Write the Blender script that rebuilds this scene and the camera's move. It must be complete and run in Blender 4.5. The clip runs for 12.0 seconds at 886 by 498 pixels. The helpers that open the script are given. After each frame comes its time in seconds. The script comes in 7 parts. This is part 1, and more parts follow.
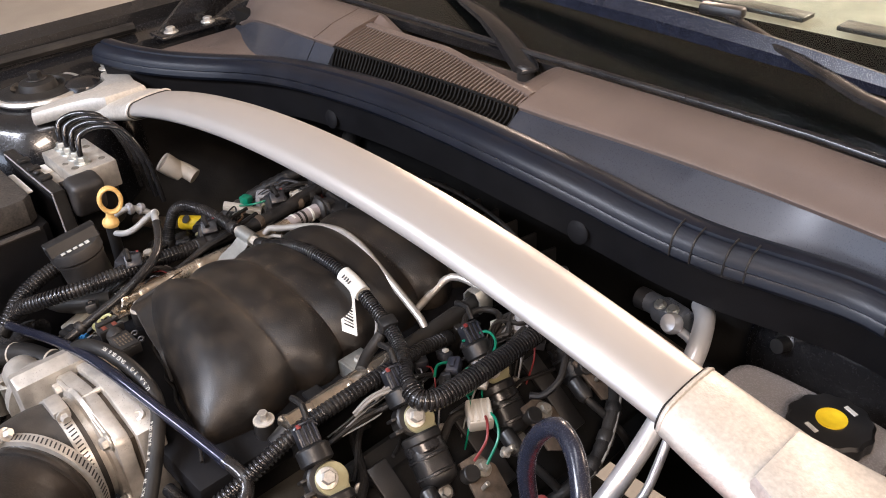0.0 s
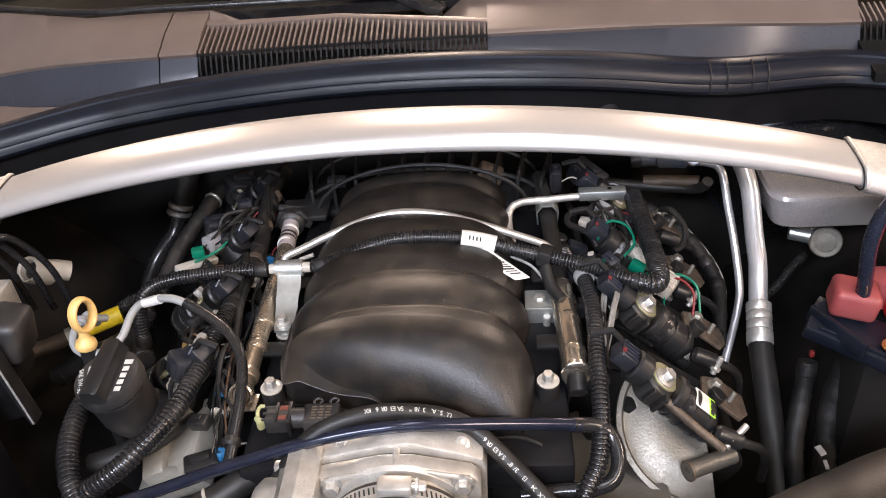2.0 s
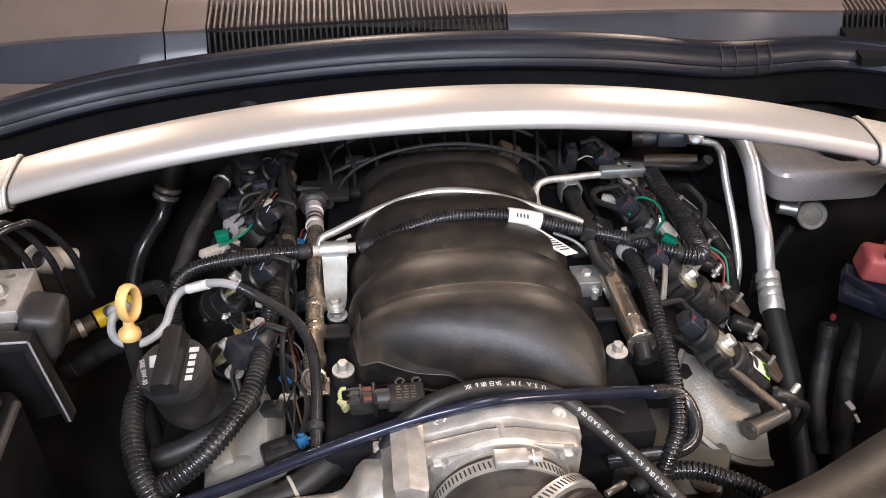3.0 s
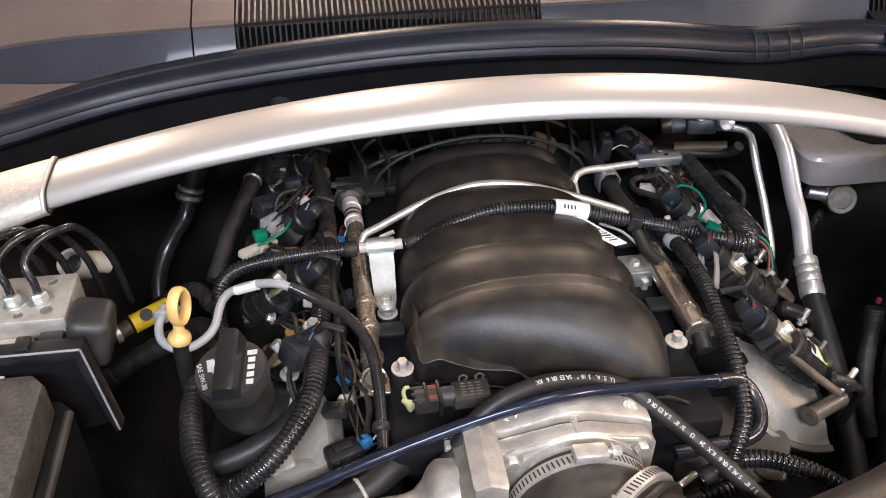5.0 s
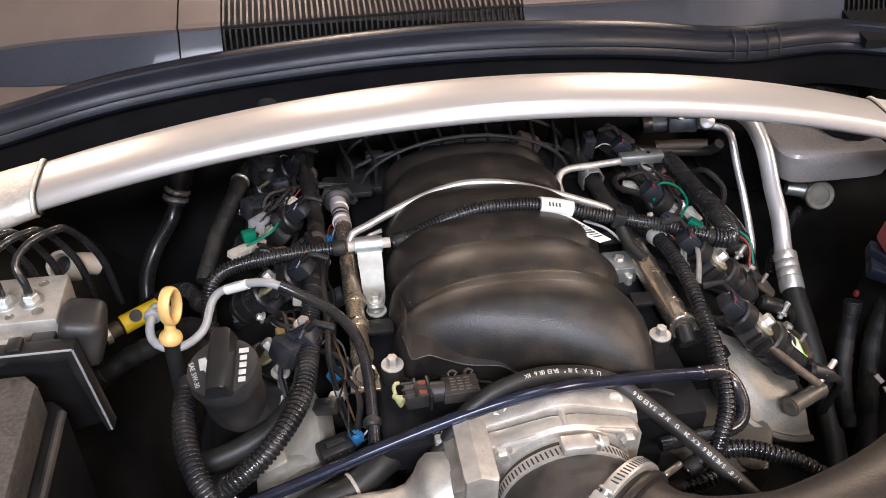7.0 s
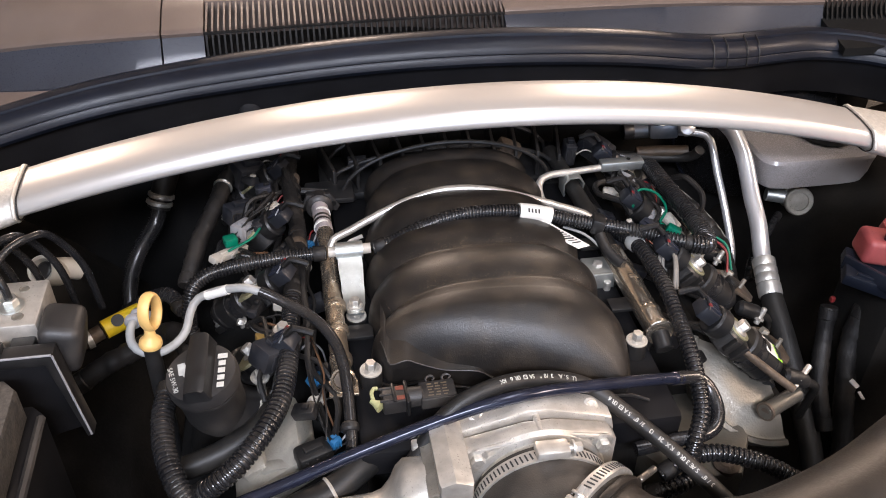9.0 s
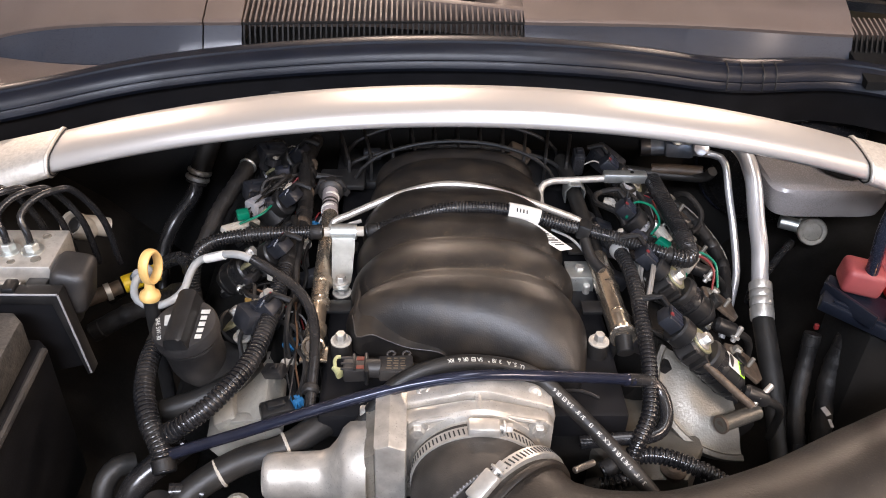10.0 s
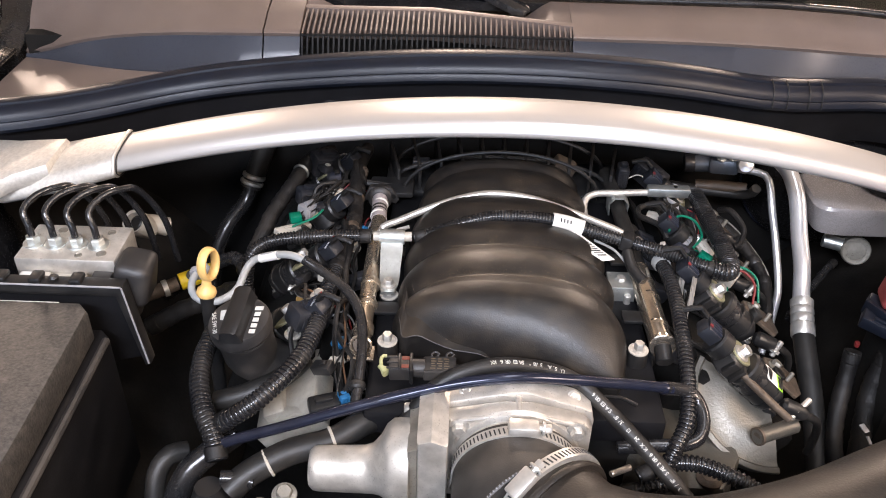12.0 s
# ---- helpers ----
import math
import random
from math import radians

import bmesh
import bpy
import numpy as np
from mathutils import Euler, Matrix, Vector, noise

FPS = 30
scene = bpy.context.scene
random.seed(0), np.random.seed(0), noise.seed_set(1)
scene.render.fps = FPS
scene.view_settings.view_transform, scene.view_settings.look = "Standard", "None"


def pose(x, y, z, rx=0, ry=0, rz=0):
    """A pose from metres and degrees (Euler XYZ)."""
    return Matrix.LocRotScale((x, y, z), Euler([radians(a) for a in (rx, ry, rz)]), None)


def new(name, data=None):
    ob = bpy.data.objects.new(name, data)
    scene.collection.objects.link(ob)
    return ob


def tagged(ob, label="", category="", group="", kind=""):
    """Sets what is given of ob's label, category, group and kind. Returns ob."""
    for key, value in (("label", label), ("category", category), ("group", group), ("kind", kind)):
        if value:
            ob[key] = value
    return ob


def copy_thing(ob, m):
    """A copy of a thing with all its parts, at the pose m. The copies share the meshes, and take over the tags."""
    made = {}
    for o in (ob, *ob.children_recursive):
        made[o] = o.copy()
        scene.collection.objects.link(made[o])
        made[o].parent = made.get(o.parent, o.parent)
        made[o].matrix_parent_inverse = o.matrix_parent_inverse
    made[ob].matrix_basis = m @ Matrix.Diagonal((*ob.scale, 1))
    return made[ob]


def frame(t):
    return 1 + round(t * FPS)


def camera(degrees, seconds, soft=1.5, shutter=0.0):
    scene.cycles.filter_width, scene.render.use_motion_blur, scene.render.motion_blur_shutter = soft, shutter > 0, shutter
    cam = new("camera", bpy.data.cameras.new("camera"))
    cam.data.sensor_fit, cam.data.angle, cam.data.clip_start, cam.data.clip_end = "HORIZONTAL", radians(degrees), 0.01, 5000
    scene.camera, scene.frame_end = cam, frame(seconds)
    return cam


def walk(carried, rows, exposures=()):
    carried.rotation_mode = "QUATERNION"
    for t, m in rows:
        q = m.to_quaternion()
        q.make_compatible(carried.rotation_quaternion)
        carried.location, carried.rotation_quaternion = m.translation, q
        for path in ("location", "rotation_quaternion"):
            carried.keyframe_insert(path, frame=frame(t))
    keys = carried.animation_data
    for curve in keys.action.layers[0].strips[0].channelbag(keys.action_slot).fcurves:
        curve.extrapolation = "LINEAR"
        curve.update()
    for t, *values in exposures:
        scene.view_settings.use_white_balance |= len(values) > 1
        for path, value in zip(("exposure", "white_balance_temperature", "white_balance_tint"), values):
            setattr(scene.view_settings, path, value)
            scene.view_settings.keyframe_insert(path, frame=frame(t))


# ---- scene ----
cam = camera(54.7, 12.0, 1.0)
METRES = 1.25
ROWS = [
    (0.0, 0.0, 0.0, 0.0, -0.0, 0.0, 0.0),
    (0.5, -0.1322, 0.0323, 0.009, -11.15, 0.39, 4.05),
    (1.0, -0.2889, 0.03, 0.0115, -20.64, -0.66, 11.92),
    (1.5, -0.3843, 0.0843, 0.0362, -26.92, -3.08, 19.01),
    (2.0, -0.4838, 0.1655, 0.0724, -38.76, -8.8, 24.1),
    (2.5, -0.5955, 0.2163, 0.1048, -47.81, -13.14, 25.79),
    (3.0, -0.5848, 0.2568, 0.126, -48.77, -13.74, 23.51),
    (3.5, -0.5624, 0.2887, 0.1238, -48.06, -14.27, 22.47),
    (5.5, -0.6204, 0.3051, 0.1508, -51.79, -15.33, 25.07),
    (6.0, -0.6199, 0.3033, 0.1498, -51.96, -15.53, 25.1),
    (6.5, -0.621, 0.3002, 0.1495, -52.29, -15.65, 25.07),
    (7.0, -0.6212, 0.3007, 0.1494, -52.39, -15.59, 24.77),
    (9.0, -0.6181, 0.2895, 0.1492, -52.9, -15.67, 24.53),
    (9.5, -0.625, 0.2592, 0.1343, -51.07, -14.38, 22.68),
    (10.0, -0.6012, 0.2047, 0.1061, -45.02, -11.61, 20.65),
    (10.5, -0.5954, 0.18, 0.0973, -42.09, -10.31, 20.96),
    (11.0, -0.6042, 0.1807, 0.0986, -41.87, -9.96, 20.85),
    (11.5, -0.6039, 0.1815, 0.099, -42.34, -10.0, 20.53),
    (12.0, -0.6204, 0.1916, 0.1051, -41.85, -9.56, 19.49),
]
BASE = Matrix([[0.68275, -0.63316, -0.36464, 0.66635], [0.7289, 0.5556, 0.40003, -0.24998], [-0.05069, -0.5389, 0.84084, 1.38491], [0.0, 0.0, 0.0, 1.0]])
EXPOSURES = [(0.0, 0.36), (1.0, 0.42), (2.0, 0.34), (3.5, 0.26), (6.0, 0.25), (9.0, 0.26), (10.5, 0.40), (12.0, 0.46)]
walk(cam, [(t, BASE @ pose(METRES * x, METRES * y, METRES * z, 90 + pitch, roll, yaw)) for t, x, y, z, yaw, pitch, roll in ROWS], EXPOSURES)

# ---- world and large lights ----
world = bpy.data.worlds.new("garage_world")
scene.world = world
world.use_nodes = True
world.node_tree.nodes["Background"].inputs[0].default_value = (0.9, 0.95, 1.0, 1)
world.node_tree.nodes["Background"].inputs[1].default_value = 0.25
WARM, COOL = (1.0, 0.765, 0.615), (0.81, 0.85, 1.0)
LAMPS = [(-3.3, 5.5, 0.42, 0.7, 270, WARM), (-0.28, 4.0, 0.36, 0.5, 118, WARM), (2.4, 4.65, 0.5, 0.9, 185, WARM), (4.2, 0.2, 0.5, 1.15, 110, WARM),
         (-0.5, -2.3, 1.6, 0.6, 170, COOL), (1.9, -1.7, 0.6, 1.2, 75, WARM), (0.45, -0.3, 0.25, 1.2, 6, COOL)]
for lx, ly, sx, sy, watts, tone in LAMPS:
    light = bpy.data.lights.new("lamp_light", "AREA")
    light.shape, light.size, light.size_y, light.energy = "RECTANGLE", sx, sy, watts
    light.color = tone
    new("lamp_light", light).matrix_world = pose(lx, ly, 2.83)
day = bpy.data.lights.new("door_daylight", "AREA")
day.shape, day.size, day.size_y, day.energy, day.color = "RECTANGLE", 4.6, 2.2, 165, (0.66, 0.77, 1.0)
new("door_daylight", day).matrix_world = pose(0, -5.9, 1.25, 90, 0, 0)


# ---- materials ----
def mat(name, color, rough=0.5, metal=0.0, vary=0.25, scale=60.0, bump=0.1, fine=900.0, dirt=None, dirt_amount=0.3,
        coat=0.0, stretch=None, random_tint=0.0, transmission=0.0, dirt_scale=0.3, dirt_rough=0.75, spec=0.5, gloss_vary=0.08):
    m = bpy.data.materials.new(name)
    m.use_nodes = True
    nt = m.node_tree
    n, link = nt.nodes, nt.links
    b = n["Principled BSDF"]
    b.inputs["Metallic"].default_value = metal
    b.inputs["Coat Weight"].default_value = coat
    b.inputs["Transmission Weight"].default_value = transmission
    b.inputs["Specular IOR Level"].default_value = spec
    tc = n.new("ShaderNodeTexCoord")
    src = tc.outputs["Object"]
    if stretch:
        mp = n.new("ShaderNodeMapping")
        mp.inputs["Scale"].default_value = stretch
        link.new(src, mp.inputs["Vector"])
        src = mp.outputs["Vector"]

    def noise_node(s, detail=4):
        t = n.new("ShaderNodeTexNoise")
        t.inputs["Scale"].default_value, t.inputs["Detail"].default_value = s, detail
        link.new(src, t.inputs["Vector"])
        return t.outputs["Fac"]

    def ramp(sock, a, c, lo, hi):
        r = n.new("ShaderNodeMapRange")
        for k, v in zip(("From Min", "From Max", "To Min", "To Max"), (a, c, lo, hi)):
            r.inputs[k].default_value = v
        link.new(sock, r.inputs["Value"])
        return r.outputs["Result"]

    def mix(fac, a, c, kind="MIX"):
        x = n.new("ShaderNodeMix")
        x.data_type, x.blend_type = "RGBA", kind
        for sock, v in ((x.inputs["Factor"], fac), (x.inputs["A"], a), (x.inputs["B"], c)):
            if isinstance(v, (int, float)):
                sock.default_value = v
            elif isinstance(v, tuple):
                sock.default_value = (*v, 1)
            else:
                link.new(v, sock)
        return x.outputs["Result"]

    coarse, small = noise_node(scale), noise_node(fine, 2)
    dark = tuple(c * (1 - vary) for c in color)
    lite = tuple(min(1, c * (1 + vary)) for c in color)
    col = mix(ramp(coarse, 0.3, 0.7, 0, 1), dark, lite)
    rg = ramp(small, 0.3, 0.7, max(0.03, rough - gloss_vary), min(1, rough + gloss_vary))
    if random_tint:
        oi = n.new("ShaderNodeObjectInfo")
        k = ramp(oi.outputs["Random"], 0, 1, 1 - random_tint, 1 + random_tint)
        mul = n.new("ShaderNodeVectorMath")
        mul.operation = "SCALE"
        link.new(col, mul.inputs[0])
        link.new(k, mul.inputs["Scale"])
        col = mul.outputs["Vector"]
    if dirt:
        d1 = noise_node(scale * dirt_scale, 6)
        fac = ramp(d1, 0.45, 0.75, 0, dirt_amount)
        sp = ramp(small, 0.62, 0.72, 0, dirt_amount * 0.8)
        mx = n.new("ShaderNodeMath")
        mx.operation = "MAXIMUM"
        link.new(fac, mx.inputs[0])
        link.new(sp, mx.inputs[1])
        col = mix(mx.outputs[0], col, dirt)
        rr = n.new("ShaderNodeMix")
        link.new(mx.outputs[0], rr.inputs[0])
        link.new(rg, rr.inputs[2])
        rr.inputs[3].default_value = dirt_rough
        rg = rr.outputs[0]
    link.new(col, b.inputs["Base Color"])
    link.new(rg, b.inputs["Roughness"])
    if bump:
        bp = n.new("ShaderNodeBump")
        bp.inputs["Strength"].default_value, bp.inputs["Distance"].default_value = bump, 0.0006
        link.new(small, bp.inputs["Height"])
        link.new(bp.outputs["Normal"], b.inputs["Normal"])
    return m


DUST = (0.20, 0.17, 0.14)
M_SILVER = mat("brushed_silver", (0.50, 0.475, 0.45), 0.35, 0.52, 0.03, 6, 0, 14, stretch=(1, 6, 6), gloss_vary=0.008)
M_CAST = mat("cast_silver", (0.60, 0.57, 0.52), 0.48, 0.55, 0.12, 260, 0.4, 500, dirt=(0.42, 0.37, 0.31), dirt_amount=0.2)
M_ALU = mat("cast_aluminium", (0.60, 0.57, 0.52), 0.38, 0.65, 0.18, 70, 0.18, 700, dirt=(0.16, 0.125, 0.09), dirt_amount=0.6)
M_ALU_DULL = mat("dull_aluminium", (0.30, 0.28, 0.24), 0.45, 0.65, 0.25, 60, 0.4, 600, dirt=(0.09, 0.075, 0.06), dirt_amount=0.7)
M_GRIME = mat("grimy_metal", (0.11, 0.092, 0.075), 0.4, 0.6, 0.35, 60, 0.5, 500, dirt=(0.03, 0.024, 0.018), dirt_amount=0.6)
M_PALE = mat("pale_casting", (0.46, 0.44, 0.385), 0.36, 0.45, 0.2, 50, 0.5, 500, dirt=(0.15, 0.125, 0.10), dirt_amount=0.55)
M_BOWL = mat("grey_casting", (0.145, 0.135, 0.115), 0.36, 0.6, 0.2, 45, 0.5, 500, dirt=(0.10, 0.085, 0.065), dirt_amount=0.5)
M_STEEL = mat("bright_steel", (0.62, 0.60, 0.56), 0.36, 0.72, 0.12, 120, 0.03, 200, dirt=(0.35, 0.31, 0.26), dirt_amount=0.2)
M_PIPE = mat("aluminium_pipe", (0.66, 0.655, 0.66), 0.30, 0.6, 0.06, 40, 0, 60, gloss_vary=0.01)
M_ZINC = mat("zinc_plate", (0.58, 0.60, 0.58), 0.35, 0.9, 0.1, 150, 0.1, 900, dirt=(0.3, 0.27, 0.22), dirt_amount=0.2)
M_BOLT = mat("bolt_zinc", (0.58, 0.56, 0.52), 0.38, 0.75, 0.2, 300, 0.2, 900, dirt=(0.2, 0.17, 0.13), dirt_amount=0.45)
M_RAIL = mat("fuel_rail_steel", (0.52, 0.45, 0.36), 0.21, 0.9, 0.28, 60, 0.15, 600, dirt=(0.20, 0.15, 0.10), dirt_amount=0.5)
M_MANIFOLD = mat("manifold_plastic", (0.0105, 0.0094, 0.0088), 0.40, 0.0, 0.35, 45, 0.35, 900, dirt=(0.075, 0.055, 0.036), dirt_amount=0.34, dirt_scale=0.8, dirt_rough=0.6, spec=0.42)
M_BLACK = mat("black_plastic", (0.010, 0.010, 0.0105), 0.38, 0, 0.3, 60, 0.2, 1000, dirt=DUST, dirt_amount=0.08)
M_BLACK_DUSTY = mat("dusty_black_plastic", (0.018, 0.017, 0.017), 0.48, 0, 0.3, 50, 0.25, 1100, dirt=DUST, dirt_amount=0.3)
M_GLOSS = mat("gloss_black_plastic", (0.012, 0.012, 0.013), 0.2, 0, 0.3, 60, 0.05, 900, dirt=DUST, dirt_amount=0.08)
M_LOOM = mat("corrugated_plastic", (0.011, 0.011, 0.012), 0.22, 0, 0.3, 80, 0, 40, dirt=DUST, dirt_amount=0.06)
M_TAPE = mat("cloth_tape", (0.008, 0.0075, 0.0075), 0.48, 0, 0.35, 90, 0.6, 1400, dirt=DUST, dirt_amount=0.10, spec=0.32)
M_RUBBER = mat("rubber_hose", (0.013, 0.0125, 0.012), 0.45, 0, 0.3, 60, 0.25, 1200, dirt=DUST, dirt_amount=0.10, spec=0.35)
M_SEAL = mat("seal_rubber", (0.006, 0.008, 0.014), 0.36, 0, 0.2, 25, 0.2, 900, dirt=DUST, dirt_amount=0.03, spec=0.26)
M_PLENUM = mat("plenum_black", (0.005, 0.005, 0.006), 0.6, 0, 0.3, 30, 0.2, 900, dirt=(0.03, 0.027, 0.024), dirt_amount=0.15, spec=0.16)
# cool daylight on the forward slope is put into this blue-black colour
M_COWL_COOL = mat("cowl_plastic_cool_light", (0.031, 0.035, 0.046), 0.32, 0, 0.12, 14, 0.04, 900, dirt=DUST, dirt_amount=0.03, spec=0.42)
# dusty black plastic, browned and lightened for warm light from above
M_COWL = mat("cowl_plastic_warm_light", (0.125, 0.095, 0.081), 0.34, 0, 0.1, 18, 0.25, 1500, dirt=(0.16, 0.13, 0.105), dirt_amount=0.2, dirt_rough=0.55)
# near black, with the shade on the slats' front legs in the colour
M_GRILLE = mat("shaded_grille_plastic", (0.006, 0.006, 0.006), 0.55, 0, 0.3, 40, 0.1, 1000, dirt=DUST, dirt_amount=0.03, spec=0.15)
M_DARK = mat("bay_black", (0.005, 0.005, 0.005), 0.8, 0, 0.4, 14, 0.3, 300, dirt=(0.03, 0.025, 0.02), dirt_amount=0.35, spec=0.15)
M_DARKGLOSS = mat("body_black_paint", (0.010, 0.010, 0.011), 0.2, 0, 0.2, 8, 0.02, 400, coat=0.5, dirt=(0.05, 0.045, 0.04), dirt_amount=0.12)
M_TUBE = mat("intake_tube_plastic", (0.010, 0.008, 0.0066), 0.44, 0, 0.3, 40, 0.35, 520, dirt=(0.095, 0.072, 0.052), dirt_amount=0.26)
M_COUPLER = mat("coupler_rubber", (0.028, 0.025, 0.022), 0.5, 0, 0.3, 50, 0.3, 900, dirt=(0.14, 0.115, 0.09), dirt_amount=0.4)
M_BLUETUBE = mat("coated_tube", (0.017, 0.020, 0.036), 0.16, 0.4, 0.2, 60, 0.03, 800, dirt=DUST, dirt_amount=0.06)
M_GREYTUBE = mat("grey_nylon_tube", (0.29, 0.295, 0.29), 0.4, 0, 0.1, 70, 0.1, 900, dirt=(0.2, 0.17, 0.13), dirt_amount=0.25)
M_YELLOW = mat("pale_orange_plastic", (0.70, 0.45, 0.16), 0.42, 0, 0.1, 60, 0.08, 900, dirt=(0.3, 0.16, 0.05), dirt_amount=0.2)
M_YELLOWTAG = mat("yellow_tag", (0.72, 0.50, 0.02), 0.4, 0, 0.1, 90, 0.05)
M_WHITE = mat("white_label", (0.66, 0.65, 0.61), 0.5, 0, 0.05, 90, 0.05, 900, dirt=(0.45, 0.42, 0.36), dirt_amount=0.25)
M_IVORY = mat("ivory_plastic", (0.42, 0.39, 0.34), 0.4, 0, 0.1, 60, 0.1, 900, dirt=(0.25, 0.21, 0.16), dirt_amount=0.3)
M_RESERVOIR = mat("milky_reservoir", (0.27, 0.25, 0.245), 0.24, 0, 0.08, 30, 0.03, 600, dirt=(0.18, 0.15, 0.12), dirt_amount=0.35)
M_GREEN = mat("green_clip", (0.0, 0.14, 0.08), 0.35, 0, 0.1, 90, 0.05)
M_BLUE = mat("blue_clip", (0.02, 0.12, 0.26), 0.4, 0, 0.1, 90, 0.05)
M_SLATE = mat("slate_connector", (0.014, 0.0155, 0.020), 0.36, 0, 0.3, 90, 0.1, 900, dirt=DUST, dirt_amount=0.14)
M_GREYCONN = mat("grey_connector", (0.24, 0.24, 0.25), 0.45, 0, 0.15, 90, 0.1, 900, dirt=DUST, dirt_amount=0.3)
M_RED = mat("red_cover", (0.55, 0.015, 0.012), 0.35, 0, 0.1, 50, 0.08, 800)
M_PINK = mat("faded_red_cover", (0.25, 0.045, 0.045), 0.55, 0, 0.15, 50, 0.15, 800, dirt=(0.13, 0.06, 0.055), dirt_amount=0.4)
M_REDWIRE = mat("red_wire", (0.16, 0.016, 0.016), 0.45, 0, 0.1, 60, 0.05)
M_COPPER = mat("copper_stud", (0.75, 0.38, 0.16), 0.3, 1, 0.1, 200, 0.05)
M_LIME = mat("lime_ink", (0.35, 0.70, 0.05), 0.5, 0, 0.05, 60, 0)
M_INK = mat("dark_ink", (0.03, 0.03, 0.03), 0.6, 0, 0.1, 60, 0)
M_PRINT = mat("white_print", (0.50, 0.49, 0.45), 0.6, 0, 0.15, 200, 0)
M_RUST = mat("oxidised_steel", (0.10, 0.075, 0.055), 0.6, 0.4, 0.35, 120, 0.4, 600)
M_CONCRETE = mat("garage_concrete", (0.33, 0.32, 0.30), 0.6, 0, 0.12, 3, 0.3, 120, dirt=(0.2, 0.19, 0.17), dirt_amount=0.3)
M_WALL = mat("painted_wall", (0.40, 0.37, 0.33), 0.7, 0, 0.03, 4, 0.1, 200)
M_CEIL = mat("ceiling_paint", (0.46, 0.42, 0.37), 0.8, 0, 0.03, 4, 0.1, 200)
M_FRIT = mat("ceramic_band", (0.003, 0.003, 0.003), 0.6, 0, 0.1, 30, 0, 800, spec=0.0)
M_WIPER = mat("wiper_rubber", (0.014, 0.016, 0.026), 0.24, 0, 0.2, 60, 0.02, 900)
M_RAILGREY = mat("grey_rail_steel", (0.62, 0.55, 0.46), 0.16, 0.95, 0.2, 60, 0.05, 600, dirt=(0.20, 0.15, 0.10), dirt_amount=0.16, dirt_rough=0.4)
M_PLUGBLUE = mat("slate_blue_plug", (0.016, 0.019, 0.030), 0.38, 0, 0.3, 90, 0.15, 900, dirt=DUST, dirt_amount=0.25)
M_DASH = mat("dashboard_vinyl", (0.27, 0.25, 0.19), 0.65, 0, 0.15, 30, 0.3, 700)
M_TAN = mat("tan_label", (0.13, 0.10, 0.065), 0.5, 0, 0.25, 120, 0.1, 800)

glass = bpy.data.materials.new("windshield_glass")
glass.use_nodes = True
gb = glass.node_tree.nodes["Principled BSDF"]
gb.inputs["Base Color"].default_value = (0.80, 0.88, 0.84, 1)
gb.inputs["Roughness"].default_value = 0.02
gb.inputs["Transmission Weight"].default_value = 1.0
gb.inputs["IOR"].default_value = 1.22
M_GLASS = glass
lampmat = bpy.data.materials.new("lamp_diffuser")
lampmat.use_nodes = True
lb = lampmat.node_tree.nodes["Principled BSDF"]
lb.inputs["Emission Color"].default_value = (1.0, 0.93, 0.86, 1)
lb.inputs["Emission Strength"].default_value = 4.0
M_LAMP = lampmat

# ---- building helpers ----
ORIGIN = {}


def thing(name, at, label, category, group="", kind=""):
    ob = new(name)
    ob.empty_display_size = 0.02
    ob.location = at
    ORIGIN[ob.name] = Vector(at)
    return tagged(ob, label, category, group, kind)


def link_mesh(name, bm, material, origin, smooth=True):
    bmesh.ops.translate(bm, verts=bm.verts, vec=-Vector(origin))
    me = bpy.data.meshes.new(name)
    bm.to_mesh(me)
    bm.free()
    me.materials.append(material)
    if smooth:
        me.polygons.foreach_set("use_smooth", [True] * len(me.polygons))
        me.set_sharp_from_angle(angle=radians(38))
    return me


def part(name, bm, material, parent, label="", smooth=True):
    o = ORIGIN[parent.name]
    ob = new(name, link_mesh(name, bm, material, o, smooth))
    ob.parent = parent
    ORIGIN[ob.name] = o
    if label:
        tagged(ob, label)
    return ob


def single(name, bm, material, at, label, category, group="", kind="", smooth=True):
    ob = new(name, link_mesh(name, bm, material, at, smooth))
    ob.location = at
    ORIGIN[ob.name] = Vector(at)
    return tagged(ob, label, category, group, kind)


def spline(pts, step):
    """Catmull-Rom curve through pts, sampled about every step metres."""
    p = [Vector(q) for q in pts]
    p = [p[0] * 2 - p[1]] + p + [p[-1] * 2 - p[-2]]
    out = []
    for i in range(1, len(p) - 2):
        a, b, c, d = p[i - 1:i + 3]
        n = max(1, int((c - b).length / step))
        for k in range(n):
            t = k / n
            out.append(0.5 * (2 * b + (c - a) * t + (2 * a - 5 * b + 4 * c - d) * t * t + (3 * b - a - 3 * c + d) * t ** 3))
    out.append(p[-2])
    return out


def frames(path):
    tang = []
    for i in range(len(path)):
        d = path[min(i + 1, len(path) - 1)] - path[max(i - 1, 0)]
        tang.append(d.normalized() if d.length else Vector((0, 0, 1)))
    up = Vector((0, 0, 1)) if abs(tang[0].z) < 0.9 else Vector((1, 0, 0))
    n = (up - tang[0] * up.dot(tang[0])).normalized()
    res = []
    for t in tang:
        n = (n - t * n.dot(t)).normalized()
        res.append((n, t.cross(n)))
    return res


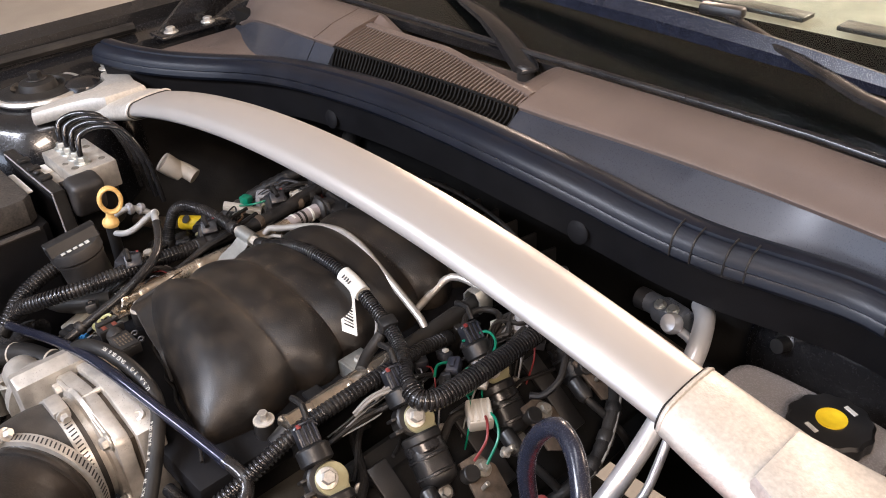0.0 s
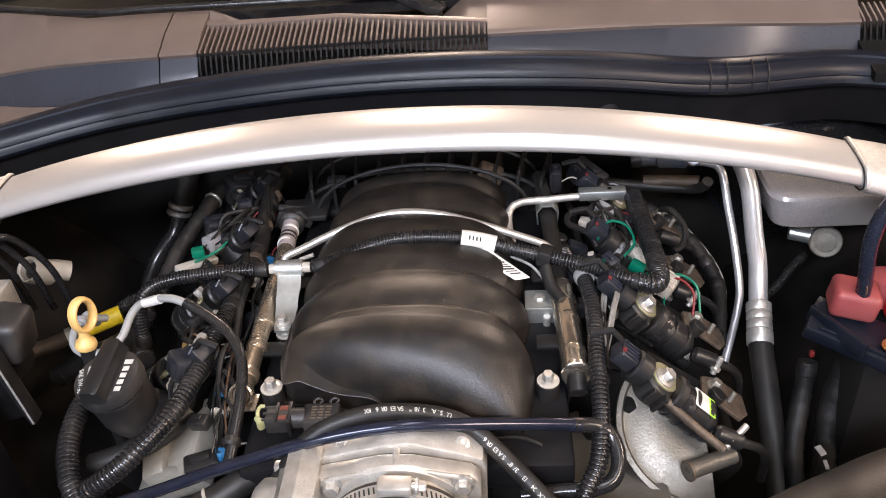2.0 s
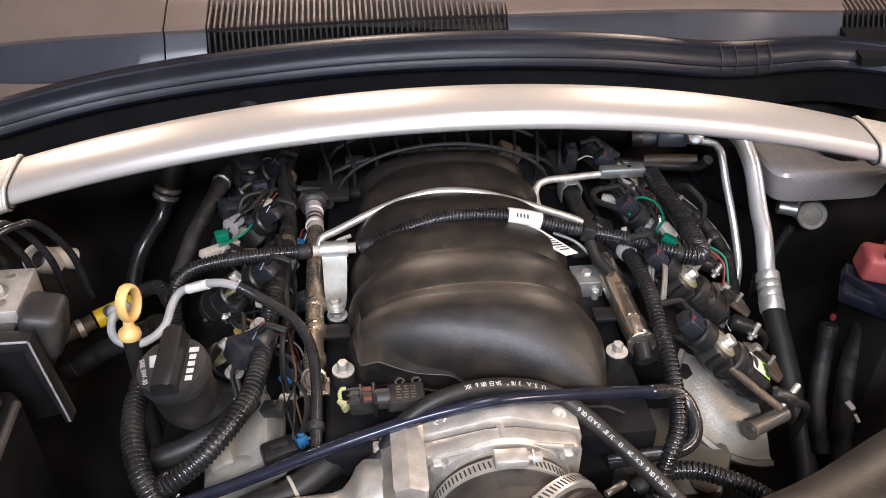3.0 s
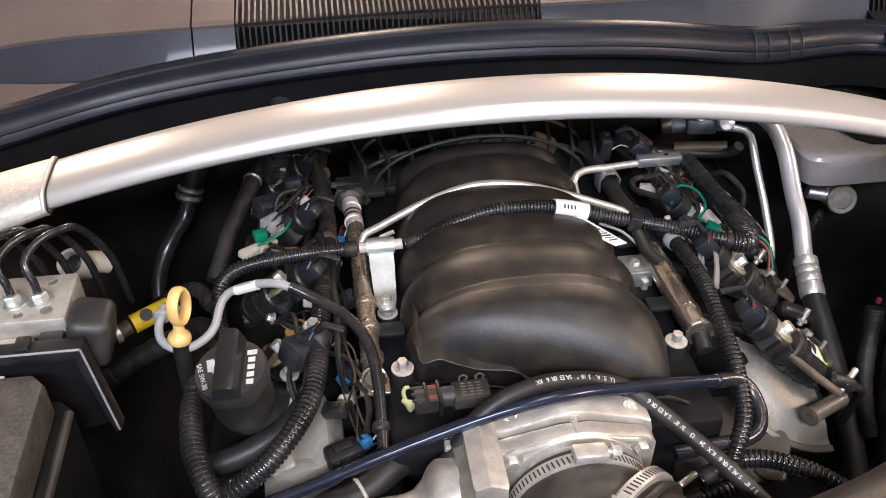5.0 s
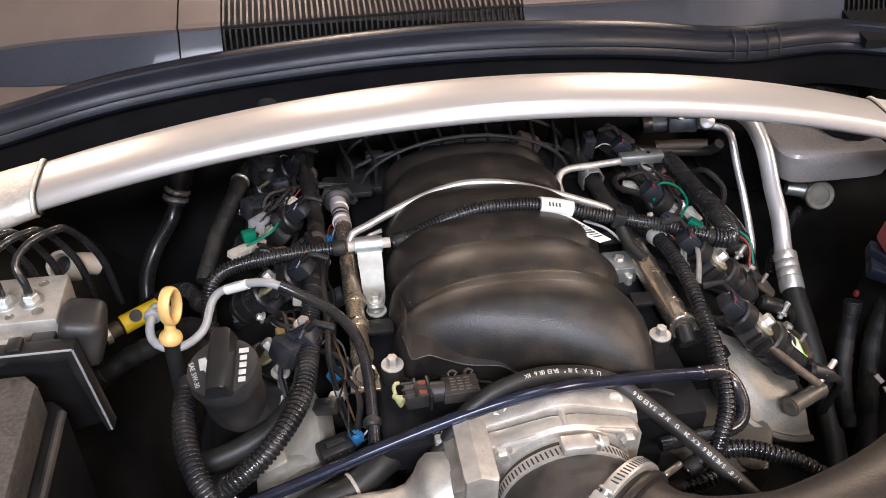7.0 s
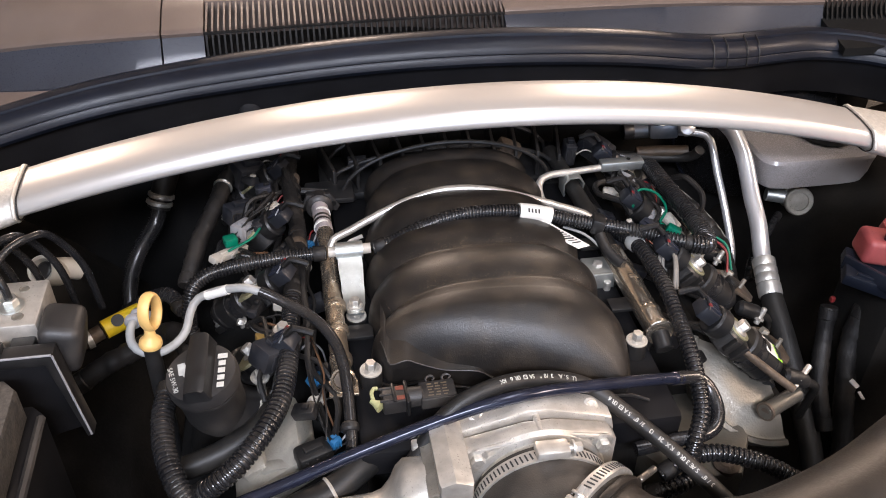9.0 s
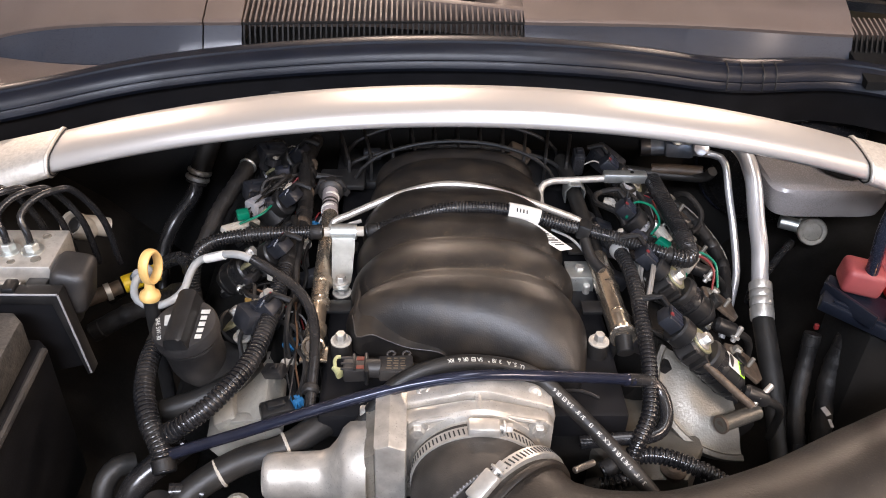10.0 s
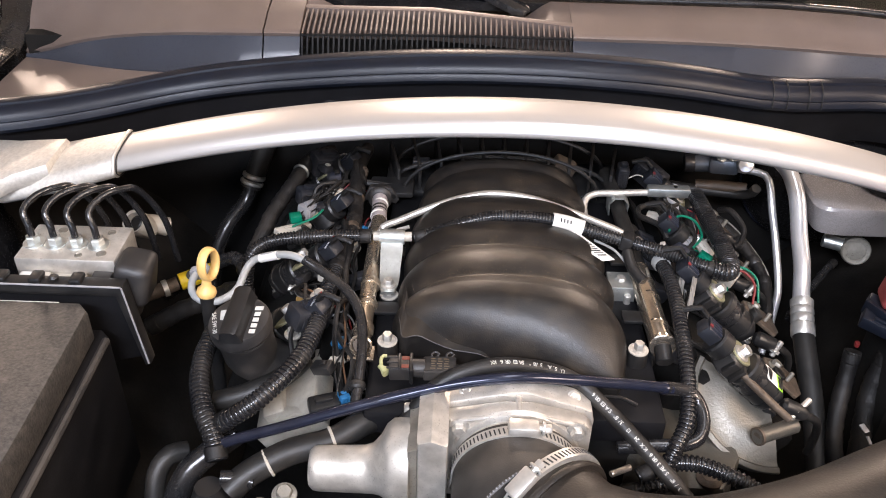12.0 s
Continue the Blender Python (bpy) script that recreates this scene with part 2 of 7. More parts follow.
def rings(bm, loops, closed=True, caps=True):
    vs = [[bm.verts.new(q) for q in lp] for lp in loops]
    n = len(vs[0])
    for a, b in zip(vs, vs[1:]):
        for j in range(n if closed else n - 1):
            k = (j + 1) % n
            bm.faces.new((a[j], a[k], b[k], b[j]))
    if caps and closed:
        bm.faces.new(vs[0][::-1])
        bm.faces.new(vs[-1])
    return vs


def sweep(bm, pts, r, seg=12, step=0.008, rfun=None):
    path = spline(pts, step)
    fr = frames(path)
    loops = []
    for i, (c, (n, b)) in enumerate(zip(path, fr)):
        rr = r if rfun is None else rfun(i / max(1, len(path) - 1)) * r
        loops.append([c + rr * (n * math.cos(2 * math.pi * j / seg) + b * math.sin(2 * math.pi * j / seg)) for j in range(seg)])
    rings(bm, loops)
    return bm


def tube(pts, r, seg=12, step=0.008, rfun=None):
    return sweep(bmesh.new(), pts, r, seg, step, rfun)


def corrugated(pts, r, pitch=0.0042, depth=0.0015, seg=14):
    """A ribbed conduit: every rib is real."""
    bm = bmesh.new()
    fine = spline(pts, 0.002)
    at = [0.0]
    for a, b in zip(fine, fine[1:]):
        at.append(at[-1] + (b - a).length)
    total = at[-1]

    def where(s):
        i = min(max(int(np.searchsorted(at, s)), 1), len(at) - 1)
        f = (s - at[i - 1]) / max(1e-9, at[i] - at[i - 1])
        return fine[i - 1].lerp(fine[i], f)

    n = int(total / pitch)
    path, rad = [], []
    for i in range(n):
        for u, v in ((0.0, 0), (0.12, 0.85), (0.24, 1), (0.54, 1), (0.66, 0.85), (0.78, 0)):
            path.append(where((i + u) * total / n))
            rad.append(r - depth * (1 - v))
    fr = frames(path)
    loops = [[c + q * (m * math.cos(2 * math.pi * j / seg) + b * math.sin(2 * math.pi * j / seg)) for j in range(seg)]
             for c, q, (m, b) in zip(path, rad, fr)]
    rings(bm, loops)
    return bm


def box(bm, c, size, bevel=0.003, rot=None, seg=2):
    m = Matrix.Translation(c) @ (rot.to_4x4() if rot else Matrix.Identity(4)) @ Matrix.Diagonal((*size, 1))
    made = bmesh.ops.create_cube(bm, size=1.0, matrix=m)["verts"]
    if bevel:
        edges = list({e for v in made for e in v.link_edges})
        bmesh.ops.bevel(bm, geom=edges, offset=min(bevel, min(size) * 0.45), segments=seg, profile=0.5, affect="EDGES")
    return bm


def rot(rx=0, ry=0, rz=0):
    return Euler((radians(rx), radians(ry), radians(rz))).to_matrix()


def aim(axis):
    return Vector(axis).normalized().to_track_quat("Z", "Y").to_matrix()


def lathe(bm, profile, at, axis=(0, 0, 1), seg=24):
    """profile: (radius, height along axis) pairs."""
    q = aim(axis)
    loops = [[Vector(at) + q @ Vector((max(r, 1e-5) * math.cos(2 * math.pi * j / seg), max(r, 1e-5) * math.sin(2 * math.pi * j / seg), h))
              for j in range(seg)] for r, h in profile]
    rings(bm, loops)
    return bm


def rod(bm, a, b, r, seg=14, bevel=0.0008):
    a, b = Vector(a), Vector(b)
    h = (b - a).length
    e = min(bevel, r * 0.4, h * 0.3)
    return lathe(bm, [(r - e, 0), (r, e), (r, h - e), (r - e, h)], a, b - a, seg)


def bolt(bm, at, axis=(0, 0, 1), r=0.005, h=0.005):
    """Flanged hexagon head."""
    at, q = Vector(at), aim(axis)
    lathe(bm, [(r * 1.5, 0), (r * 1.55, 0.0008), (r * 1.5, 0.0018), (r * 1.05, 0.0026)], at, axis, 20)
    lp = []
    for s, z in ((1.0, 0.002), (1.0, h + 0.001), (0.86, h + 0.002)):
        lp.append([at + q @ Vector((r * s * math.cos(math.pi * j / 3), r * s * math.sin(math.pi * j / 3), z)) for j in range(6)])
    rings(bm, lp)
    return bm


def slab(bm, outline, axis, a, b, bevel=0.0015):
    """A plate: outline in the two other axes, from a to b along the axis."""
    def put(u, v, w):
        return {"x": (w, u, v), "y": (u, w, v), "z": (u, v, w)}[axis]
    lo = [bm.verts.new(put(u, v, a)) for u, v in outline]
    hi = [bm.verts.new(put(u, v, b)) for u, v in outline]
    n = len(outline)
    bot, top = bm.faces.new(lo[::-1]), bm.faces.new(hi)
    fs = [bot, top] + [bm.faces.new((lo[i], lo[(i + 1) % n], hi[(i + 1) % n], hi[i])) for i in range(n)]
    bmesh.ops.recalc_face_normals(bm, faces=fs)
    if bevel:
        es = list(set(bot.edges) | set(top.edges))
        bmesh.ops.bevel(bm, geom=es, offset=bevel, segments=2, profile=0.5, affect="EDGES")
    return bm


def lettering(word, size, m, material, parent, name="lettering", depth=0.0002):
    """Flat raised letters, their first baseline point and plane given by m."""
    cu = bpy.data.curves.new(name, "FONT")
    cu.body, cu.size, cu.extrude, cu.align_x, cu.align_y = word, size, depth, "CENTER", "CENTER"
    tmp = bpy.data.objects.new(name, cu)
    me = bpy.data.meshes.new_from_object(tmp)
    bpy.data.objects.remove(tmp)
    bm = bmesh.new()
    bm.from_mesh(me)
    bpy.data.meshes.remove(me)
    bmesh.ops.transform(bm, matrix=m, verts=bm.verts)
    return part(name, bm, material, parent, smooth=False)


def print_along(word, pts, r, side, size, material, parent, start=0.0):
    """Characters printed one by one along a hose, on the side that faces the given way."""
    path = spline(pts, 0.002)
    at = [0.0]
    for a, b in zip(path, path[1:]):
        at.append(at[-1] + (b - a).length)
    bm = bmesh.new()
    s = start
    for ch in word:
        if ch != " ":
            i = min(max(int(np.searchsorted(at, s)), 1), len(path) - 2)
            t = (path[i + 1] - path[i - 1]).normalized()
            up = (Vector(side) - t * t.dot(Vector(side))).normalized()
            y = up.cross(t)
            cu = bpy.data.curves.new("glyph", "FONT")
            cu.body, cu.size, cu.extrude, cu.align_x, cu.align_y = ch, size, 0.00015, "CENTER", "CENTER"
            tmp = bpy.data.objects.new("glyph", cu)
            me = bpy.data.meshes.new_from_object(tmp)
            bpy.data.objects.remove(tmp)
            m = Matrix((t, y, up)).transposed().to_4x4()
            m.translation = path[i] + up * (r + 0.0002)
            me.transform(m)
            bm.from_mesh(me)
            bpy.data.meshes.remove(me)
        s += size * 0.62
    return part("printed_text", bm, material, parent, smooth=False)


# ---- the garage ----
bm = bmesh.new()
box(bm, (0, -2, -0.1), (14, 18, 0.2), 0)
single("floor", bm, M_CONCRETE, (0, 0, 0), "grey concrete garage floor", "floor", kind="structure")
for nm, blocks in (("wall_north", [((0, 6.1, 1.5), (12.4, 0.2, 3.0))]),
                   ("wall_west", [((-6.1, 0, 1.5), (0.2, 12.0, 3.0))]), ("wall_east", [((6.1, 0, 1.5), (0.2, 12.0, 3.0))]),
                   ("wall_south", [((-4.25, -6.1, 1.5), (3.9, 0.2, 3.0)), ((4.25, -6.1, 1.5), (3.9, 0.2, 3.0)), ((0, -6.1, 2.7), (4.6, 0.2, 0.6))])):
    bm = bmesh.new()
    for c, sz in blocks:
        box(bm, c, sz, 0)
    single(nm, bm, M_WALL, blocks[0][0], "grey-brown painted garage wall", "wall", kind="structure")
bm = bmesh.new()
box(bm, (0, 0, 3.1), (12.4, 12.4, 0.2), 0)
single("ceiling", bm, M_CEIL, (0, 0, 3.1), "dull grey-brown garage ceiling", "ceiling", kind="structure")
for lx, ly, sx, sy, watts, tone in LAMPS:
    lamp = thing("ceiling_lamp", (lx, ly, 3.0), "white panel ceiling lamp with a glowing diffuser", "lamp", "garage lamps")
    bm = bmesh.new()
    box(bm, (lx, ly, 2.93), (sx + 0.06, sy + 0.06, 0.14), 0.01)
    part("housing", bm, M_WHITE, lamp)
    bm = bmesh.new()
    box(bm, (lx, ly, 2.85), (sx, sy, 0.016), 0.004)
    part("diffuser", bm, M_LAMP, lamp, "glowing white diffuser")

# ---- the car's body round the engine bay ----
SEAL_X = [-0.66, -0.60, -0.54, -0.47, -0.40, -0.30, -0.20, -0.10, 0.0, 0.10, 0.20, 0.30, 0.36, 0.42, 0.48, 0.54, 0.60, 0.66]


def seal_y(x):
    return float(np.interp(x, [-0.66, -0.57, -0.48, -0.40, -0.30, -0.15, 0.0, 0.12, 0.22, 0.32, 0.38, 0.44, 0.50, 0.58, 0.66],
                           [0.225, 0.258, 0.305, 0.342, 0.350, 0.342, 0.333, 0.327, 0.332, 0.342, 0.356, 0.378, 0.385, 0.350, 0.29]))


def seal_z(x):
    return float(np.interp(x, [-0.66, -0.57, -0.48, -0.40, -0.30, -0.20, -0.10, 0.0, 0.10, 0.20, 0.32, 0.45, 0.66],
                           [0.962, 0.955, 0.955, 0.962, 0.975, 0.988, 0.998, 1.003, 1.003, 0.995, 0.974, 0.962, 0.95]))


def lip_y(x):
    return float(np.interp(x, [-0.66, -0.637, -0.55, -0.45, -0.31, -0.2, 0.0, 0.1, 0.2, 0.3, 0.4, 0.66], [0.475, 0.467, 0.438, 0.412, 0.391, 0.397, 0.393, 0.386, 0.402, 0.414, 0.421, 0.42]))


def lip_z(x):
    return float(np.interp(x, [-0.66, -0.637, -0.55, -0.45, -0.31, -0.26, 0.0, 0.1, 0.3, 0.45, 0.66], [0.930, 0.938, 0.972, 0.992, 1.004, 1.003, 1.010, 1.012, 1.000, 0.990, 0.985]))


def foot(x):
    """Foot of the cowl's front slope."""
    y = float(np.interp(x, [-0.66, -0.637, -0.55, -0.43, -0.31, -0.2], [0.472, 0.462, 0.415, 0.368, 0.370, 0.376]))
    z = float(np.interp(x, [-0.66, -0.637, -0.55, -0.43, -0.31, -0.2], [0.926, 0.930, 0.940, 0.955, 0.968, 0.976]))
    if x > -0.2:
        y, z = lip_y(x) - 0.015, lip_z(x) - 0.0185
    return y, z


def smooth_path(xs, n=70):
    return [xs[0] + (xs[-1] - xs[0]) * i / n for i in range(n + 1)]


def smoothed(f, x):
    return sum(f(x + d) for d in (-0.04, -0.02, 0, 0.02, 0.04)) / 5


# hood seal
SEAL_PROFILE = [(0.034, -0.014), (0.030, -0.004), (0.020, 0.004), (0.009, 0.0065), (0.0022, 0.0045), (0.0006, -0.0015), (-0.0012, 0.0025), (-0.008, 0.0005),
                (-0.0145, -0.006), (-0.0163, -0.0115), (-0.0146, -0.0132), (-0.0162, -0.0150), (-0.0178, -0.021), (-0.0150, -0.0255), (-0.004, -0.0270), (0.015, -0.026)]
seal = thing("hood_seal", (0, 0.33, 0.98), "black rubber hood seal along the cowl edge", "seal")
bm = bmesh.new()
rings(bm, [[(x, smoothed(seal_y, x) + dy, smoothed(seal_z, x) + dz) for dy, dz in SEAL_PROFILE] for x in smooth_path(SEAL_X, 110)])
part("rubber_strip", bm, M_SEAL, seal)
for cx in (0.318, 0.337, 0.366, 0.384):
    bm = bmesh.new()
    y, z = smoothed(seal_y, cx), smoothed(seal_z, cx)
    sweep(bm, [(cx, y + 0.004, z + 0.0065), (cx, y - 0.010, z + 0.001), (cx, y - 0.0168, z - 0.011), (cx, y - 0.0182, z - 0.022)], 0.0008, 6, 0.004)
    part("clip_joint", bm, M_BLACK, seal, "dark notch across the rubber strip")

# plenum wall below the seal
plenum = thing("plenum_panel", (0, 0.36, 0.9), "black plastic plenum wall under the hood seal", "panel", kind="structure")
bm = bmesh.new()
rings(bm, [[(x, smoothed(seal_y, x) + dy, smoothed(seal_z, x) + dz) for dy, dz in
            [(0.03, -0.024), (-0.004, -0.0265), (-0.001, -0.050), (0.006, -0.078), (0.03, -0.088), (0.10, -0.09), (0.10, -0.06)]] for x in smooth_path(SEAL_X, 60)])
part("plenum_wall", bm, M_PLENUM, plenum)
for px in (-0.22, 0.21):
    bm = bmesh.new()
    lathe(bm, [(0.013, 0), (0.013, 0.003), (0.010, 0.005), (0.002, 0.0055)], (px, smoothed(seal_y, px) + 0.001, smoothed(seal_z, px) - 0.062), (0, -1, 0.1), 18)
    part("plug", bm, M_PLENUM, plenum, "round black rubber plug")

# cowl panel
GX0, GX1 = -0.262, 0.078


def grille_back(x):
    return float(np.interp(x, [GX0, -0.10, GX1], [0.448, 0.443, 0.404]))


GLASS_Y, GLASS_Z = 0.482, 1.024


def glass_foot(x):
    """Foot of the windshield, sweeping back towards the pillar."""
    return GLASS_Y - 0.10 * max(0, x - 0.45) + 0.34 * max(0, -x - 0.42), GLASS_Z - 0.05 * max(0, x - 0.35) - 0.02 * max(0, -x - 0.35)


def cowl_section(x):
    sy, sz, ly, lz = smoothed(seal_y, x), smoothed(seal_z, x), smoothed(lip_y, x), smoothed(lip_z, x)
    fl = min(ly - 0.02, sy + 0.028)
    return [(x, fl, sz - 0.034), (x, fl + 0.002, sz - 0.018), (x, ly - 0.008, lz - 0.0145), (x, ly - 0.001, lz - 0.001), (x, ly + 0.003, lz + 0.0008)]


cowl = thing("cowl_panel", (0, 0.42, 0.99), "dusty black plastic cowl panel below the windshield, coloured brown for warm light", "panel")
for a, b, nm in ((-0.655, -0.309, "cowl_side"), (-0.307, GX0, "cowl_centre"), (GX1, 0.503, "cowl_centre"), (0.595, 0.68, "cowl_side")):
    bm = bmesh.new()
    loops, slope, floor_ = [], [], []
    for i in range(41):
        x = a + (b - a) * i / 40
        sec = cowl_section(x)
        ly, lz = sec[-1][1] - 0.003, sec[-1][2] - 0.0008
        base_y = sec[1][1]
        fy, fz = (base_y, sec[1][2] - 0.002)
        if x < -0.2:
            near = [foot(min(-0.2, x + d)) for d in (-0.05, -0.025, 0, 0.025, 0.05)]
            fy, fz = sum(q[0] for q in near) / 5, sum(q[1] for q in near) / 5
        low = min(sec[0][2], fz - 0.01)
        floor_.append([(x, base_y, low), (x, base_y, max(low + 0.002, min(sec[1][2] - 0.002, fz - 0.001))), (x, max(base_y + 0.001, fy + 0.002), fz - 0.001), (x, max(base_y + 0.001, fy + 0.002), low)])
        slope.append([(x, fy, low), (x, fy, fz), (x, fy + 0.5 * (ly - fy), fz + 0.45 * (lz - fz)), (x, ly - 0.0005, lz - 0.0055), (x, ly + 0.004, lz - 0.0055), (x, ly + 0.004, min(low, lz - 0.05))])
        sec = [(x, ly + 0.002, lz - 0.012), (x, ly - 0.0008, lz - 0.0034), (x, ly - 0.0022, lz - 0.001), (x, ly + 0.0002, lz + 0.0012), (x, ly + 0.006, lz + 0.0022)]
        gy, gz = glass_foot(x)
        sec += [(x, ly + 0.4 * (gy - ly), lz + 0.45 * (gz - lz) + 0.003), (x, gy - 0.008, gz), (x, gy, gz - 0.002), (x, gy + 0.004, gz - 0.02),
                (x, ly + 0.02, lz - 0.05)]
        loops.append(sec)
    rings(bm, loops)
    part(nm, bm, M_COWL, cowl)
    # same plastic as the top, in the colour that cool front light gives it
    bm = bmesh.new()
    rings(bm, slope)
    part("front_slope", bm, M_COWL_COOL, cowl, "cowl's sloping edge below the lip, coloured blue-black for cool daylight")
    if a < -0.5:
        bm = bmesh.new()
        rings(bm, floor_)
        part("front_floor", bm, M_COWL, cowl)
bm = bmesh.new()
loops = []
for i in range(31):
    x = GX0 + (GX1 - GX0) * i / 30
    gb_, lz = grille_back(x), smoothed(lip_z, x)
    z0 = lz + 0.004 + (gb_ - smoothed(lip_y, x)) * 0.15
    dip = 0.024 * min(1.0, max(0.0, (x + 0.26) / 0.05)) * min(1.0, max(0.0, (0.052 - x) / 0.03))
    ridge = min(gb_ + 0.009, GLASS_Y - 0.024)
    loops.append([(x, gb_, z0 - 0.012), (x, gb_, z0), (x, gb_ + 0.003, z0 + 0.001), (x, ridge, z0 + 0.0015), (x, ridge + 0.005, z0 - 0.8 * dip), (x, GLASS_Y - 0.008, GLASS_Z - dip), (x, GLASS_Y, GLASS_Z - 0.002 - dip),
                  (x, GLASS_Y + 0.004, GLASS_Z - 0.02 - dip), (x, gb_ + 0.004, z0 - 0.045)])
rings(bm, loops)
part("cowl_rear_strip", bm, M_COWL, cowl)
# air grille with its own slats; a black sheet darkens the gaps between them
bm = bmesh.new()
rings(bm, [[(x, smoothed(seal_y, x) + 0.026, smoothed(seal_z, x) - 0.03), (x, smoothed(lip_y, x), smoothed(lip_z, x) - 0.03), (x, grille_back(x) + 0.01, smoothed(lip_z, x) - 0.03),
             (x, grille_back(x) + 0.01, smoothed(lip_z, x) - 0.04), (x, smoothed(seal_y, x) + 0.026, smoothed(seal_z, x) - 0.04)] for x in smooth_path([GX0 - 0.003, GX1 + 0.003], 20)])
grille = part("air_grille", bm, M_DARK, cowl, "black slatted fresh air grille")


def slat(x, back, parent):
    """One slat: a front leg blackened for shade and a dusty top bar in lit brown."""
    sec = cowl_section(x)
    w = 0.0011
    top = [Vector(p) for p in sec[1:]] + [Vector((x, back, sec[-1][2] + 0.003 + (back - sec[-1][1]) * 0.15))]
    out = []
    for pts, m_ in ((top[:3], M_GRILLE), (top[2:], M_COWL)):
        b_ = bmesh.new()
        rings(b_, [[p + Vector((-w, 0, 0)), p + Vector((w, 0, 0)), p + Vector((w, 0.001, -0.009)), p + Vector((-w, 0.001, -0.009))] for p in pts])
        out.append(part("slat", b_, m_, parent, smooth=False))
    return out


NSLAT = 52
for i in range(NSLAT):
    x = GX0 + 0.003 + (GX1 - GX0 - 0.006) * i / (NSLAT - 1)
    slat(x, grille_back(x) + 0.001, grille)
bm = bmesh.new()
sweep(bm, [(x, smoothed(lip_y, x) - 0.002, smoothed(lip_z, x) - 0.003) for x in smooth_path([GX0, GX1], 14)], 0.0016, 6)
part("cross_rib", bm, M_GRILLE, grille)
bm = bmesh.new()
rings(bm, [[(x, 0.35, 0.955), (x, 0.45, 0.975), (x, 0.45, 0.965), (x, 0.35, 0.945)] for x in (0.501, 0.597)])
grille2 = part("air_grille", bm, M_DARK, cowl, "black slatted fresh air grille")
for i in range(13):
    x = 0.507 + 0.082 * i / 12
    slat(x, 0.455, grille2)

# windshield, dashboard, wipers
G0, G1 = Vector((0, 0.494, 1.016)), Vector((0, 1.30, 1.26))
gn = (G1 - G0).cross(Vector((1, 0, 0))).normalized()
if gn.z < 0:
    gn = -gn
shield = thing("windshield", (0, 0.5, 1.02), "raked laminated windshield with a black edge band", "windshield")
bm = bmesh.new()
lo, hi = [], []
for i in range(25):
    x = -0.70 + 1.4 * i / 24
    fy_, fz_ = glass_foot(x)
    a, b = Vector((x, fy_ + 0.012, fz_ - 0.008)), G1 + Vector((x * 0.85, 0.10 * (x / 0.7) ** 2, -0.02 * (x / 0.7) ** 2))
    lo.append((a, b))
rings(bm, [[a, b, b - gn * 0.005, a - gn * 0.005] for a, b in lo])
bmesh.ops.recalc_face_normals(bm, faces=bm.faces)
pane = part("pane", bm, M_GLASS, shield)
pane.visible_shadow = False
bm = bmesh.new()
rings(bm, [[a - gn * 0.007, a + (b - a) * 0.20 - gn * 0.007, a + (b - a) * 0.20 - gn * 0.009, a - gn * 0.009] for a, b in lo])
part("black_band", bm, M_FRIT, shield, "black ceramic band along the lower edge")
bm = bmesh.new()
rings(bm, [[a + Vector((0, -0.006, 0.001)), a + Vector((0, 0.002, 0.004)), a + Vector((0, 0.004, 0.0)), a + Vector((0, -0.004, -0.012))] for a, b in lo])
part("edge_moulding", bm, M_GLOSS, shield, "glossy black rubber edge moulding")
bm = bmesh.new()
sweep(bm, [(x, glass_foot(x)[0] + 0.003, glass_foot(x)[1] + 0.003) for x in smooth_path([-0.655, 0.66], 26)], 0.0042, 10, 0.02)
part("glossy_trim", bm, M_GLOSS, shield, "thin glossy trim along the glass foot")
dash = thing("dashboard", (0, 0.9, 0.95), "tan-grey vinyl dashboard behind the windshield", "dashboard")
bm = bmesh.new()
rings(bm, [[(x, 0.60, 1.0), (x, 0.64, 1.02), (x, 0.95, 1.045), (x, 1.12, 1.02), (x, 1.15, 0.85), (x, 0.60, 0.85)] for x in smooth_path([-0.66, 0.66], 10)])
part("top_pad", bm, M_DASH, dash)
for vx in (-0.3, 0.1, 0.38):
    bm = bmesh.new()
    box(bm, (vx, 0.74, 1.0445), (0.24, 0.03, 0.006), 0.002)
    part("defrost_vent", bm, M_BLACK, dash, "dark defroster vent")


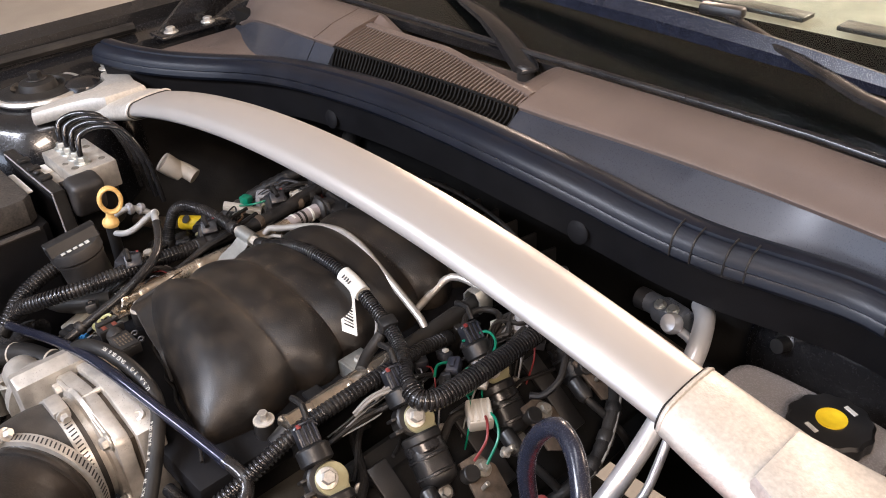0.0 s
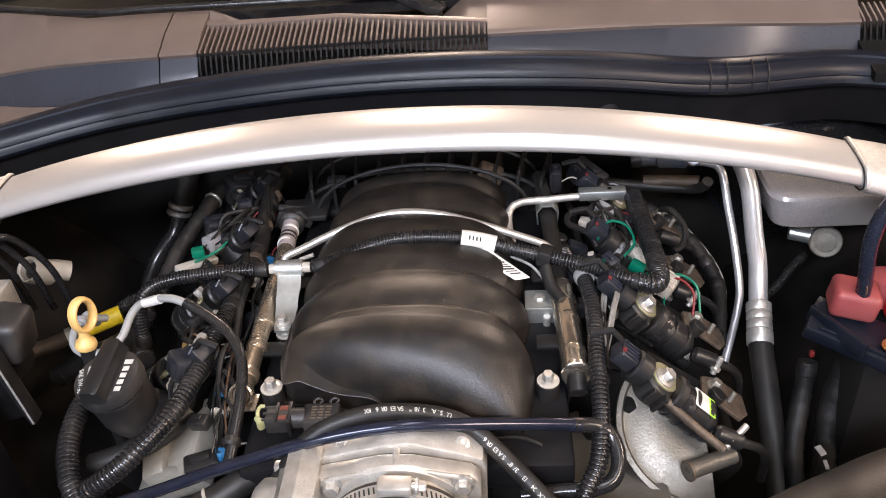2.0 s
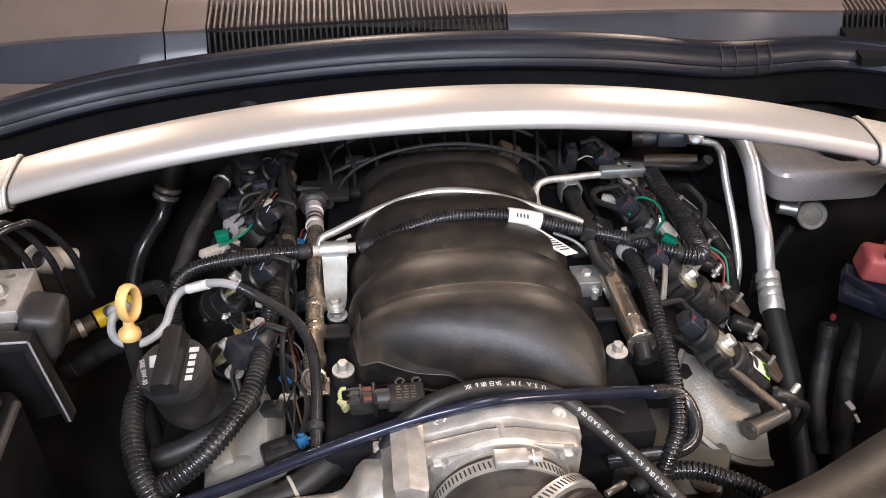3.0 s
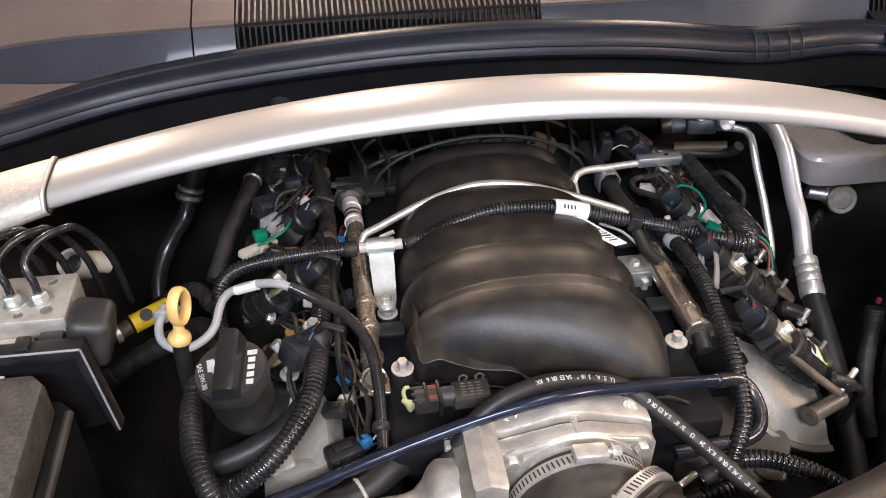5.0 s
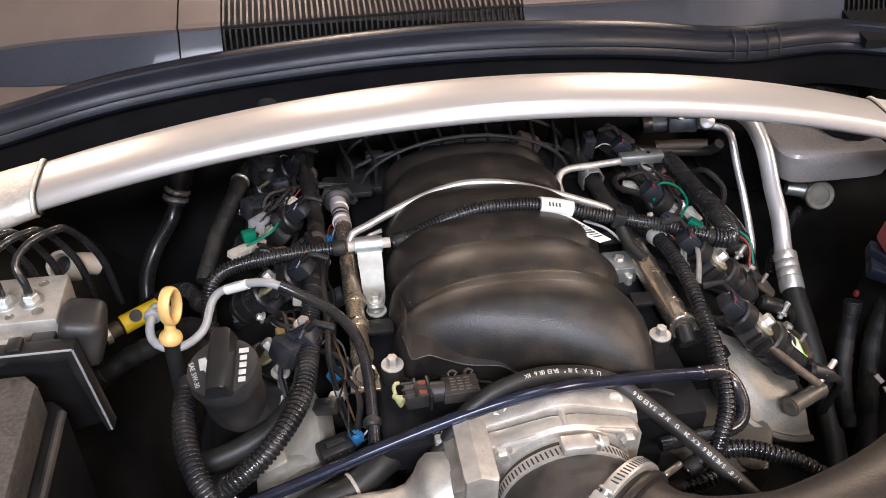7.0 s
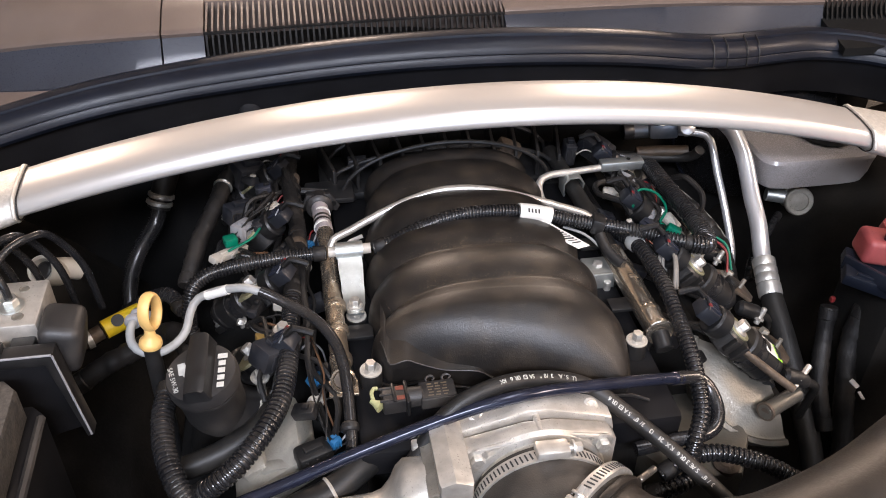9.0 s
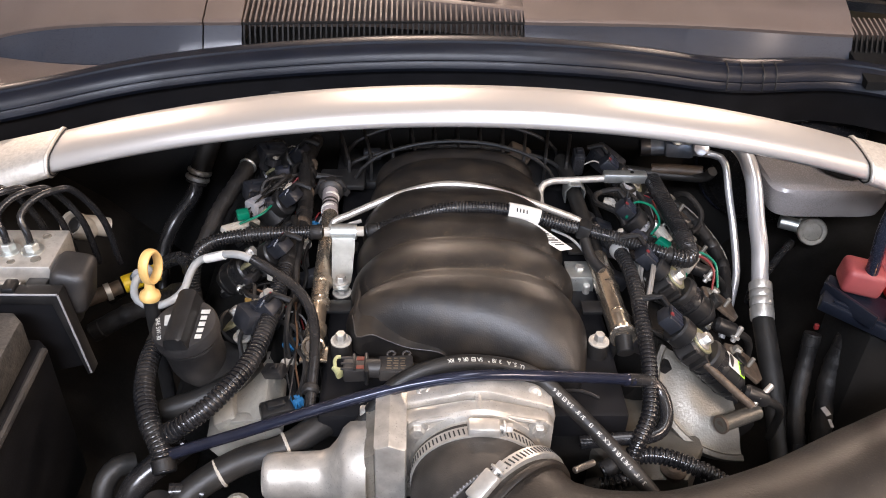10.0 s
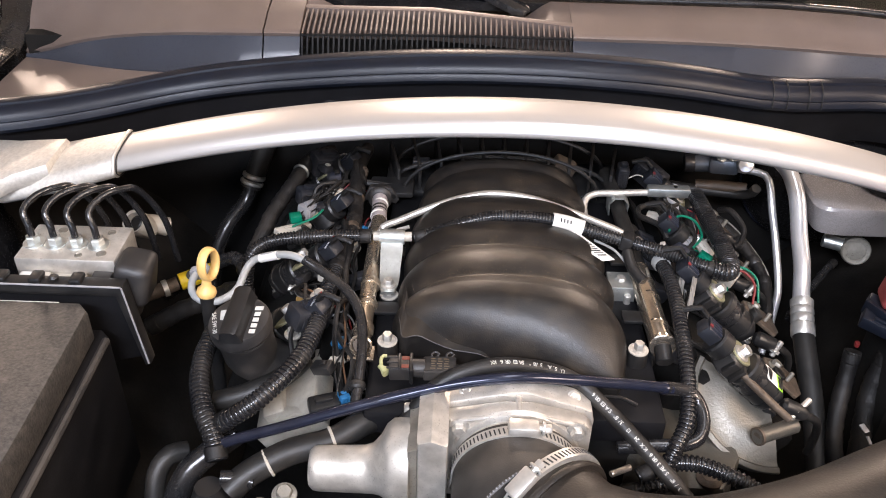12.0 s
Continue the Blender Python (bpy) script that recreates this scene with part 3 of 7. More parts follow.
def wiper(pivot, joint, left_end, right_end, label):
    w = thing("wiper", pivot, label, "wiper", "windshield wipers")
    p, j = Vector(pivot), Vector(joint)
    b_ = bmesh.new()
    d = (j - p).normalized()
    side = d.cross(Vector((0, 0, 1))).normalized()
    up = side.cross(d)
    loops_ = []
    for s_, hw, th in ((-0.016, 0.004, 0.003), (-0.012, 0.012, 0.008), (0.0, 0.0165, 0.012), (0.02, 0.0165, 0.013), (0.06, 0.0145, 0.012), (0.12, 0.012, 0.010), (0.19, 0.009, 0.007),
                       ((j - p).length, 0.006, 0.005)):
        c = p + d * s_ + up * (0.006 + 0.012 * math.sin(min(1, max(0, s_ / 0.2)) * math.pi))
        loops_.append([c + side * hw * u + up * th * v for u, v in ((-1, -0.4), (-0.9, 0.25), (-0.5, 0.5), (0.5, 0.5), (0.9, 0.25), (1, -0.4), (0.4, -0.5), (-0.4, -0.5))])
    rings(b_, loops_)
    part("arm", b_, M_GLOSS, w, "gloss black tapered wiper arm")
    b_ = bmesh.new()
    lathe(b_, [(0.011, 0), (0.011, 0.012), (0.008, 0.016)], p - Vector((0, 0, 0.01)), up, 18)
    part("pivot_cap", b_, M_BLACK, w)
    a_, e_ = Vector(left_end), Vector(right_end)
    b_ = bmesh.new()
    loops_ = []
    bd = (e_ - a_).normalized()
    bs = bd.cross(gn).normalized()
    for i in range(21):
        f = i / 20
        c = a_ + (e_ - a_) * f + gn * (0.012 + 0.010 * math.sin(math.pi * f))
        k = 0.35 + 0.65 * math.sin(math.pi * min(1, max(0.04, f))) ** 0.5
        loops_.append([c + bs * 0.015 * u * k + gn * 0.018 * v * k for u, v in ((-1, -0.5), (-0.8, 0.4), (0.1, 0.9), (0.9, 0.3), (1, -0.5))])
    rings(b_, loops_)
    part("blade", b_, M_WIPER, w, "black aerodynamic wiper blade")
    b_ = bmesh.new()
    rings(b_, [[a_ + (e_ - a_) * f + bs * 0.002 * u + gn * v for u, v in ((-1, 0.002), (1, 0.002), (1, 0.012), (-1, 0.012))] for f in (0.01, 0.5, 0.99)])
    part("rubber_edge", b_, M_RUBBER, w)
    b_ = bmesh.new()
    box(b_, j + gn * 0.008, (0.05, 0.016, 0.012), 0.004, rot(0, 0, 8))
    part("blade_joint", b_, M_BLACK, w)


wiper((0.012, 0.472, 1.010), (-0.378, 0.634, 1.068), (-0.68, 0.655, 1.064), (-0.06, 0.668, 1.078), "gloss black wiper resting over the cowl centre")
wiper((0.56, 0.448, 1.030), (0.195, 0.585, 1.082), (-0.15, 0.598, 1.050), (0.430, 0.550, 1.052), "gloss black wiper lying low on the glass")

# fenders, strut towers, bay walls
for sx, nm in ((-1, "fender"), (1, "fender")):
    fen = thing(nm, (sx * 0.83, 0.0, 0.9), "black painted fender flange beside the engine bay", "fender")
    bm = bmesh.new()
    rings(bm, [[(sx * (u + 0.09), y, w + 0.03 * (y < -0.5) * (y + 0.5)) for u, w in ((0.62, 0.55), (0.625, 0.90), (0.64, 0.925), (0.70, 0.935), (0.705, 0.955), (0.735, 0.966), (0.76, 0.955), (0.86, 0.90), (0.90, 0.6), (0.88, 0.55))]
               for y in smooth_path([-0.75, 0.62], 14)])
    part("flange", bm, M_DARKGLOSS, fen)
    bm = bmesh.new()
    sweep(bm, [(sx * 0.762, y, 0.945 - 0.012 * abs(y)) for y in smooth_path([-0.6, 0.33], 10)], 0.009, 8, 0.03)
    part("edge_seal", bm, M_RUBBER, fen, "black rubber edge strip")
    tower = thing("strut_tower", (sx * 0.69, 0.12, 0.8), "black painted strut tower with a round top mount", "strut tower")
    bm = bmesh.new()
    lathe(bm, [(0.15, 0), (0.135, 0.22), (0.115, 0.285), (0.098, 0.30), (0.07, 0.302), (0.02, 0.298)], (sx * 0.69, 0.13, 0.60), (0, 0, 1), 40)
    part("tower_shell", bm, M_DARKGLOSS, tower)
    bm = bmesh.new()
    lathe(bm, [(0.062, 0), (0.064, 0.006), (0.058, 0.014), (0.040, 0.018), (0.034, 0.012), (0.030, 0.012), (0.026, 0.024), (0.012, 0.028), (0.004, 0.028)], (sx * 0.69, 0.13, 0.90), (0, 0, 1), 36)
    part("top_mount", bm, M_RUBBER, tower, "black rubber top mount with a raised centre")
    bm = bmesh.new()
    bolt(bm, (sx * 0.69, 0.13, 0.927), (0, 0, 1), 0.010, 0.010)
    part("centre_nut", bm, M_BLACK, tower)
    bm = bmesh.new()
    lathe(bm, [(0.066, -0.004), (0.069, 0.0), (0.066, 0.004), (0.061, 0.004), (0.060, 0.0)], (sx * 0.69, 0.13, 0.909), (0, 0, 1), 40)
    part("metal_ring", bm, M_STEEL, tower, "bright metal mount ring")
    bm = bmesh.new()
    lathe(bm, [(0.030, -0.02), (0.031, 0.004), (0.027, 0.014), (0.016, 0.020), (0.003, 0.021)], (sx * 0.648, 0.183, 0.903), (0, 0, 1), 28)
    part("dome_cap", bm, M_GLOSS, tower, "glossy black domed cap")
    for ang in (20, 140, 260):
        bm = bmesh.new()
        bolt(bm, (sx * 0.69 + 0.08 * math.cos(radians(ang)), 0.13 + 0.08 * math.sin(radians(ang)), 0.902), (0, 0, 1), 0.007, 0.008)
        part("mount_nut", bm, M_STEEL, tower)
bm = bmesh.new()
box(bm, (0, 0.475, 0.72), (1.3, 0.02, 0.48), 0)
single("firewall", bm, M_DARK, (0, 0.475, 0.72), "black firewall behind the engine", "firewall", kind="structure")
bm = bmesh.new()
box(bm, (0, -0.12, 0.40), (1.3, 1.2, 0.03), 0)
single("undertray", bm, M_DARK, (0, -0.12, 0.40), "dark undertray below the engine", "undertray", kind="structure")
bm = bmesh.new()
box(bm, (0, -0.72, 0.68), (1.7, 0.06, 0.52), 0.01)
single("radiator_support", bm, M_DARK, (0, -0.72, 0.68), "black radiator support across the car's front", "radiator support", kind="structure")
bm = bmesh.new()
for sx in (-1, 1):
    rings(bm, [[(sx * u, y, w) for u, w in ((0.36, 0.42), (0.40, 0.60), (0.50, 0.70), (0.64, 0.80), (0.73, 0.82), (0.73, 0.42))] for y in smooth_path([-0.7, 0.465], 8)])
single("inner_fender", bm, mat("inner_fender_paint", (0.010, 0.009, 0.008), 0.65, 0, 0.5, 22, 0.4, 300, dirt=(0.035, 0.028, 0.02), dirt_amount=0.4, spec=0.15), (0, 0, 0.6), "dark wheel housings on both sides of the bay", "inner fender", kind="structure")

# hood hinge and pillar foot at the passenger side corner
pillar = thing("pillar_foot", (-0.72, 0.62, 0.9), "black painted body panel at the windshield pillar", "body panel")
bm = bmesh.new()
rings(bm, [[(-0.664 - 0.02 * (y - 0.4), y, 0.86), (-0.664 - 0.02 * (y - 0.4), y, z), (-0.685, y, z + 0.012), (-0.76, y, z + 0.008), (-0.80, y, z - 0.03), (-0.80, y, 0.86)] for y, z in ((0.46, 0.93), (0.54, 0.955), (0.64, 1.01), (0.80, 1.075), (1.2, 1.20))])
part("panel", bm, M_DARKGLOSS, pillar)
bm = bmesh.new()
slab(bm, [(0.33, 0.935), (0.40, 0.985), (0.46, 1.0), (0.52, 1.06), (0.55, 1.13), (0.57, 1.125), (0.545, 1.04), (0.50, 0.965), (0.43, 0.935)], "x", -0.700, -0.694, 0.001)
hinge = part("hood_hinge", bm, M_DARKGLOSS, pillar, "black steel hood hinge arm")
bm = bmesh.new()
box(bm, (-0.69, 0.40, 0.938), (0.05, 0.13, 0.006), 0.002)
part("base_plate", bm, M_DARKGLOSS, hinge)
for y in (0.36, 0.43):
    bm = bmesh.new()
    bolt(bm, (-0.684, y, 0.941), (0, 0, 1), 0.008, 0.007)
    part("bolt", bm, M_STEEL, hinge)
bm = bmesh.new()
rod(bm, (-0.706, 0.475, 1.0), (-0.680, 0.475, 1.0), 0.009)
part("pivot_pin", bm, M_STEEL, hinge)

# ---- strut brace ----
BAR = [(-0.0325, 0.0052), (-0.0315, 0.0028), (-0.028, -0.0002), (-0.018, -0.0035), (0.020, -0.0030), (0.0285, 0.003), (0.0310, 0.0115), (0.0290, 0.0180), (0.0250, 0.0203),
       (0.012, 0.0211), (-0.006, 0.0205), (-0.0235, 0.0182), (-0.0273, 0.0160), (-0.0302, 0.0124), (-0.0320, 0.0085)]



def bar_at(x):
    return 0.180 + 0.06 * x * x, 0.993 - 0.352 * x * x


WEB = [(0.500, 0.158), (0.500, 0.220), (0.560, 0.230), (0.630, 0.252), (0.690, 0.252), (0.692, 0.228), (0.625, 0.208), (0.588, 0.172), (0.606, 0.120), (0.616, 0.088), (0.590, 0.080), (0.562, 0.118), (0.535, 0.146)]
brace = thing("strut_brace", (0, 0.18, 0.95), "silver arched strut tower brace with cast ends", "strut brace")
bm = bmesh.new()
loops = []
for i in range(81):
    x = -0.438 + 0.876 * i / 80
    y, z = bar_at(x)
    loops.append([(x, y + u, z + v) for u, v in BAR])
rings(bm, loops)
part("arched_bar", bm, M_SILVER, brace, "smooth satin silver arched bar")
for sx in (-1, 1):
    bm = bmesh.new()
    loops = []
    for ax, gy, gz in ((0.4255, 1.05, 1.08), (0.4262, 1.10, 1.18), (0.429, 1.14, 1.24), (0.45, 1.20, 1.28), (0.475, 1.26, 1.30), (0.50, 1.31, 1.32), (0.53, 1.36, 1.30), (0.556, 1.46, 1.15), (0.566, 1.44, 0.85)):
        y, z = bar_at(0.428)
        z -= 0.28 * (ax - 0.428)
        y += 0.04 * max(0, ax - 0.47)
        loops.append([(sx * ax, y + u * gy, z + 0.0125 + (v - 0.0125) * gz) for u, v in BAR])
    if sx < 0:
        loops = [lp[::-1] for lp in loops]
    rings(bm, loops)
    web = bmesh.new()
    slab(web, [(sx * a, b) for a, b in WEB], "z", -0.010, 0.012, 0.006)
    for v in web.verts:
        v.co.z += 0.928 - 0.17 * (abs(v.co.x) - 0.5) - 0.12 * max(0.0, 0.16 - v.co.y)
    tmp_mesh = bpy.data.meshes.new("web")
    web.to_mesh(tmp_mesh)
    web.free()
    bm.from_mesh(tmp_mesh)
    bpy.data.meshes.remove(tmp_mesh)
    bmesh.ops.recalc_face_normals(bm, faces=bm.faces)
    casting = part("end_casting", bm, M_CAST, brace, "rough cast aluminium end bracket")
    for bx, by, bz in ((0.672, 0.234, 0.917), (0.594, 0.104, 0.905)):
        bm = bmesh.new()
        bolt(bm, (sx * bx, by, bz), (0, 0, 1), 0.008, 0.008)
        part("mounting_bolt", bm, M_BOLT, casting)
    bm = bmesh.new()
    y, z = bar_at(0.426)
    sweep(bm, [(sx * 0.4248, y + u * 1.08, z + 0.0125 + (v - 0.0125) * 1.12) for u, v in BAR + BAR[:1]], 0.0008, 6, 0.004)
    part("joint_gasket", bm, M_RUBBER, brace, "dark joint between bar and casting")
    bm = bmesh.new()
    sweep(bm, [(sx * 0.428, y + u * 1.09, z + 0.0125 + (v - 0.0125) * 1.16) for u, v in BAR + BAR[:1]], 0.0022, 8, 0.004)
    part("rounded_rim", bm, M_CAST, casting)

# ---- engine: block, heads, manifold ----
block = thing("engine_block", (0, 0.12, 0.6), "dark V8 engine block with grimy aluminium heads", "engine")
bm = bmesh.new()
box(bm, (0, 0.155, 0.65), (0.25, 0.44, 0.28), 0.02)
part("crankcase", bm, M_DARK, block)
for sx in (-1, 1):
    bm = bmesh.new()
    box(bm, (sx * 0.225, 0.20, 0.735), (0.15, 0.40, 0.09), 0.012, rot(0, sx * 38, 0))
    part("cylinder_head", bm, M_DARK, block, "oily dark cylinder head")
    bm = bmesh.new()
    box(bm, (sx * 0.245, 0.205, 0.757), (0.105, 0.38, 0.05), 0.016, rot(0, sx * 38, 0), 3)
    part("valve_cover", bm, M_DARK, block, "black valve cover")
bm = bmesh.new()
box(bm, (0, 0.12, 0.815), (0.28, 0.40, 0.03), 0.006)
box(bm, (0, 0.12, 0.818), (0.235, 0.36, 0.024), 0.008)
part("valley_cover", bm, M_PLENUM, block, "black manifold base between the heads")

manifold = thing("intake_manifold", (0, 0.11, 0.84), "matt black plastic intake manifold with rounded humps", "intake manifold")
CREASE = [0.048, 0.104, 0.160, 0.214, 0.267]


def front_edge(c):
    """Where the shell begins, running further forward towards the car's left."""
    return -0.026 - 0.030 * c


def dome(y, ang):
    """A point on the humped shell; ang runs from 0 at the car's left to pi, a little past both to curl under."""
    c, s = math.cos(ang), math.sin(ang)
    up = max(0.0, s)
    cells = [-0.062] + CREASE + [0.32]
    k = sum(y > q for q in CREASE)
    u = (y - cells[k]) / (cells[k + 1] - cells[k])
    valley = (2 * u - 1) ** 2 if (k > 0 or u > 0.5) else 0.0
    side = 1 - up
    hump = -(0.0052 + 0.0095 * side) * valley
    front = min(1.0, max(0.0, (y + 0.062) / 0.060))
    fr = math.sqrt(max(0.0, 1 - (1 - front) ** 2))
    back = 1.0 if y < 0.27 else math.sqrt(max(0.05, 1 - ((y - 0.27) / 0.04) ** 2 * 0.6))
    w = float(np.interp(y, [-0.06, 0.0, 0.10, 0.20, 0.30], [0.111, 0.116, 0.113, 0.106, 0.096]))
    top = float(np.interp(y, [-0.06, 0.02, 0.09, 0.15, 0.20, 0.30], [0.060, 0.0655, 0.0615, 0.0575, 0.0570, 0.0585])) * (0.10 + 0.90 * fr) * back
    rx = w * (0.90 + 0.10 * fr) * math.copysign(abs(c) ** 0.84, c)
    rz = top * up ** 0.84 + min(0.0, s) * 0.045
    n = Vector((c * 1.1, 0, 0.25 + up)).normalized()
    yy = y
    if y < 0.048:
        f = front_edge(c)
        yy = f + (0.048 - f) * (y + 0.062) / 0.110
    yy += 0.006 * c * side
    return Vector((-0.004 + rx, yy, 0.838 + rz)) + n * hump * fr


bm = bmesh.new()
ys = sorted([-0.062 + 0.362 * (i / 150) for i in range(151)] + [-0.0615, -0.0608, -0.0585, -0.057])
loops = []
for y in ys:
    lp = [dome(y, -0.32 + (math.pi + 0.64) * j / 56) for j in range(57)]
    lp += [Vector((lp[-1].x * 0.95, lp[-1].y, 0.818)), Vector((lp[0].x * 0.95, lp[0].y, 0.818))]
    loops.append(lp)
rings(bm, loops)
bmesh.ops.recalc_face_normals(bm, faces=bm.faces)
part("humped_shell", bm, M_MANIFOLD, manifold)
# the base of the shell, with a thin wavy lip along its front
bm = bmesh.new()
edge = [(-0.004 + 0.118 * c, front_edge(c) - 0.004 + 0.002 * math.sin(17 * c)) for c in [-1 + 2 * i / 24 for i in range(25)]]
slab(bm, edge + [(0.106, 0.10), (0.096, 0.27), (-0.106, 0.27), (-0.122, 0.10)], "z", 0.821, 0.829, 0.0008)
part("shell_flange", bm, M_BLACK, manifold, "thin black flange round the shell")
bm = bmesh.new()
sweep(bm, [(-0.004 + 0.118 * c, front_edge(c) - 0.0035 + 0.002 * math.sin(17 * c), 0.832 + 0.003 * math.sin(9 * c)) for c in [-1 + 2 * i / 16 for i in range(17)]], 0.0016, 8, 0.006)
part("moulded_lip", bm, M_MANIFOLD, manifold, "thin moulded lip along the shell's front")
skirt = [Vector(p) for p in ((-0.1120, 0.012, 0.868), (-0.1098, 0.000, 0.868), (-0.1065, -0.013, 0.8632), (-0.0925, -0.014, 0.8670), (-0.0795, -0.016, 0.8620), (-0.0592, -0.019, 0.8553), (-0.0312, -0.023, 0.8535), (-0.0175, -0.025, 0.8445), (0.004, -0.031, 0.840))]
skirt = spline(skirt, 0.004)
bm = bmesh.new()
rings(bm, [[p, p + Vector((0.004, 0.040, 0.010)), p + Vector((0.004, 0.040, 0.0088)), p + Vector((0, 0, -0.0012))] for p in skirt])
bmesh.ops.recalc_face_normals(bm, faces=bm.faces)
part("front_skirt", bm, M_MANIFOLD, manifold, "thin wavy skirt at the shell's front corner")
part("skirt_edge", tube(skirt, 0.0006, 6, 0.004), M_BLACK_DUSTY, manifold, "dusty pale skirt edge")
bm = bmesh.new()
sweep(bm, [(-0.004 + 0.122 * math.cos(a), 0.286, 0.840 + 0.0625 * math.sin(a)) for a in [math.pi * k / 16 for k in range(17)]], 0.0024, 8, 0.008)
part("rear_rib", bm, M_BLACK, manifold, "raised rib arching over the rear of the shell")
bm = bmesh.new()
sweep(bm, [(-0.125, 0.288, 0.845), (-0.15, 0.29, 0.848), (-0.175, 0.292, 0.85)], 0.0042, 8)
part("rib_end", bm, M_BLACK, manifold)
# dust specks settled in the creases
bm = bmesh.new()
rng = random.Random(5)
for k in range(2400):
    a = rng.gauss(1.57, 0.5)
    a = min(2.6, max(0.5, a))
    y = rng.choice([0.049, 0.049, 0.105, 0.105, 0.215]) + rng.gauss(0, 0.004 if k % 3 else 0.020)
    p = dome(y, a)
    bmesh.ops.create_icosphere(bm, subdivisions=1, radius=rng.uniform(0.00012, 0.0004), matrix=Matrix.Translation(p))
tagged(part("dust_specks", bm, mat("pale_dust", (0.14, 0.10, 0.062), 0.9, 0, 0.2, 90, 0), manifold, "pale dust specks on the shell"), kind="stuff")
# ribbed rear bracket behind the shell
rear = thing("rear_cover", (0, 0.34, 0.85), "black ribbed plastic cover behind the intake manifold", "engine cover")
bm = bmesh.new()
box(bm, (0, 0.335, 0.835), (0.30, 0.085, 0.012), 0.004)
part("base_plate", bm, M_BLACK, rear)
for k in range(11):
    x = -0.14 + 0.028 * k
    bm = bmesh.new()
    hgt = 0.045 - 0.9 * x * x
    box(bm, (x, 0.335, 0.84 + hgt / 2), (0.004, 0.075, hgt), 0.001, rot(0, 0, -12 * x / 0.14))
    part("rib", bm, M_BLACK, rear)
for y, hz in ((0.312, 0.030), (0.352, 0.040)):
    bm = bmesh.new()
    sweep(bm, [(-0.004 + 0.135 * math.cos(a), y, 0.842 + hz * 1.3 * math.sin(a)) for a in [math.pi * k / 14 for k in range(15)]], 0.0026, 8, 0.01)
    part("cross_rib", bm, M_BLACK, rear)
bm = bmesh.new()
box(bm, (-0.105, 0.318, 0.866), (0.022, 0.012, 0.012), 0.002)
part("mount_clip", bm, M_SLATE, rear)
bm = bmesh.new()
box(bm, (-0.140, 0.288, 0.847), (0.055, 0.040, 0.008), 0.003)
part("sensor_body", bm, M_BLACK, rear)
bm = bmesh.new()
box(bm, (0.075, 0.318, 0.868), (0.03, 0.022, 0.02), 0.005, rot(0, 25, 0))
part("brown_pad", bm, M_RUST, rear, "brownish metal pad")

# manifold bolts
BOLTS = [(-0.1225, 0.0, 0.85), (0.1225, 0.0, 0.85), (-0.128, 0.087, 0.838)]
for k, (x, y, z) in enumerate(BOLTS):
    b = thing("manifold_bolt", (x, y, z), "bright flanged bolt with a plastic collar on the manifold", "bolt", "manifold bolts")
    bm = bmesh.new()
    bolt(bm, (x, y, z - 0.004), (0, 0, 1), 0.0051, 0.008)
    part("head", bm, M_BOLT, b)
    bm = bmesh.new()
    lathe(bm, [(0.0105, -0.050), (0.0100, -0.008), (0.0100, -0.006), (0.0100, -0.004), (0.005, -0.0035)], (x, y, z), (0, 0, 1), 22)
    part("collar", bm, M_BLACK, b)
    bm = bmesh.new()
    lathe(bm, [(0.0085, -0.0045), (0.0098, -0.0040), (0.0098, -0.0026), (0.0055, -0.0020)], (x, y, z), (0, 0, 1), 22)
    part("washer", bm, M_IVORY, b, "pale flange washer")

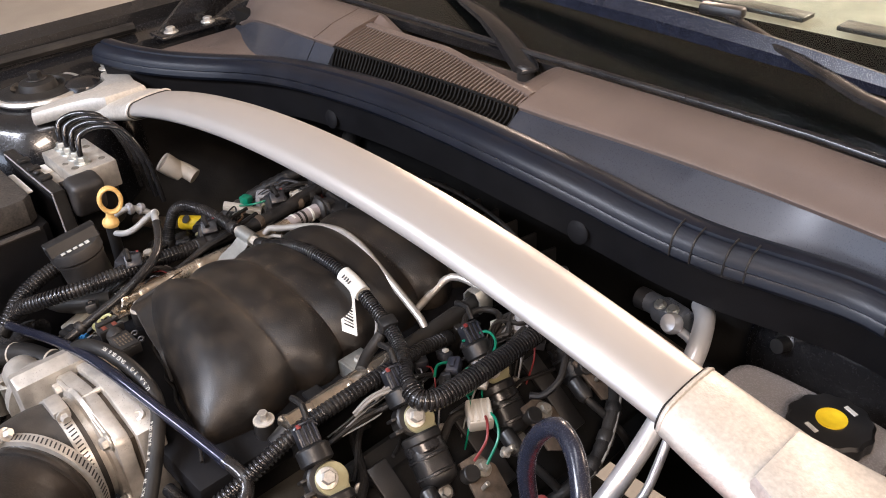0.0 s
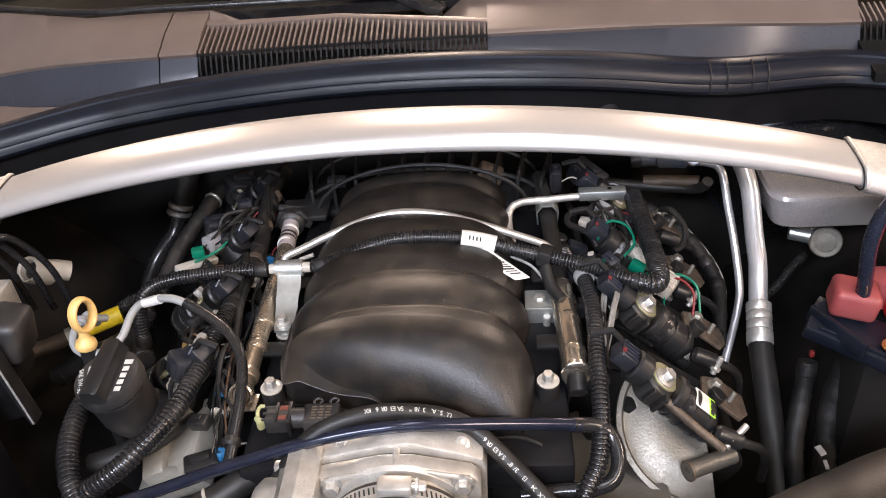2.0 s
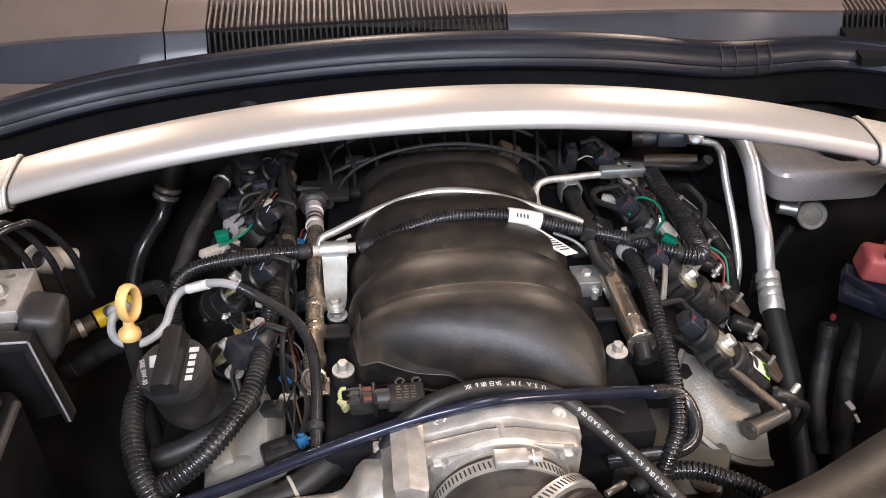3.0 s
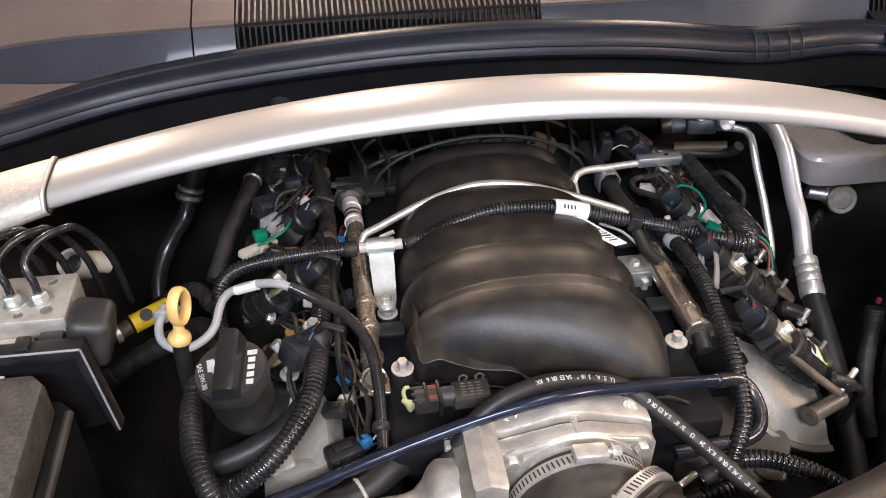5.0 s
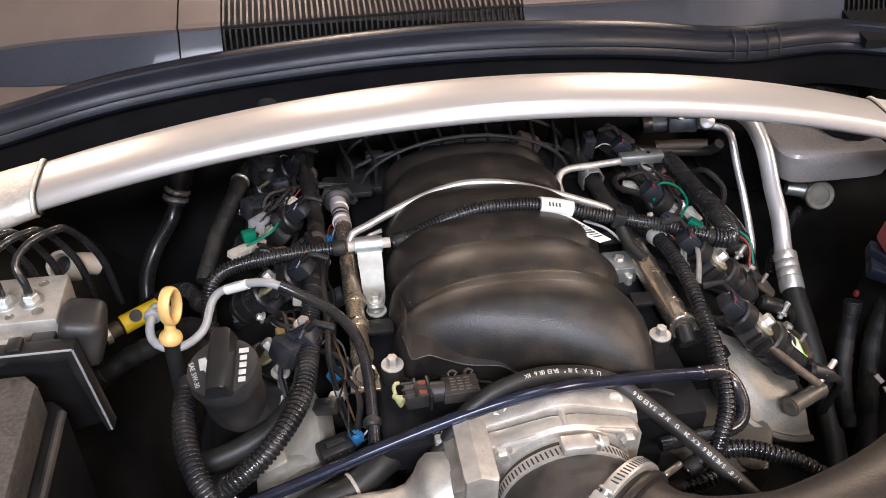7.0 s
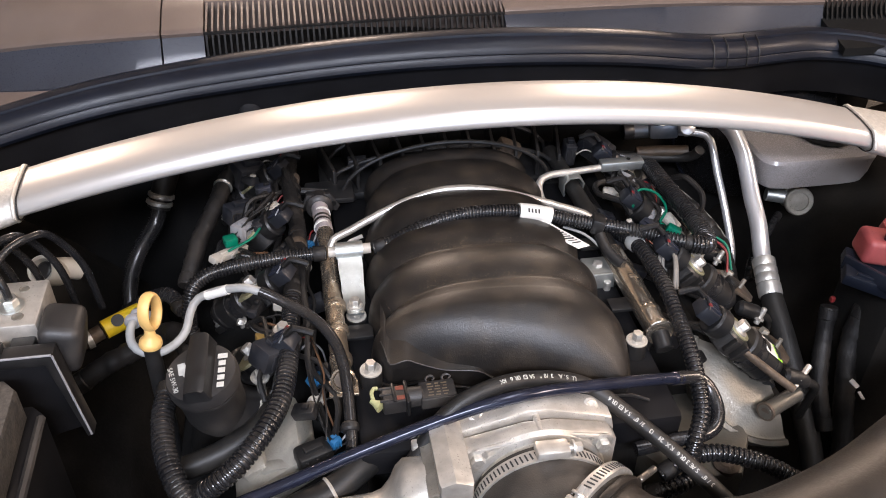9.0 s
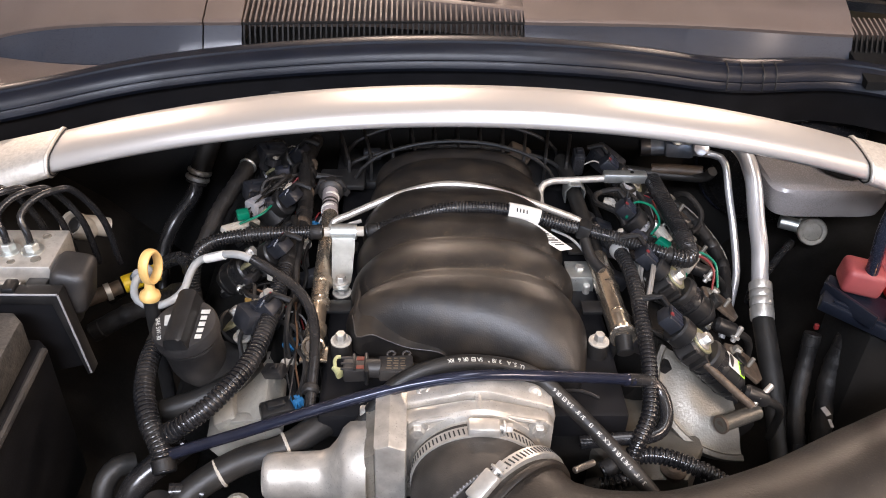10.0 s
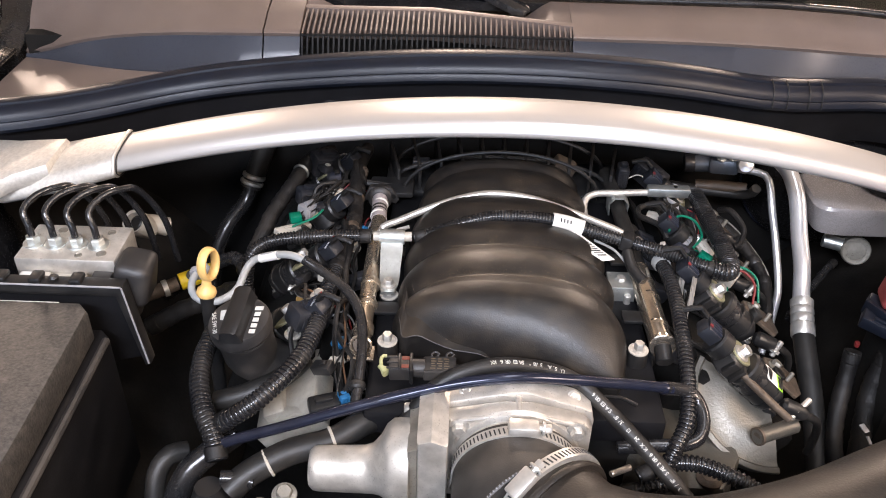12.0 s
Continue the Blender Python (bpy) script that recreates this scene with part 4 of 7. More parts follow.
# ---- fuel system ----
for sx in (-1, 1):
    rail = thing("fuel_rail", (sx * 0.148, 0.13, 0.84), "bronze-toned steel fuel rail along the manifold", "fuel rail", "fuel rails")
    bm = bmesh.new()
    if sx < 0:
        sweep(bm, [(-0.148, -0.006, 0.846), (-0.149, 0.10, 0.846), (-0.150, 0.215, 0.846)], 0.0088, 16, 0.02)
    else:
        sweep(bm, [(0.147, 0.012, 0.846), (0.145, 0.07, 0.846), (0.1425, 0.13, 0.847)], 0.0118, 20, 0.02)
    rail_mat = M_RAIL if sx < 0 else M_RAILGREY
    part("tube", bm, rail_mat, rail)
    for y in (0.012, 0.05, 0.085) if sx < 0 else (0.03, 0.075, 0.1):
        bm = bmesh.new()
        g = 1.0 if sx < 0 else 1.17
        lathe(bm, [(0.0095 * g, -0.005), (0.0104 * g, -0.003), (0.0104 * g, 0.003), (0.0095 * g, 0.005)], (sx * 0.1475 if sx < 0 else 0.1475 - 0.033 * (y - 0.012), y + 0.004, 0.846), (0 if sx < 0 else -0.04, 1, 0), 20)
        part("collar", bm, rail_mat, rail)
    bm = bmesh.new()
    y0 = -0.006 if sx < 0 else 0.012
    if sx < 0:
        lathe(bm, [(0.0092, 0.0), (0.0112, 0.001), (0.0112, 0.007), (0.0095, 0.008), (0.0075, 0.004), (0.002, 0.004)], (sx * 0.1475, y0, 0.846), (0, -1, 0.55), 24)
    else:
        lathe(bm, [(0.0118, 0.0), (0.0136, 0.001), (0.0136, 0.005), (0.0115, 0.006), (0.004, 0.006)], (sx * 0.1475, y0, 0.846), (0, -1, 0.1), 24)
    part("end_cap", bm, rail_mat, rail, "worn metal end cap")
    if sx < 0:
        bm = bmesh.new()
        lathe(bm, [(0.0074, 0.0), (0.0074, 0.0052), (0.0060, 0.0058), (0.001, 0.0054)], (-0.1475, -0.006, 0.846), (0, -1, 0.55), 24)
        part("cap_face", bm, M_RUST, rail, "dull tan face of the end cap")
        bm = bmesh.new()
        box(bm, (-0.1475, -0.010, 0.838), (0.026, 0.020, 0.003), 0.001)
        part("foot_plate", bm, M_RAIL, rail, "square steel foot below the end cap")
    if sx > 0:
        part("rear_hose", tube([(0.1428, 0.125, 0.847), (0.1405, 0.18, 0.848), (0.137, 0.26, 0.849), (0.132, 0.335, 0.85)], 0.0092, 14, 0.01), M_RUBBER, rail, "black hose joined to the rail")
        part("end_plug", rod(bmesh.new(), (0.1475, 0.008, 0.845), (0.148, -0.008, 0.838), 0.0085), M_BLACK, rail, "black rubber end plug")
    for y in (0.055, 0.155):
        bm = bmesh.new()
        box(bm, (sx * 0.130, y, 0.842), (0.030, 0.018, 0.004), 0.001)
        part("mounting_tab", bm, M_BLACK, rail)
    for y in (0.02, 0.12, 0.22):
        bm = bmesh.new()
        rod(bm, (sx * 0.150, y, 0.845), (sx * 0.135, y, 0.80), 0.0075)
        inj = part("injector", bm, M_BLACK, rail, "black fuel injector")
        bm = bmesh.new()
        box(bm, (sx * 0.166, y, 0.826), (0.022, 0.014, 0.016), 0.002, rot(0, sx * 25, 0))
        part("plug", bm, M_SLATE, inj)
# fitting with striped sleeve at the rail's rear end
fit_ = thing("fuel_fitting", (-0.152, 0.25, 0.846), "grey striped sleeve fitting on the fuel rail", "fitting")
bm = bmesh.new()
sweep(bm, [(-0.150, 0.213, 0.846), (-0.153, 0.262, 0.846)], 0.0094, 18, 0.01)
part("sleeve", bm, mat("lilac_grey_sleeve", (0.30, 0.27, 0.275), 0.5, 0, 0.2, 90, 0.1, 900, dirt=DUST, dirt_amount=0.35), fit_)
for y in (0.222, 0.229, 0.236, 0.247):
    bm = bmesh.new()
    lathe(bm, [(0.0094, -0.0018), (0.0098, -0.0014), (0.0098, 0.0014), (0.0094, 0.0018)], (-0.1513, y, 0.846), (-0.04, 1, 0), 18)
    part("stripe", bm, M_WHITE if y in (0.222, 0.247) else M_TAPE, fit_)
bm = bmesh.new()
lathe(bm, [(0.0090, 0.0), (0.0125, 0.001), (0.0150, 0.004), (0.0150, 0.010), (0.0120, 0.014), (0.0115, 0.024)], (-0.153, 0.258, 0.846), (0.0, 1, -0.12), 24)
cap_ = part("cap", bm, M_BLACK_DUSTY, fit_, "dusty black flange")
bm = bmesh.new()
slab(bm, [(-0.176, -0.008), (-0.166, 0.013), (-0.140, 0.013), (-0.130, -0.004), (-0.134, -0.010), (-0.150, -0.004)], "y", 0.266, 0.271, 0.001)
bmesh.ops.translate(bm, verts=bm.verts, vec=(0, 0, 0.846))
part("flange_ear", bm, M_BLACK_DUSTY, cap_)
bm = bmesh.new()
lathe(bm, [(0.0022, 0), (0.0030, 0.0004), (0.0030, 0.001)], (-0.137, 0.2655, 0.847), (0, -1, 0.1), 12)
part("flange_hole", bm, M_DARK, cap_)
# crossover tube
xo = thing("crossover_tube", (0, 0.21, 0.88), "bright steel crossover fuel tube arching over the manifold", "fuel tube")
bm = bmesh.new()
sweep(bm, [(-0.147, 0.176, 0.850), (-0.142, 0.182, 0.858), (-0.125, 0.188, 0.863), (-0.09, 0.198, 0.875), (-0.055, 0.204, 0.886), (-0.02, 0.206, 0.8925), (0.02, 0.202, 0.8915),
           (0.06, 0.195, 0.883), (0.10, 0.190, 0.870), (0.130, 0.186, 0.859), (0.14, 0.183, 0.850)], 0.0041, 12, 0.006)
part("tube", bm, M_STEEL, xo)
bm = bmesh.new()
sweep(bm, [(-0.140, 0.166, 0.851), (-0.125, 0.178, 0.857), (-0.112, 0.181, 0.860)], 0.0022, 8)
part("wire_stub", bm, M_STEEL, xo, "short bright metal stub")
# fuel feed line with clip
feed = thing("fuel_feed_line", (0.15, 0.26, 0.86), "bright steel fuel feed line clipped to the rail", "fuel line")
bm = bmesh.new()
sweep(bm, [(0.098, 0.205, 0.845), (0.094, 0.235, 0.852), (0.096, 0.252, 0.860), (0.108, 0.260, 0.864), (0.14, 0.264, 0.864), (0.18, 0.268, 0.864), (0.235, 0.268, 0.863)], 0.0042, 12, 0.006)
part("pipe", bm, M_STEEL, feed)
bm = bmesh.new()
box(bm, (0.198, 0.269, 0.866), (0.052, 0.013, 0.012), 0.002)
block_ = part("joint_block", bm, M_ZINC, feed, "flat metal joint block")
bm = bmesh.new()
lathe(bm, [(0.0024, 0), (0.0024, 0.0006)], (0.206, 0.269, 0.8722), (0, 0, 1), 12)
part("hole", bm, M_DARK, block_)
bm = bmesh.new()
slab(bm, [(-0.0115, -0.010), (-0.0125, 0.006), (-0.006, 0.0145), (0.006, 0.0145), (0.0125, 0.006), (0.0115, -0.010), (0.0095, -0.010), (0.0105, 0.006), (0.005, 0.0125), (-0.005, 0.0125), (-0.0105, 0.006), (-0.0095, -0.010)], "y", 0.250, 0.270, 0.0004)
bmesh.ops.translate(bm, verts=bm.verts, vec=(0.137, 0, 0.850))
part("saddle_clip", bm, M_ZINC, feed, "bent sheet metal saddle clip")

# ---- conduits and hoses ----
def conduit(pts, r, label, ribbed=True, material=None, category="conduit", name="wiring_conduit", group="", pitch=0.0034):
    bm_ = corrugated(pts, r, pitch) if ribbed else tube(pts, r, 14, 0.004, lambda s: 1 + 0.07 * math.sin(31 * s + 40 * r) * math.sin(83 * s) + 0.03 * math.sin(190 * s))
    mid = pts[len(pts) // 2]
    t = thing(name, mid, label, category, group)
    part("sheath", bm_, material or (M_LOOM if ribbed else M_TAPE), t)
    for a_, b_ in ((0, 1), (-1, -2)):
        p_, q_ = Vector(pts[a_]), Vector(pts[b_])
        d_ = (q_ - p_).normalized()
        e_ = bmesh.new()
        lathe(e_, [(r * 0.98, 0), (r * 1.07, 0.001), (r * 1.07, 0.011), (r * 0.98, 0.012)], p_ + d_ * 0.002, d_, 14)
        part("tape_cuff", e_, M_TAPE, t)
    return t


LOOM1 = [(-0.288, 0.112, 0.800), (-0.288, 0.118, 0.825), (-0.283, 0.128, 0.850), (-0.270, 0.137, 0.860), (-0.245, 0.143, 0.864), (-0.20, 0.145, 0.868), (-0.150, 0.145, 0.870)]
LOOM2 = [(-0.105, 0.145, 0.870), (-0.085, 0.147, 0.875), (-0.055, 0.151, 0.886), (-0.02, 0.154, 0.8945), (0.02, 0.156, 0.8945), (0.06, 0.156, 0.889), (0.10, 0.151, 0.879), (0.135, 0.143, 0.874),
         (0.17, 0.128, 0.873), (0.198, 0.108, 0.874), (0.220, 0.099, 0.872)]
LOOM3 = [(0.212, 0.101, 0.873), (0.226, 0.099, 0.871), (0.234, 0.110, 0.869), (0.236, 0.135, 0.868), (0.235, 0.18, 0.866), (0.233, 0.23, 0.864), (0.231, 0.268, 0.863)]
conduit(LOOM1, 0.0074, "black corrugated conduit bending down beside the fuel rail")
cross = conduit(LOOM2, 0.0074, "black corrugated conduit over the manifold to the coils")
part("wide_sheath", corrugated(LOOM3, 0.0100, 0.0036, 0.0018, 18), M_LOOM, cross, "wider ribbed conduit end")


clampt = thing("conduit_bracket", (-0.128, 0.11, 0.85), "zinc sheet metal bracket holding the conduit, bolted down", "bracket")
bm = bmesh.new()
sweep(bm, [(-0.149, 0.145, 0.870), (-0.107, 0.145, 0.871)], 0.0054, 14, 0.01)
part("sleeve", bm, M_IVORY, clampt, "white sleeve")
bm = bmesh.new()
rings(bm, [[(x, 0.145 + 0.0085 * math.cos(a), 0.8705 + 0.0085 * math.sin(a)) for a in [2 * math.pi * k / 20 for k in range(20)]] for x in (-0.142, -0.1405, -0.1165, -0.115)])
part("strap", bm, M_ZINC, clampt, "wrapped metal strap")
bm = bmesh.new()
rings(bm, [[(-0.1405 + o, y, z), (-0.1165 - o, y, z), (-0.1165 - o, y - d, z - 0.0022), (-0.1405 + o, y - d, z - 0.0022)] for y, z, o, d in
           ((0.139, 0.868, 0, 0.001), (0.130, 0.861, 0, 0.001), (0.112, 0.854, 0.001, 0.001), (0.108, 0.850, 0.001, 0.001), (0.092, 0.847, 0.002, 0), (0.076, 0.847, 0.005, 0))])
part("leg", bm, M_ZINC, clampt, "bent zinc leg")
bm = bmesh.new()
bolt(bm, (-0.1285, 0.087, 0.847), (0, 0, 1), 0.0052, 0.007)
part("nut", bm, M_BOLT, clampt)
tag = thing("conduit_label", (0.075, 0.155, 0.90), "white paper label wrapped round the conduit with a loose tail", "label")
bm = bmesh.new()
sweep(bm, [(0.046, 0.1565, 0.8915), (0.062, 0.156, 0.8885), (0.080, 0.1535, 0.8845)], 0.0088, 16, 0.004)
part("wrap", bm, M_WHITE, tag)
bm = bmesh.new()
LT = [Vector(p) for p in ((0.046, 0.147, 0.8880), (0.074, 0.147, 0.8830), (0.112, 0.119, 0.8690), (0.098, 0.112, 0.8720))]
rings(bm, [[LT[0], LT[0] + Vector((0, -0.0004, -0.0008)), LT[3] + Vector((0, -0.0004, -0.0008)), LT[3]], [LT[1], LT[1] + Vector((0, -0.0004, -0.0008)), LT[2] + Vector((0, -0.0004, -0.0008)), LT[2]]])
part("tail", bm, M_WHITE, tag, smooth=False)
bm = bmesh.new()
for k in range(11):
    f = 0.10 + 0.075 * k
    a, b = LT[0].lerp(LT[3], f), LT[1].lerp(LT[2], f)
    box(bm, (a + b) / 2 + Vector((0, -0.0002, 0.0005)), ((b - a).length * 0.62, 0.0008 + 0.0006 * (k % 3), 0.0005), 0, (b - a).to_track_quat("X", "Z").to_matrix())
part("barcode_bars", bm, M_INK, tag, smooth=False)
bm = bmesh.new()
for k in range(4):
    box(bm, (0.055 + 0.0035 * k, 0.1495 - 0.0003 * k, 0.8968 - 0.0007 * k), (0.0014, 0.0045, 0.0004), 0, rot(30, 12, 0))
part("print_bars", bm, M_INK, tag, smooth=False)
tie = thing("cable_tie_mount", (0.128, 0.145, 0.87), "black plastic clip holding the conduit to the rail", "clip")
bm = bmesh.new()
box(bm, (0.128, 0.145, 0.875), (0.014, 0.018, 0.018), 0.003, rot(0, 12, -15))
part("clip_body", bm, M_BLACK, tie)
bm = bmesh.new()
sweep(bm, [(0.128, 0.135, 0.868), (0.132, 0.115, 0.860), (0.142, 0.098, 0.856)], 0.006, 10)
part("clip_leg", bm, M_BLACK, tie)
# injector harness conduit on the coil side
H2 = [(0.150, 0.205, 0.838), (0.155, 0.165, 0.850), (0.163, 0.135, 0.858), (0.167, 0.105, 0.862), (0.168, 0.06, 0.862), (0.166, 0.02, 0.858), (0.165, -0.02, 0.848), (0.163, -0.05, 0.836),
      (0.158, -0.075, 0.825), (0.146, -0.095, 0.812), (0.135, -0.11, 0.79)]
h2 = conduit(H2, 0.0078, "black corrugated harness conduit beside the fuel rail", pitch=0.0043)
bm = bmesh.new()
lathe(bm, [(0.0088, -0.006), (0.0095, -0.003), (0.0095, 0.003), (0.0088, 0.006)], (0.165, 0.128, 0.8592), (-0.3, 1, -0.1), 18)
part("tape_band", bm, M_GREYTUBE, h2, "grey tape band")
M_TWINE = mat("pale_wire", (0.17, 0.16, 0.145), 0.5, 0, 0.2, 80, 0.2, 900)
wl = thing("wire_loop", (0.185, 0.10, 0.86), "pale twisted wire loop", "wire")
bm = bmesh.new()
sweep(bm, [(0.178, 0.086, 0.850), (0.1815, 0.1015, 0.862), (0.1895, 0.1075, 0.866), (0.1945, 0.097, 0.866), (0.1885, 0.075, 0.864), (0.1835, 0.0575, 0.852)], 0.0018, 8, 0.004)
sweep(bm, [(0.180, 0.084, 0.851), (0.184, 0.0990, 0.863), (0.190, 0.1035, 0.867), (0.1920, 0.095, 0.868), (0.1860, 0.074, 0.865), (0.181, 0.0580, 0.853)], 0.0016, 8, 0.004)
part("wire", bm, M_TWINE, wl)
# left harnesses
H3 = [(-0.272, -0.085, 0.812), (-0.258, -0.088, 0.825), (-0.235, -0.078, 0.838), (-0.212, -0.052, 0.848), (-0.199, -0.022, 0.852), (-0.193, 0.02, 0.853), (-0.190, 0.07, 0.851), (-0.186, 0.12, 0.848)]
conduit(H3, 0.0092, "thick black corrugated harness conduit looping round the oil filler", pitch=0.0043)
H4 = [(-0.186, 0.118, 0.848), (-0.180, 0.18, 0.848), (-0.178, 0.22, 0.850), (-0.183, 0.27, 0.855), (-0.184, 0.32, 0.856), (-0.18, 0.38, 0.85)]
h4 = conduit(H4, 0.0085, "taped black wiring harness beside the fuel rail", ribbed=False, name="wiring_harness", category="harness")
for k in range(7):
    y = 0.19 + 0.02 * k
    bm = bmesh.new()
    lathe(bm, [(0.0087, -0.004), (0.0094, 0), (0.0087, 0.004)], (-0.179 - 0.00035 * k * (k > 2), y, 0.849 + 0.0008 * k), (0.05 * (k - 3), 1, 0.03), 14)
    part("tape_turn", bm, M_TAPE if k % 3 else M_RUST, h4)
H5 = [(-0.297, 0.02, 0.835), (-0.301, -0.01, 0.832), (-0.298, -0.045, 0.828), (-0.288, -0.075, 0.820), (-0.274, -0.098, 0.808), (-0.268, -0.115, 0.795)]
conduit(H5, 0.0098, "black corrugated conduit running down beside the oil filler", pitch=0.0043)
H6 = [(-0.30, 0.20, 0.80), (-0.285, 0.25, 0.825), (-0.268, 0.29, 0.84), (-0.258, 0.33, 0.845), (-0.245, 0.355, 0.848), (-0.225, 0.375, 0.845)]
h6 = conduit(H6, 0.0098, "thick taped harness along the passenger side valve cover", ribbed=False, name="wiring_harness", category="harness")
bm = bmesh.new()
lathe(bm, [(0.0103, -0.002), (0.0113, 0), (0.0103, 0.002)], (-0.260, 0.322, 0.8445), (0.3, 1, 0.1), 18)
part("hose_clip", bm, M_ZINC, h6)
conduit([(-0.288, 0.10, 0.79), (-0.31, 0.14, 0.79), (-0.33, 0.15, 0.775), (-0.38, 0.15, 0.75), (-0.42, 0.14, 0.73)], 0.011, "taped black harness crossing to the fender", ribbed=False, name="wiring_harness", category="harness")
conduit([(-0.30, 0.16, 0.80), (-0.32, 0.19, 0.80), (-0.36, 0.21, 0.77), (-0.42, 0.20, 0.73)], 0.008, "black corrugated conduit crossing to the fender")

# grey vapour tube with black hose end
GT = [(-0.322, 0.118, 0.835), (-0.330, 0.098, 0.850), (-0.334, 0.080, 0.852), (-0.332, 0.066, 0.846), (-0.322, 0.058, 0.842), (-0.308, 0.058, 0.840), (-0.294, 0.066, 0.842), (-0.285, 0.075, 0.848), (-0.280, 0.090, 0.858),
      (-0.272, 0.098, 0.866), (-0.250, 0.092, 0.878), (-0.228, 0.082, 0.886), (-0.212, 0.076, 0.884)]
BT = [(-0.214, 0.077, 0.885), (-0.195, 0.068, 0.878), (-0.172, 0.052, 0.872), (-0.156, 0.030, 0.868), (-0.148, 0.008, 0.862), (-0.145, -0.02, 0.853), (-0.145, -0.05, 0.843), (-0.146, -0.075, 0.834)]
vap = thing("vapour_tube", (-0.25, 0.08, 0.87), "grey nylon vapour tube ending in a black hose", "tube")
bm = tube(GT, 0.0040, 12, 0.005)
part("nylon_tube", bm, M_GREYTUBE, vap)
bm = tube(BT, 0.0051, 12, 0.005)
part("hose_end", bm, M_GLOSS, vap, "shiny black rubber hose end")
bm = bmesh.new()
sweep(bm, [(-0.264, 0.0965, 0.870), (-0.243, 0.089, 0.8805)], 0.0048, 12, 0.005)
part("paper_label", bm, M_WHITE, vap, "white printed label sleeve")
for k, (at, ax) in enumerate((((-0.333, 0.092, 0.851), (0, 1, 0)), ((-0.331, 0.105, 0.846), (0, 1, -0.4)), ((-0.146, -0.058, 0.841), (0, 1, 0.3)))):
    bm = bmesh.new()
    lathe(bm, [(0.0062, -0.004), (0.0078, -0.002), (0.0078, 0.002), (0.0062, 0.004)], at, ax, 16)
    part("quick_connector", bm, M_BLACK if k == 2 else M_GREYCONN, vap)
bm = bmesh.new()
box(bm, (-0.3125, 0.058, 0.840), (0.010, 0.011, 0.011), 0.002)
part("clip", bm, M_BLACK, vap)

# dark coated tube across the front
COAT = [(-0.276, -0.103, 0.802), (-0.25, -0.101, 0.812), (-0.20, -0.098, 0.830), (-0.15, -0.094, 0.848), (-0.10, -0.090, 0.864), (-0.05, -0.086, 0.877), (0.0, -0.080, 0.880), (0.05, -0.071, 0.871), (0.10, -0.060, 0.858), (0.145, -0.050, 0.845)]
COAT2 = [(0.140, -0.051, 0.846), (0.160, -0.047, 0.840), (0.172, -0.052, 0.832), (0.176, -0.068, 0.822), (0.170, -0.082, 0.814), (0.155, -0.088, 0.811), (0.13, -0.088, 0.809), (0.095, -0.090, 0.806)]
pcv = thing("breather_tube", (0, -0.08, 0.86), "shiny dark blue-black breather tube across the throttle body", "tube")
part("tube", tube(COAT, 0.0052, 14, 0.006), M_BLUETUBE, pcv)
part("elbow", tube(COAT2, 0.0064, 14, 0.005), M_GLOSS, pcv, "black rubber elbow")
bm = bmesh.new()
lathe(bm, [(0.0056, -0.006), (0.0062, -0.004), (0.0062, 0.004), (0.0056, 0.006)], (0.141, -0.0508, 0.8455), (1, 0.1, -0.2), 14)
part("collar", bm, M_BLUETUBE, pcv)

# heater hose printed along its side
HOSE38 = [(-0.125, -0.115, 0.805), (-0.10, -0.100, 0.838), (-0.078, -0.088, 0.866), (-0.058, -0.080, 0.879), (-0.034, -0.073, 0.884), (-0.006, -0.066, 0.882), (0.030, -0.061, 0.872), (0.056, -0.066, 0.863), (0.076, -0.080, 0.852), (0.096, -0.096, 0.840),
          (0.119, -0.117, 0.826), (0.145, -0.142, 0.808), (0.168, -0.168, 0.79)]
h38 = thing("rubber_hose", (0, -0.07, 0.86), "black rubber hose with white printing, looped over the throttle body", "hose")
part("hose", tube(HOSE38, 0.0070, 16, 0.005), M_RUBBER, h38)
print_along("U.S.A. 3/8\" SAE30R6 KX", HOSE38[::-1], 0.0070, (0, -0.45, 1), 0.0052, M_PRINT, h38, 0.186)
print_along("3/8\" SAE30R6 KX 24 13 3/8\" SAE30R6", HOSE38[::-1], 0.0070, (-0.35, -0.5, 1), 0.0052, M_PRINT, h38, 0.045)

# ribbed conduit at the lower front
conduit([(0.115, -0.105, 0.785), (0.14, -0.098, 0.795), (0.165, -0.100, 0.800), (0.19, -0.108, 0.798), (0.213, -0.120, 0.794), (0.235, -0.135, 0.785)], 0.0080, "black corrugated conduit low beside the throttle body", pitch=0.0044)
conduit([(0.10, -0.115, 0.775), (0.125, -0.118, 0.785), (0.15, -0.11, 0.79)], 0.0075, "black corrugated conduit low beside the throttle body", pitch=0.0044)

# lower left coolant hoses
for pts, r, lab in (([(-0.285, -0.045, 0.800), (-0.255, -0.040, 0.808), (-0.225, -0.025, 0.815), (-0.205, 0.0, 0.82)], 0.0105, "grey-black coolant hose under the oil filler"),
                    ([(-0.262, -0.070, 0.785), (-0.282, -0.083, 0.775), (-0.303, -0.100, 0.762), (-0.316, -0.118, 0.735), (-0.322, -0.135, 0.70), (-0.325, -0.15, 0.65)], 0.0120, "thick black coolant hose curving down"),
                    ([(-0.318, -0.060, 0.745), (-0.332, -0.068, 0.748), (-0.342, -0.082, 0.738), (-0.343, -0.100, 0.712), (-0.338, -0.118, 0.68), (-0.33, -0.13, 0.64)], 0.0100, "black coolant hose curving down beside the fuse box")):
    part("hose", tube(pts, r, 16, 0.006), M_GLOSS if r > 0.0115 else M_RUBBER, thing("coolant_hose", pts[1], lab, "hose", "coolant hoses"))
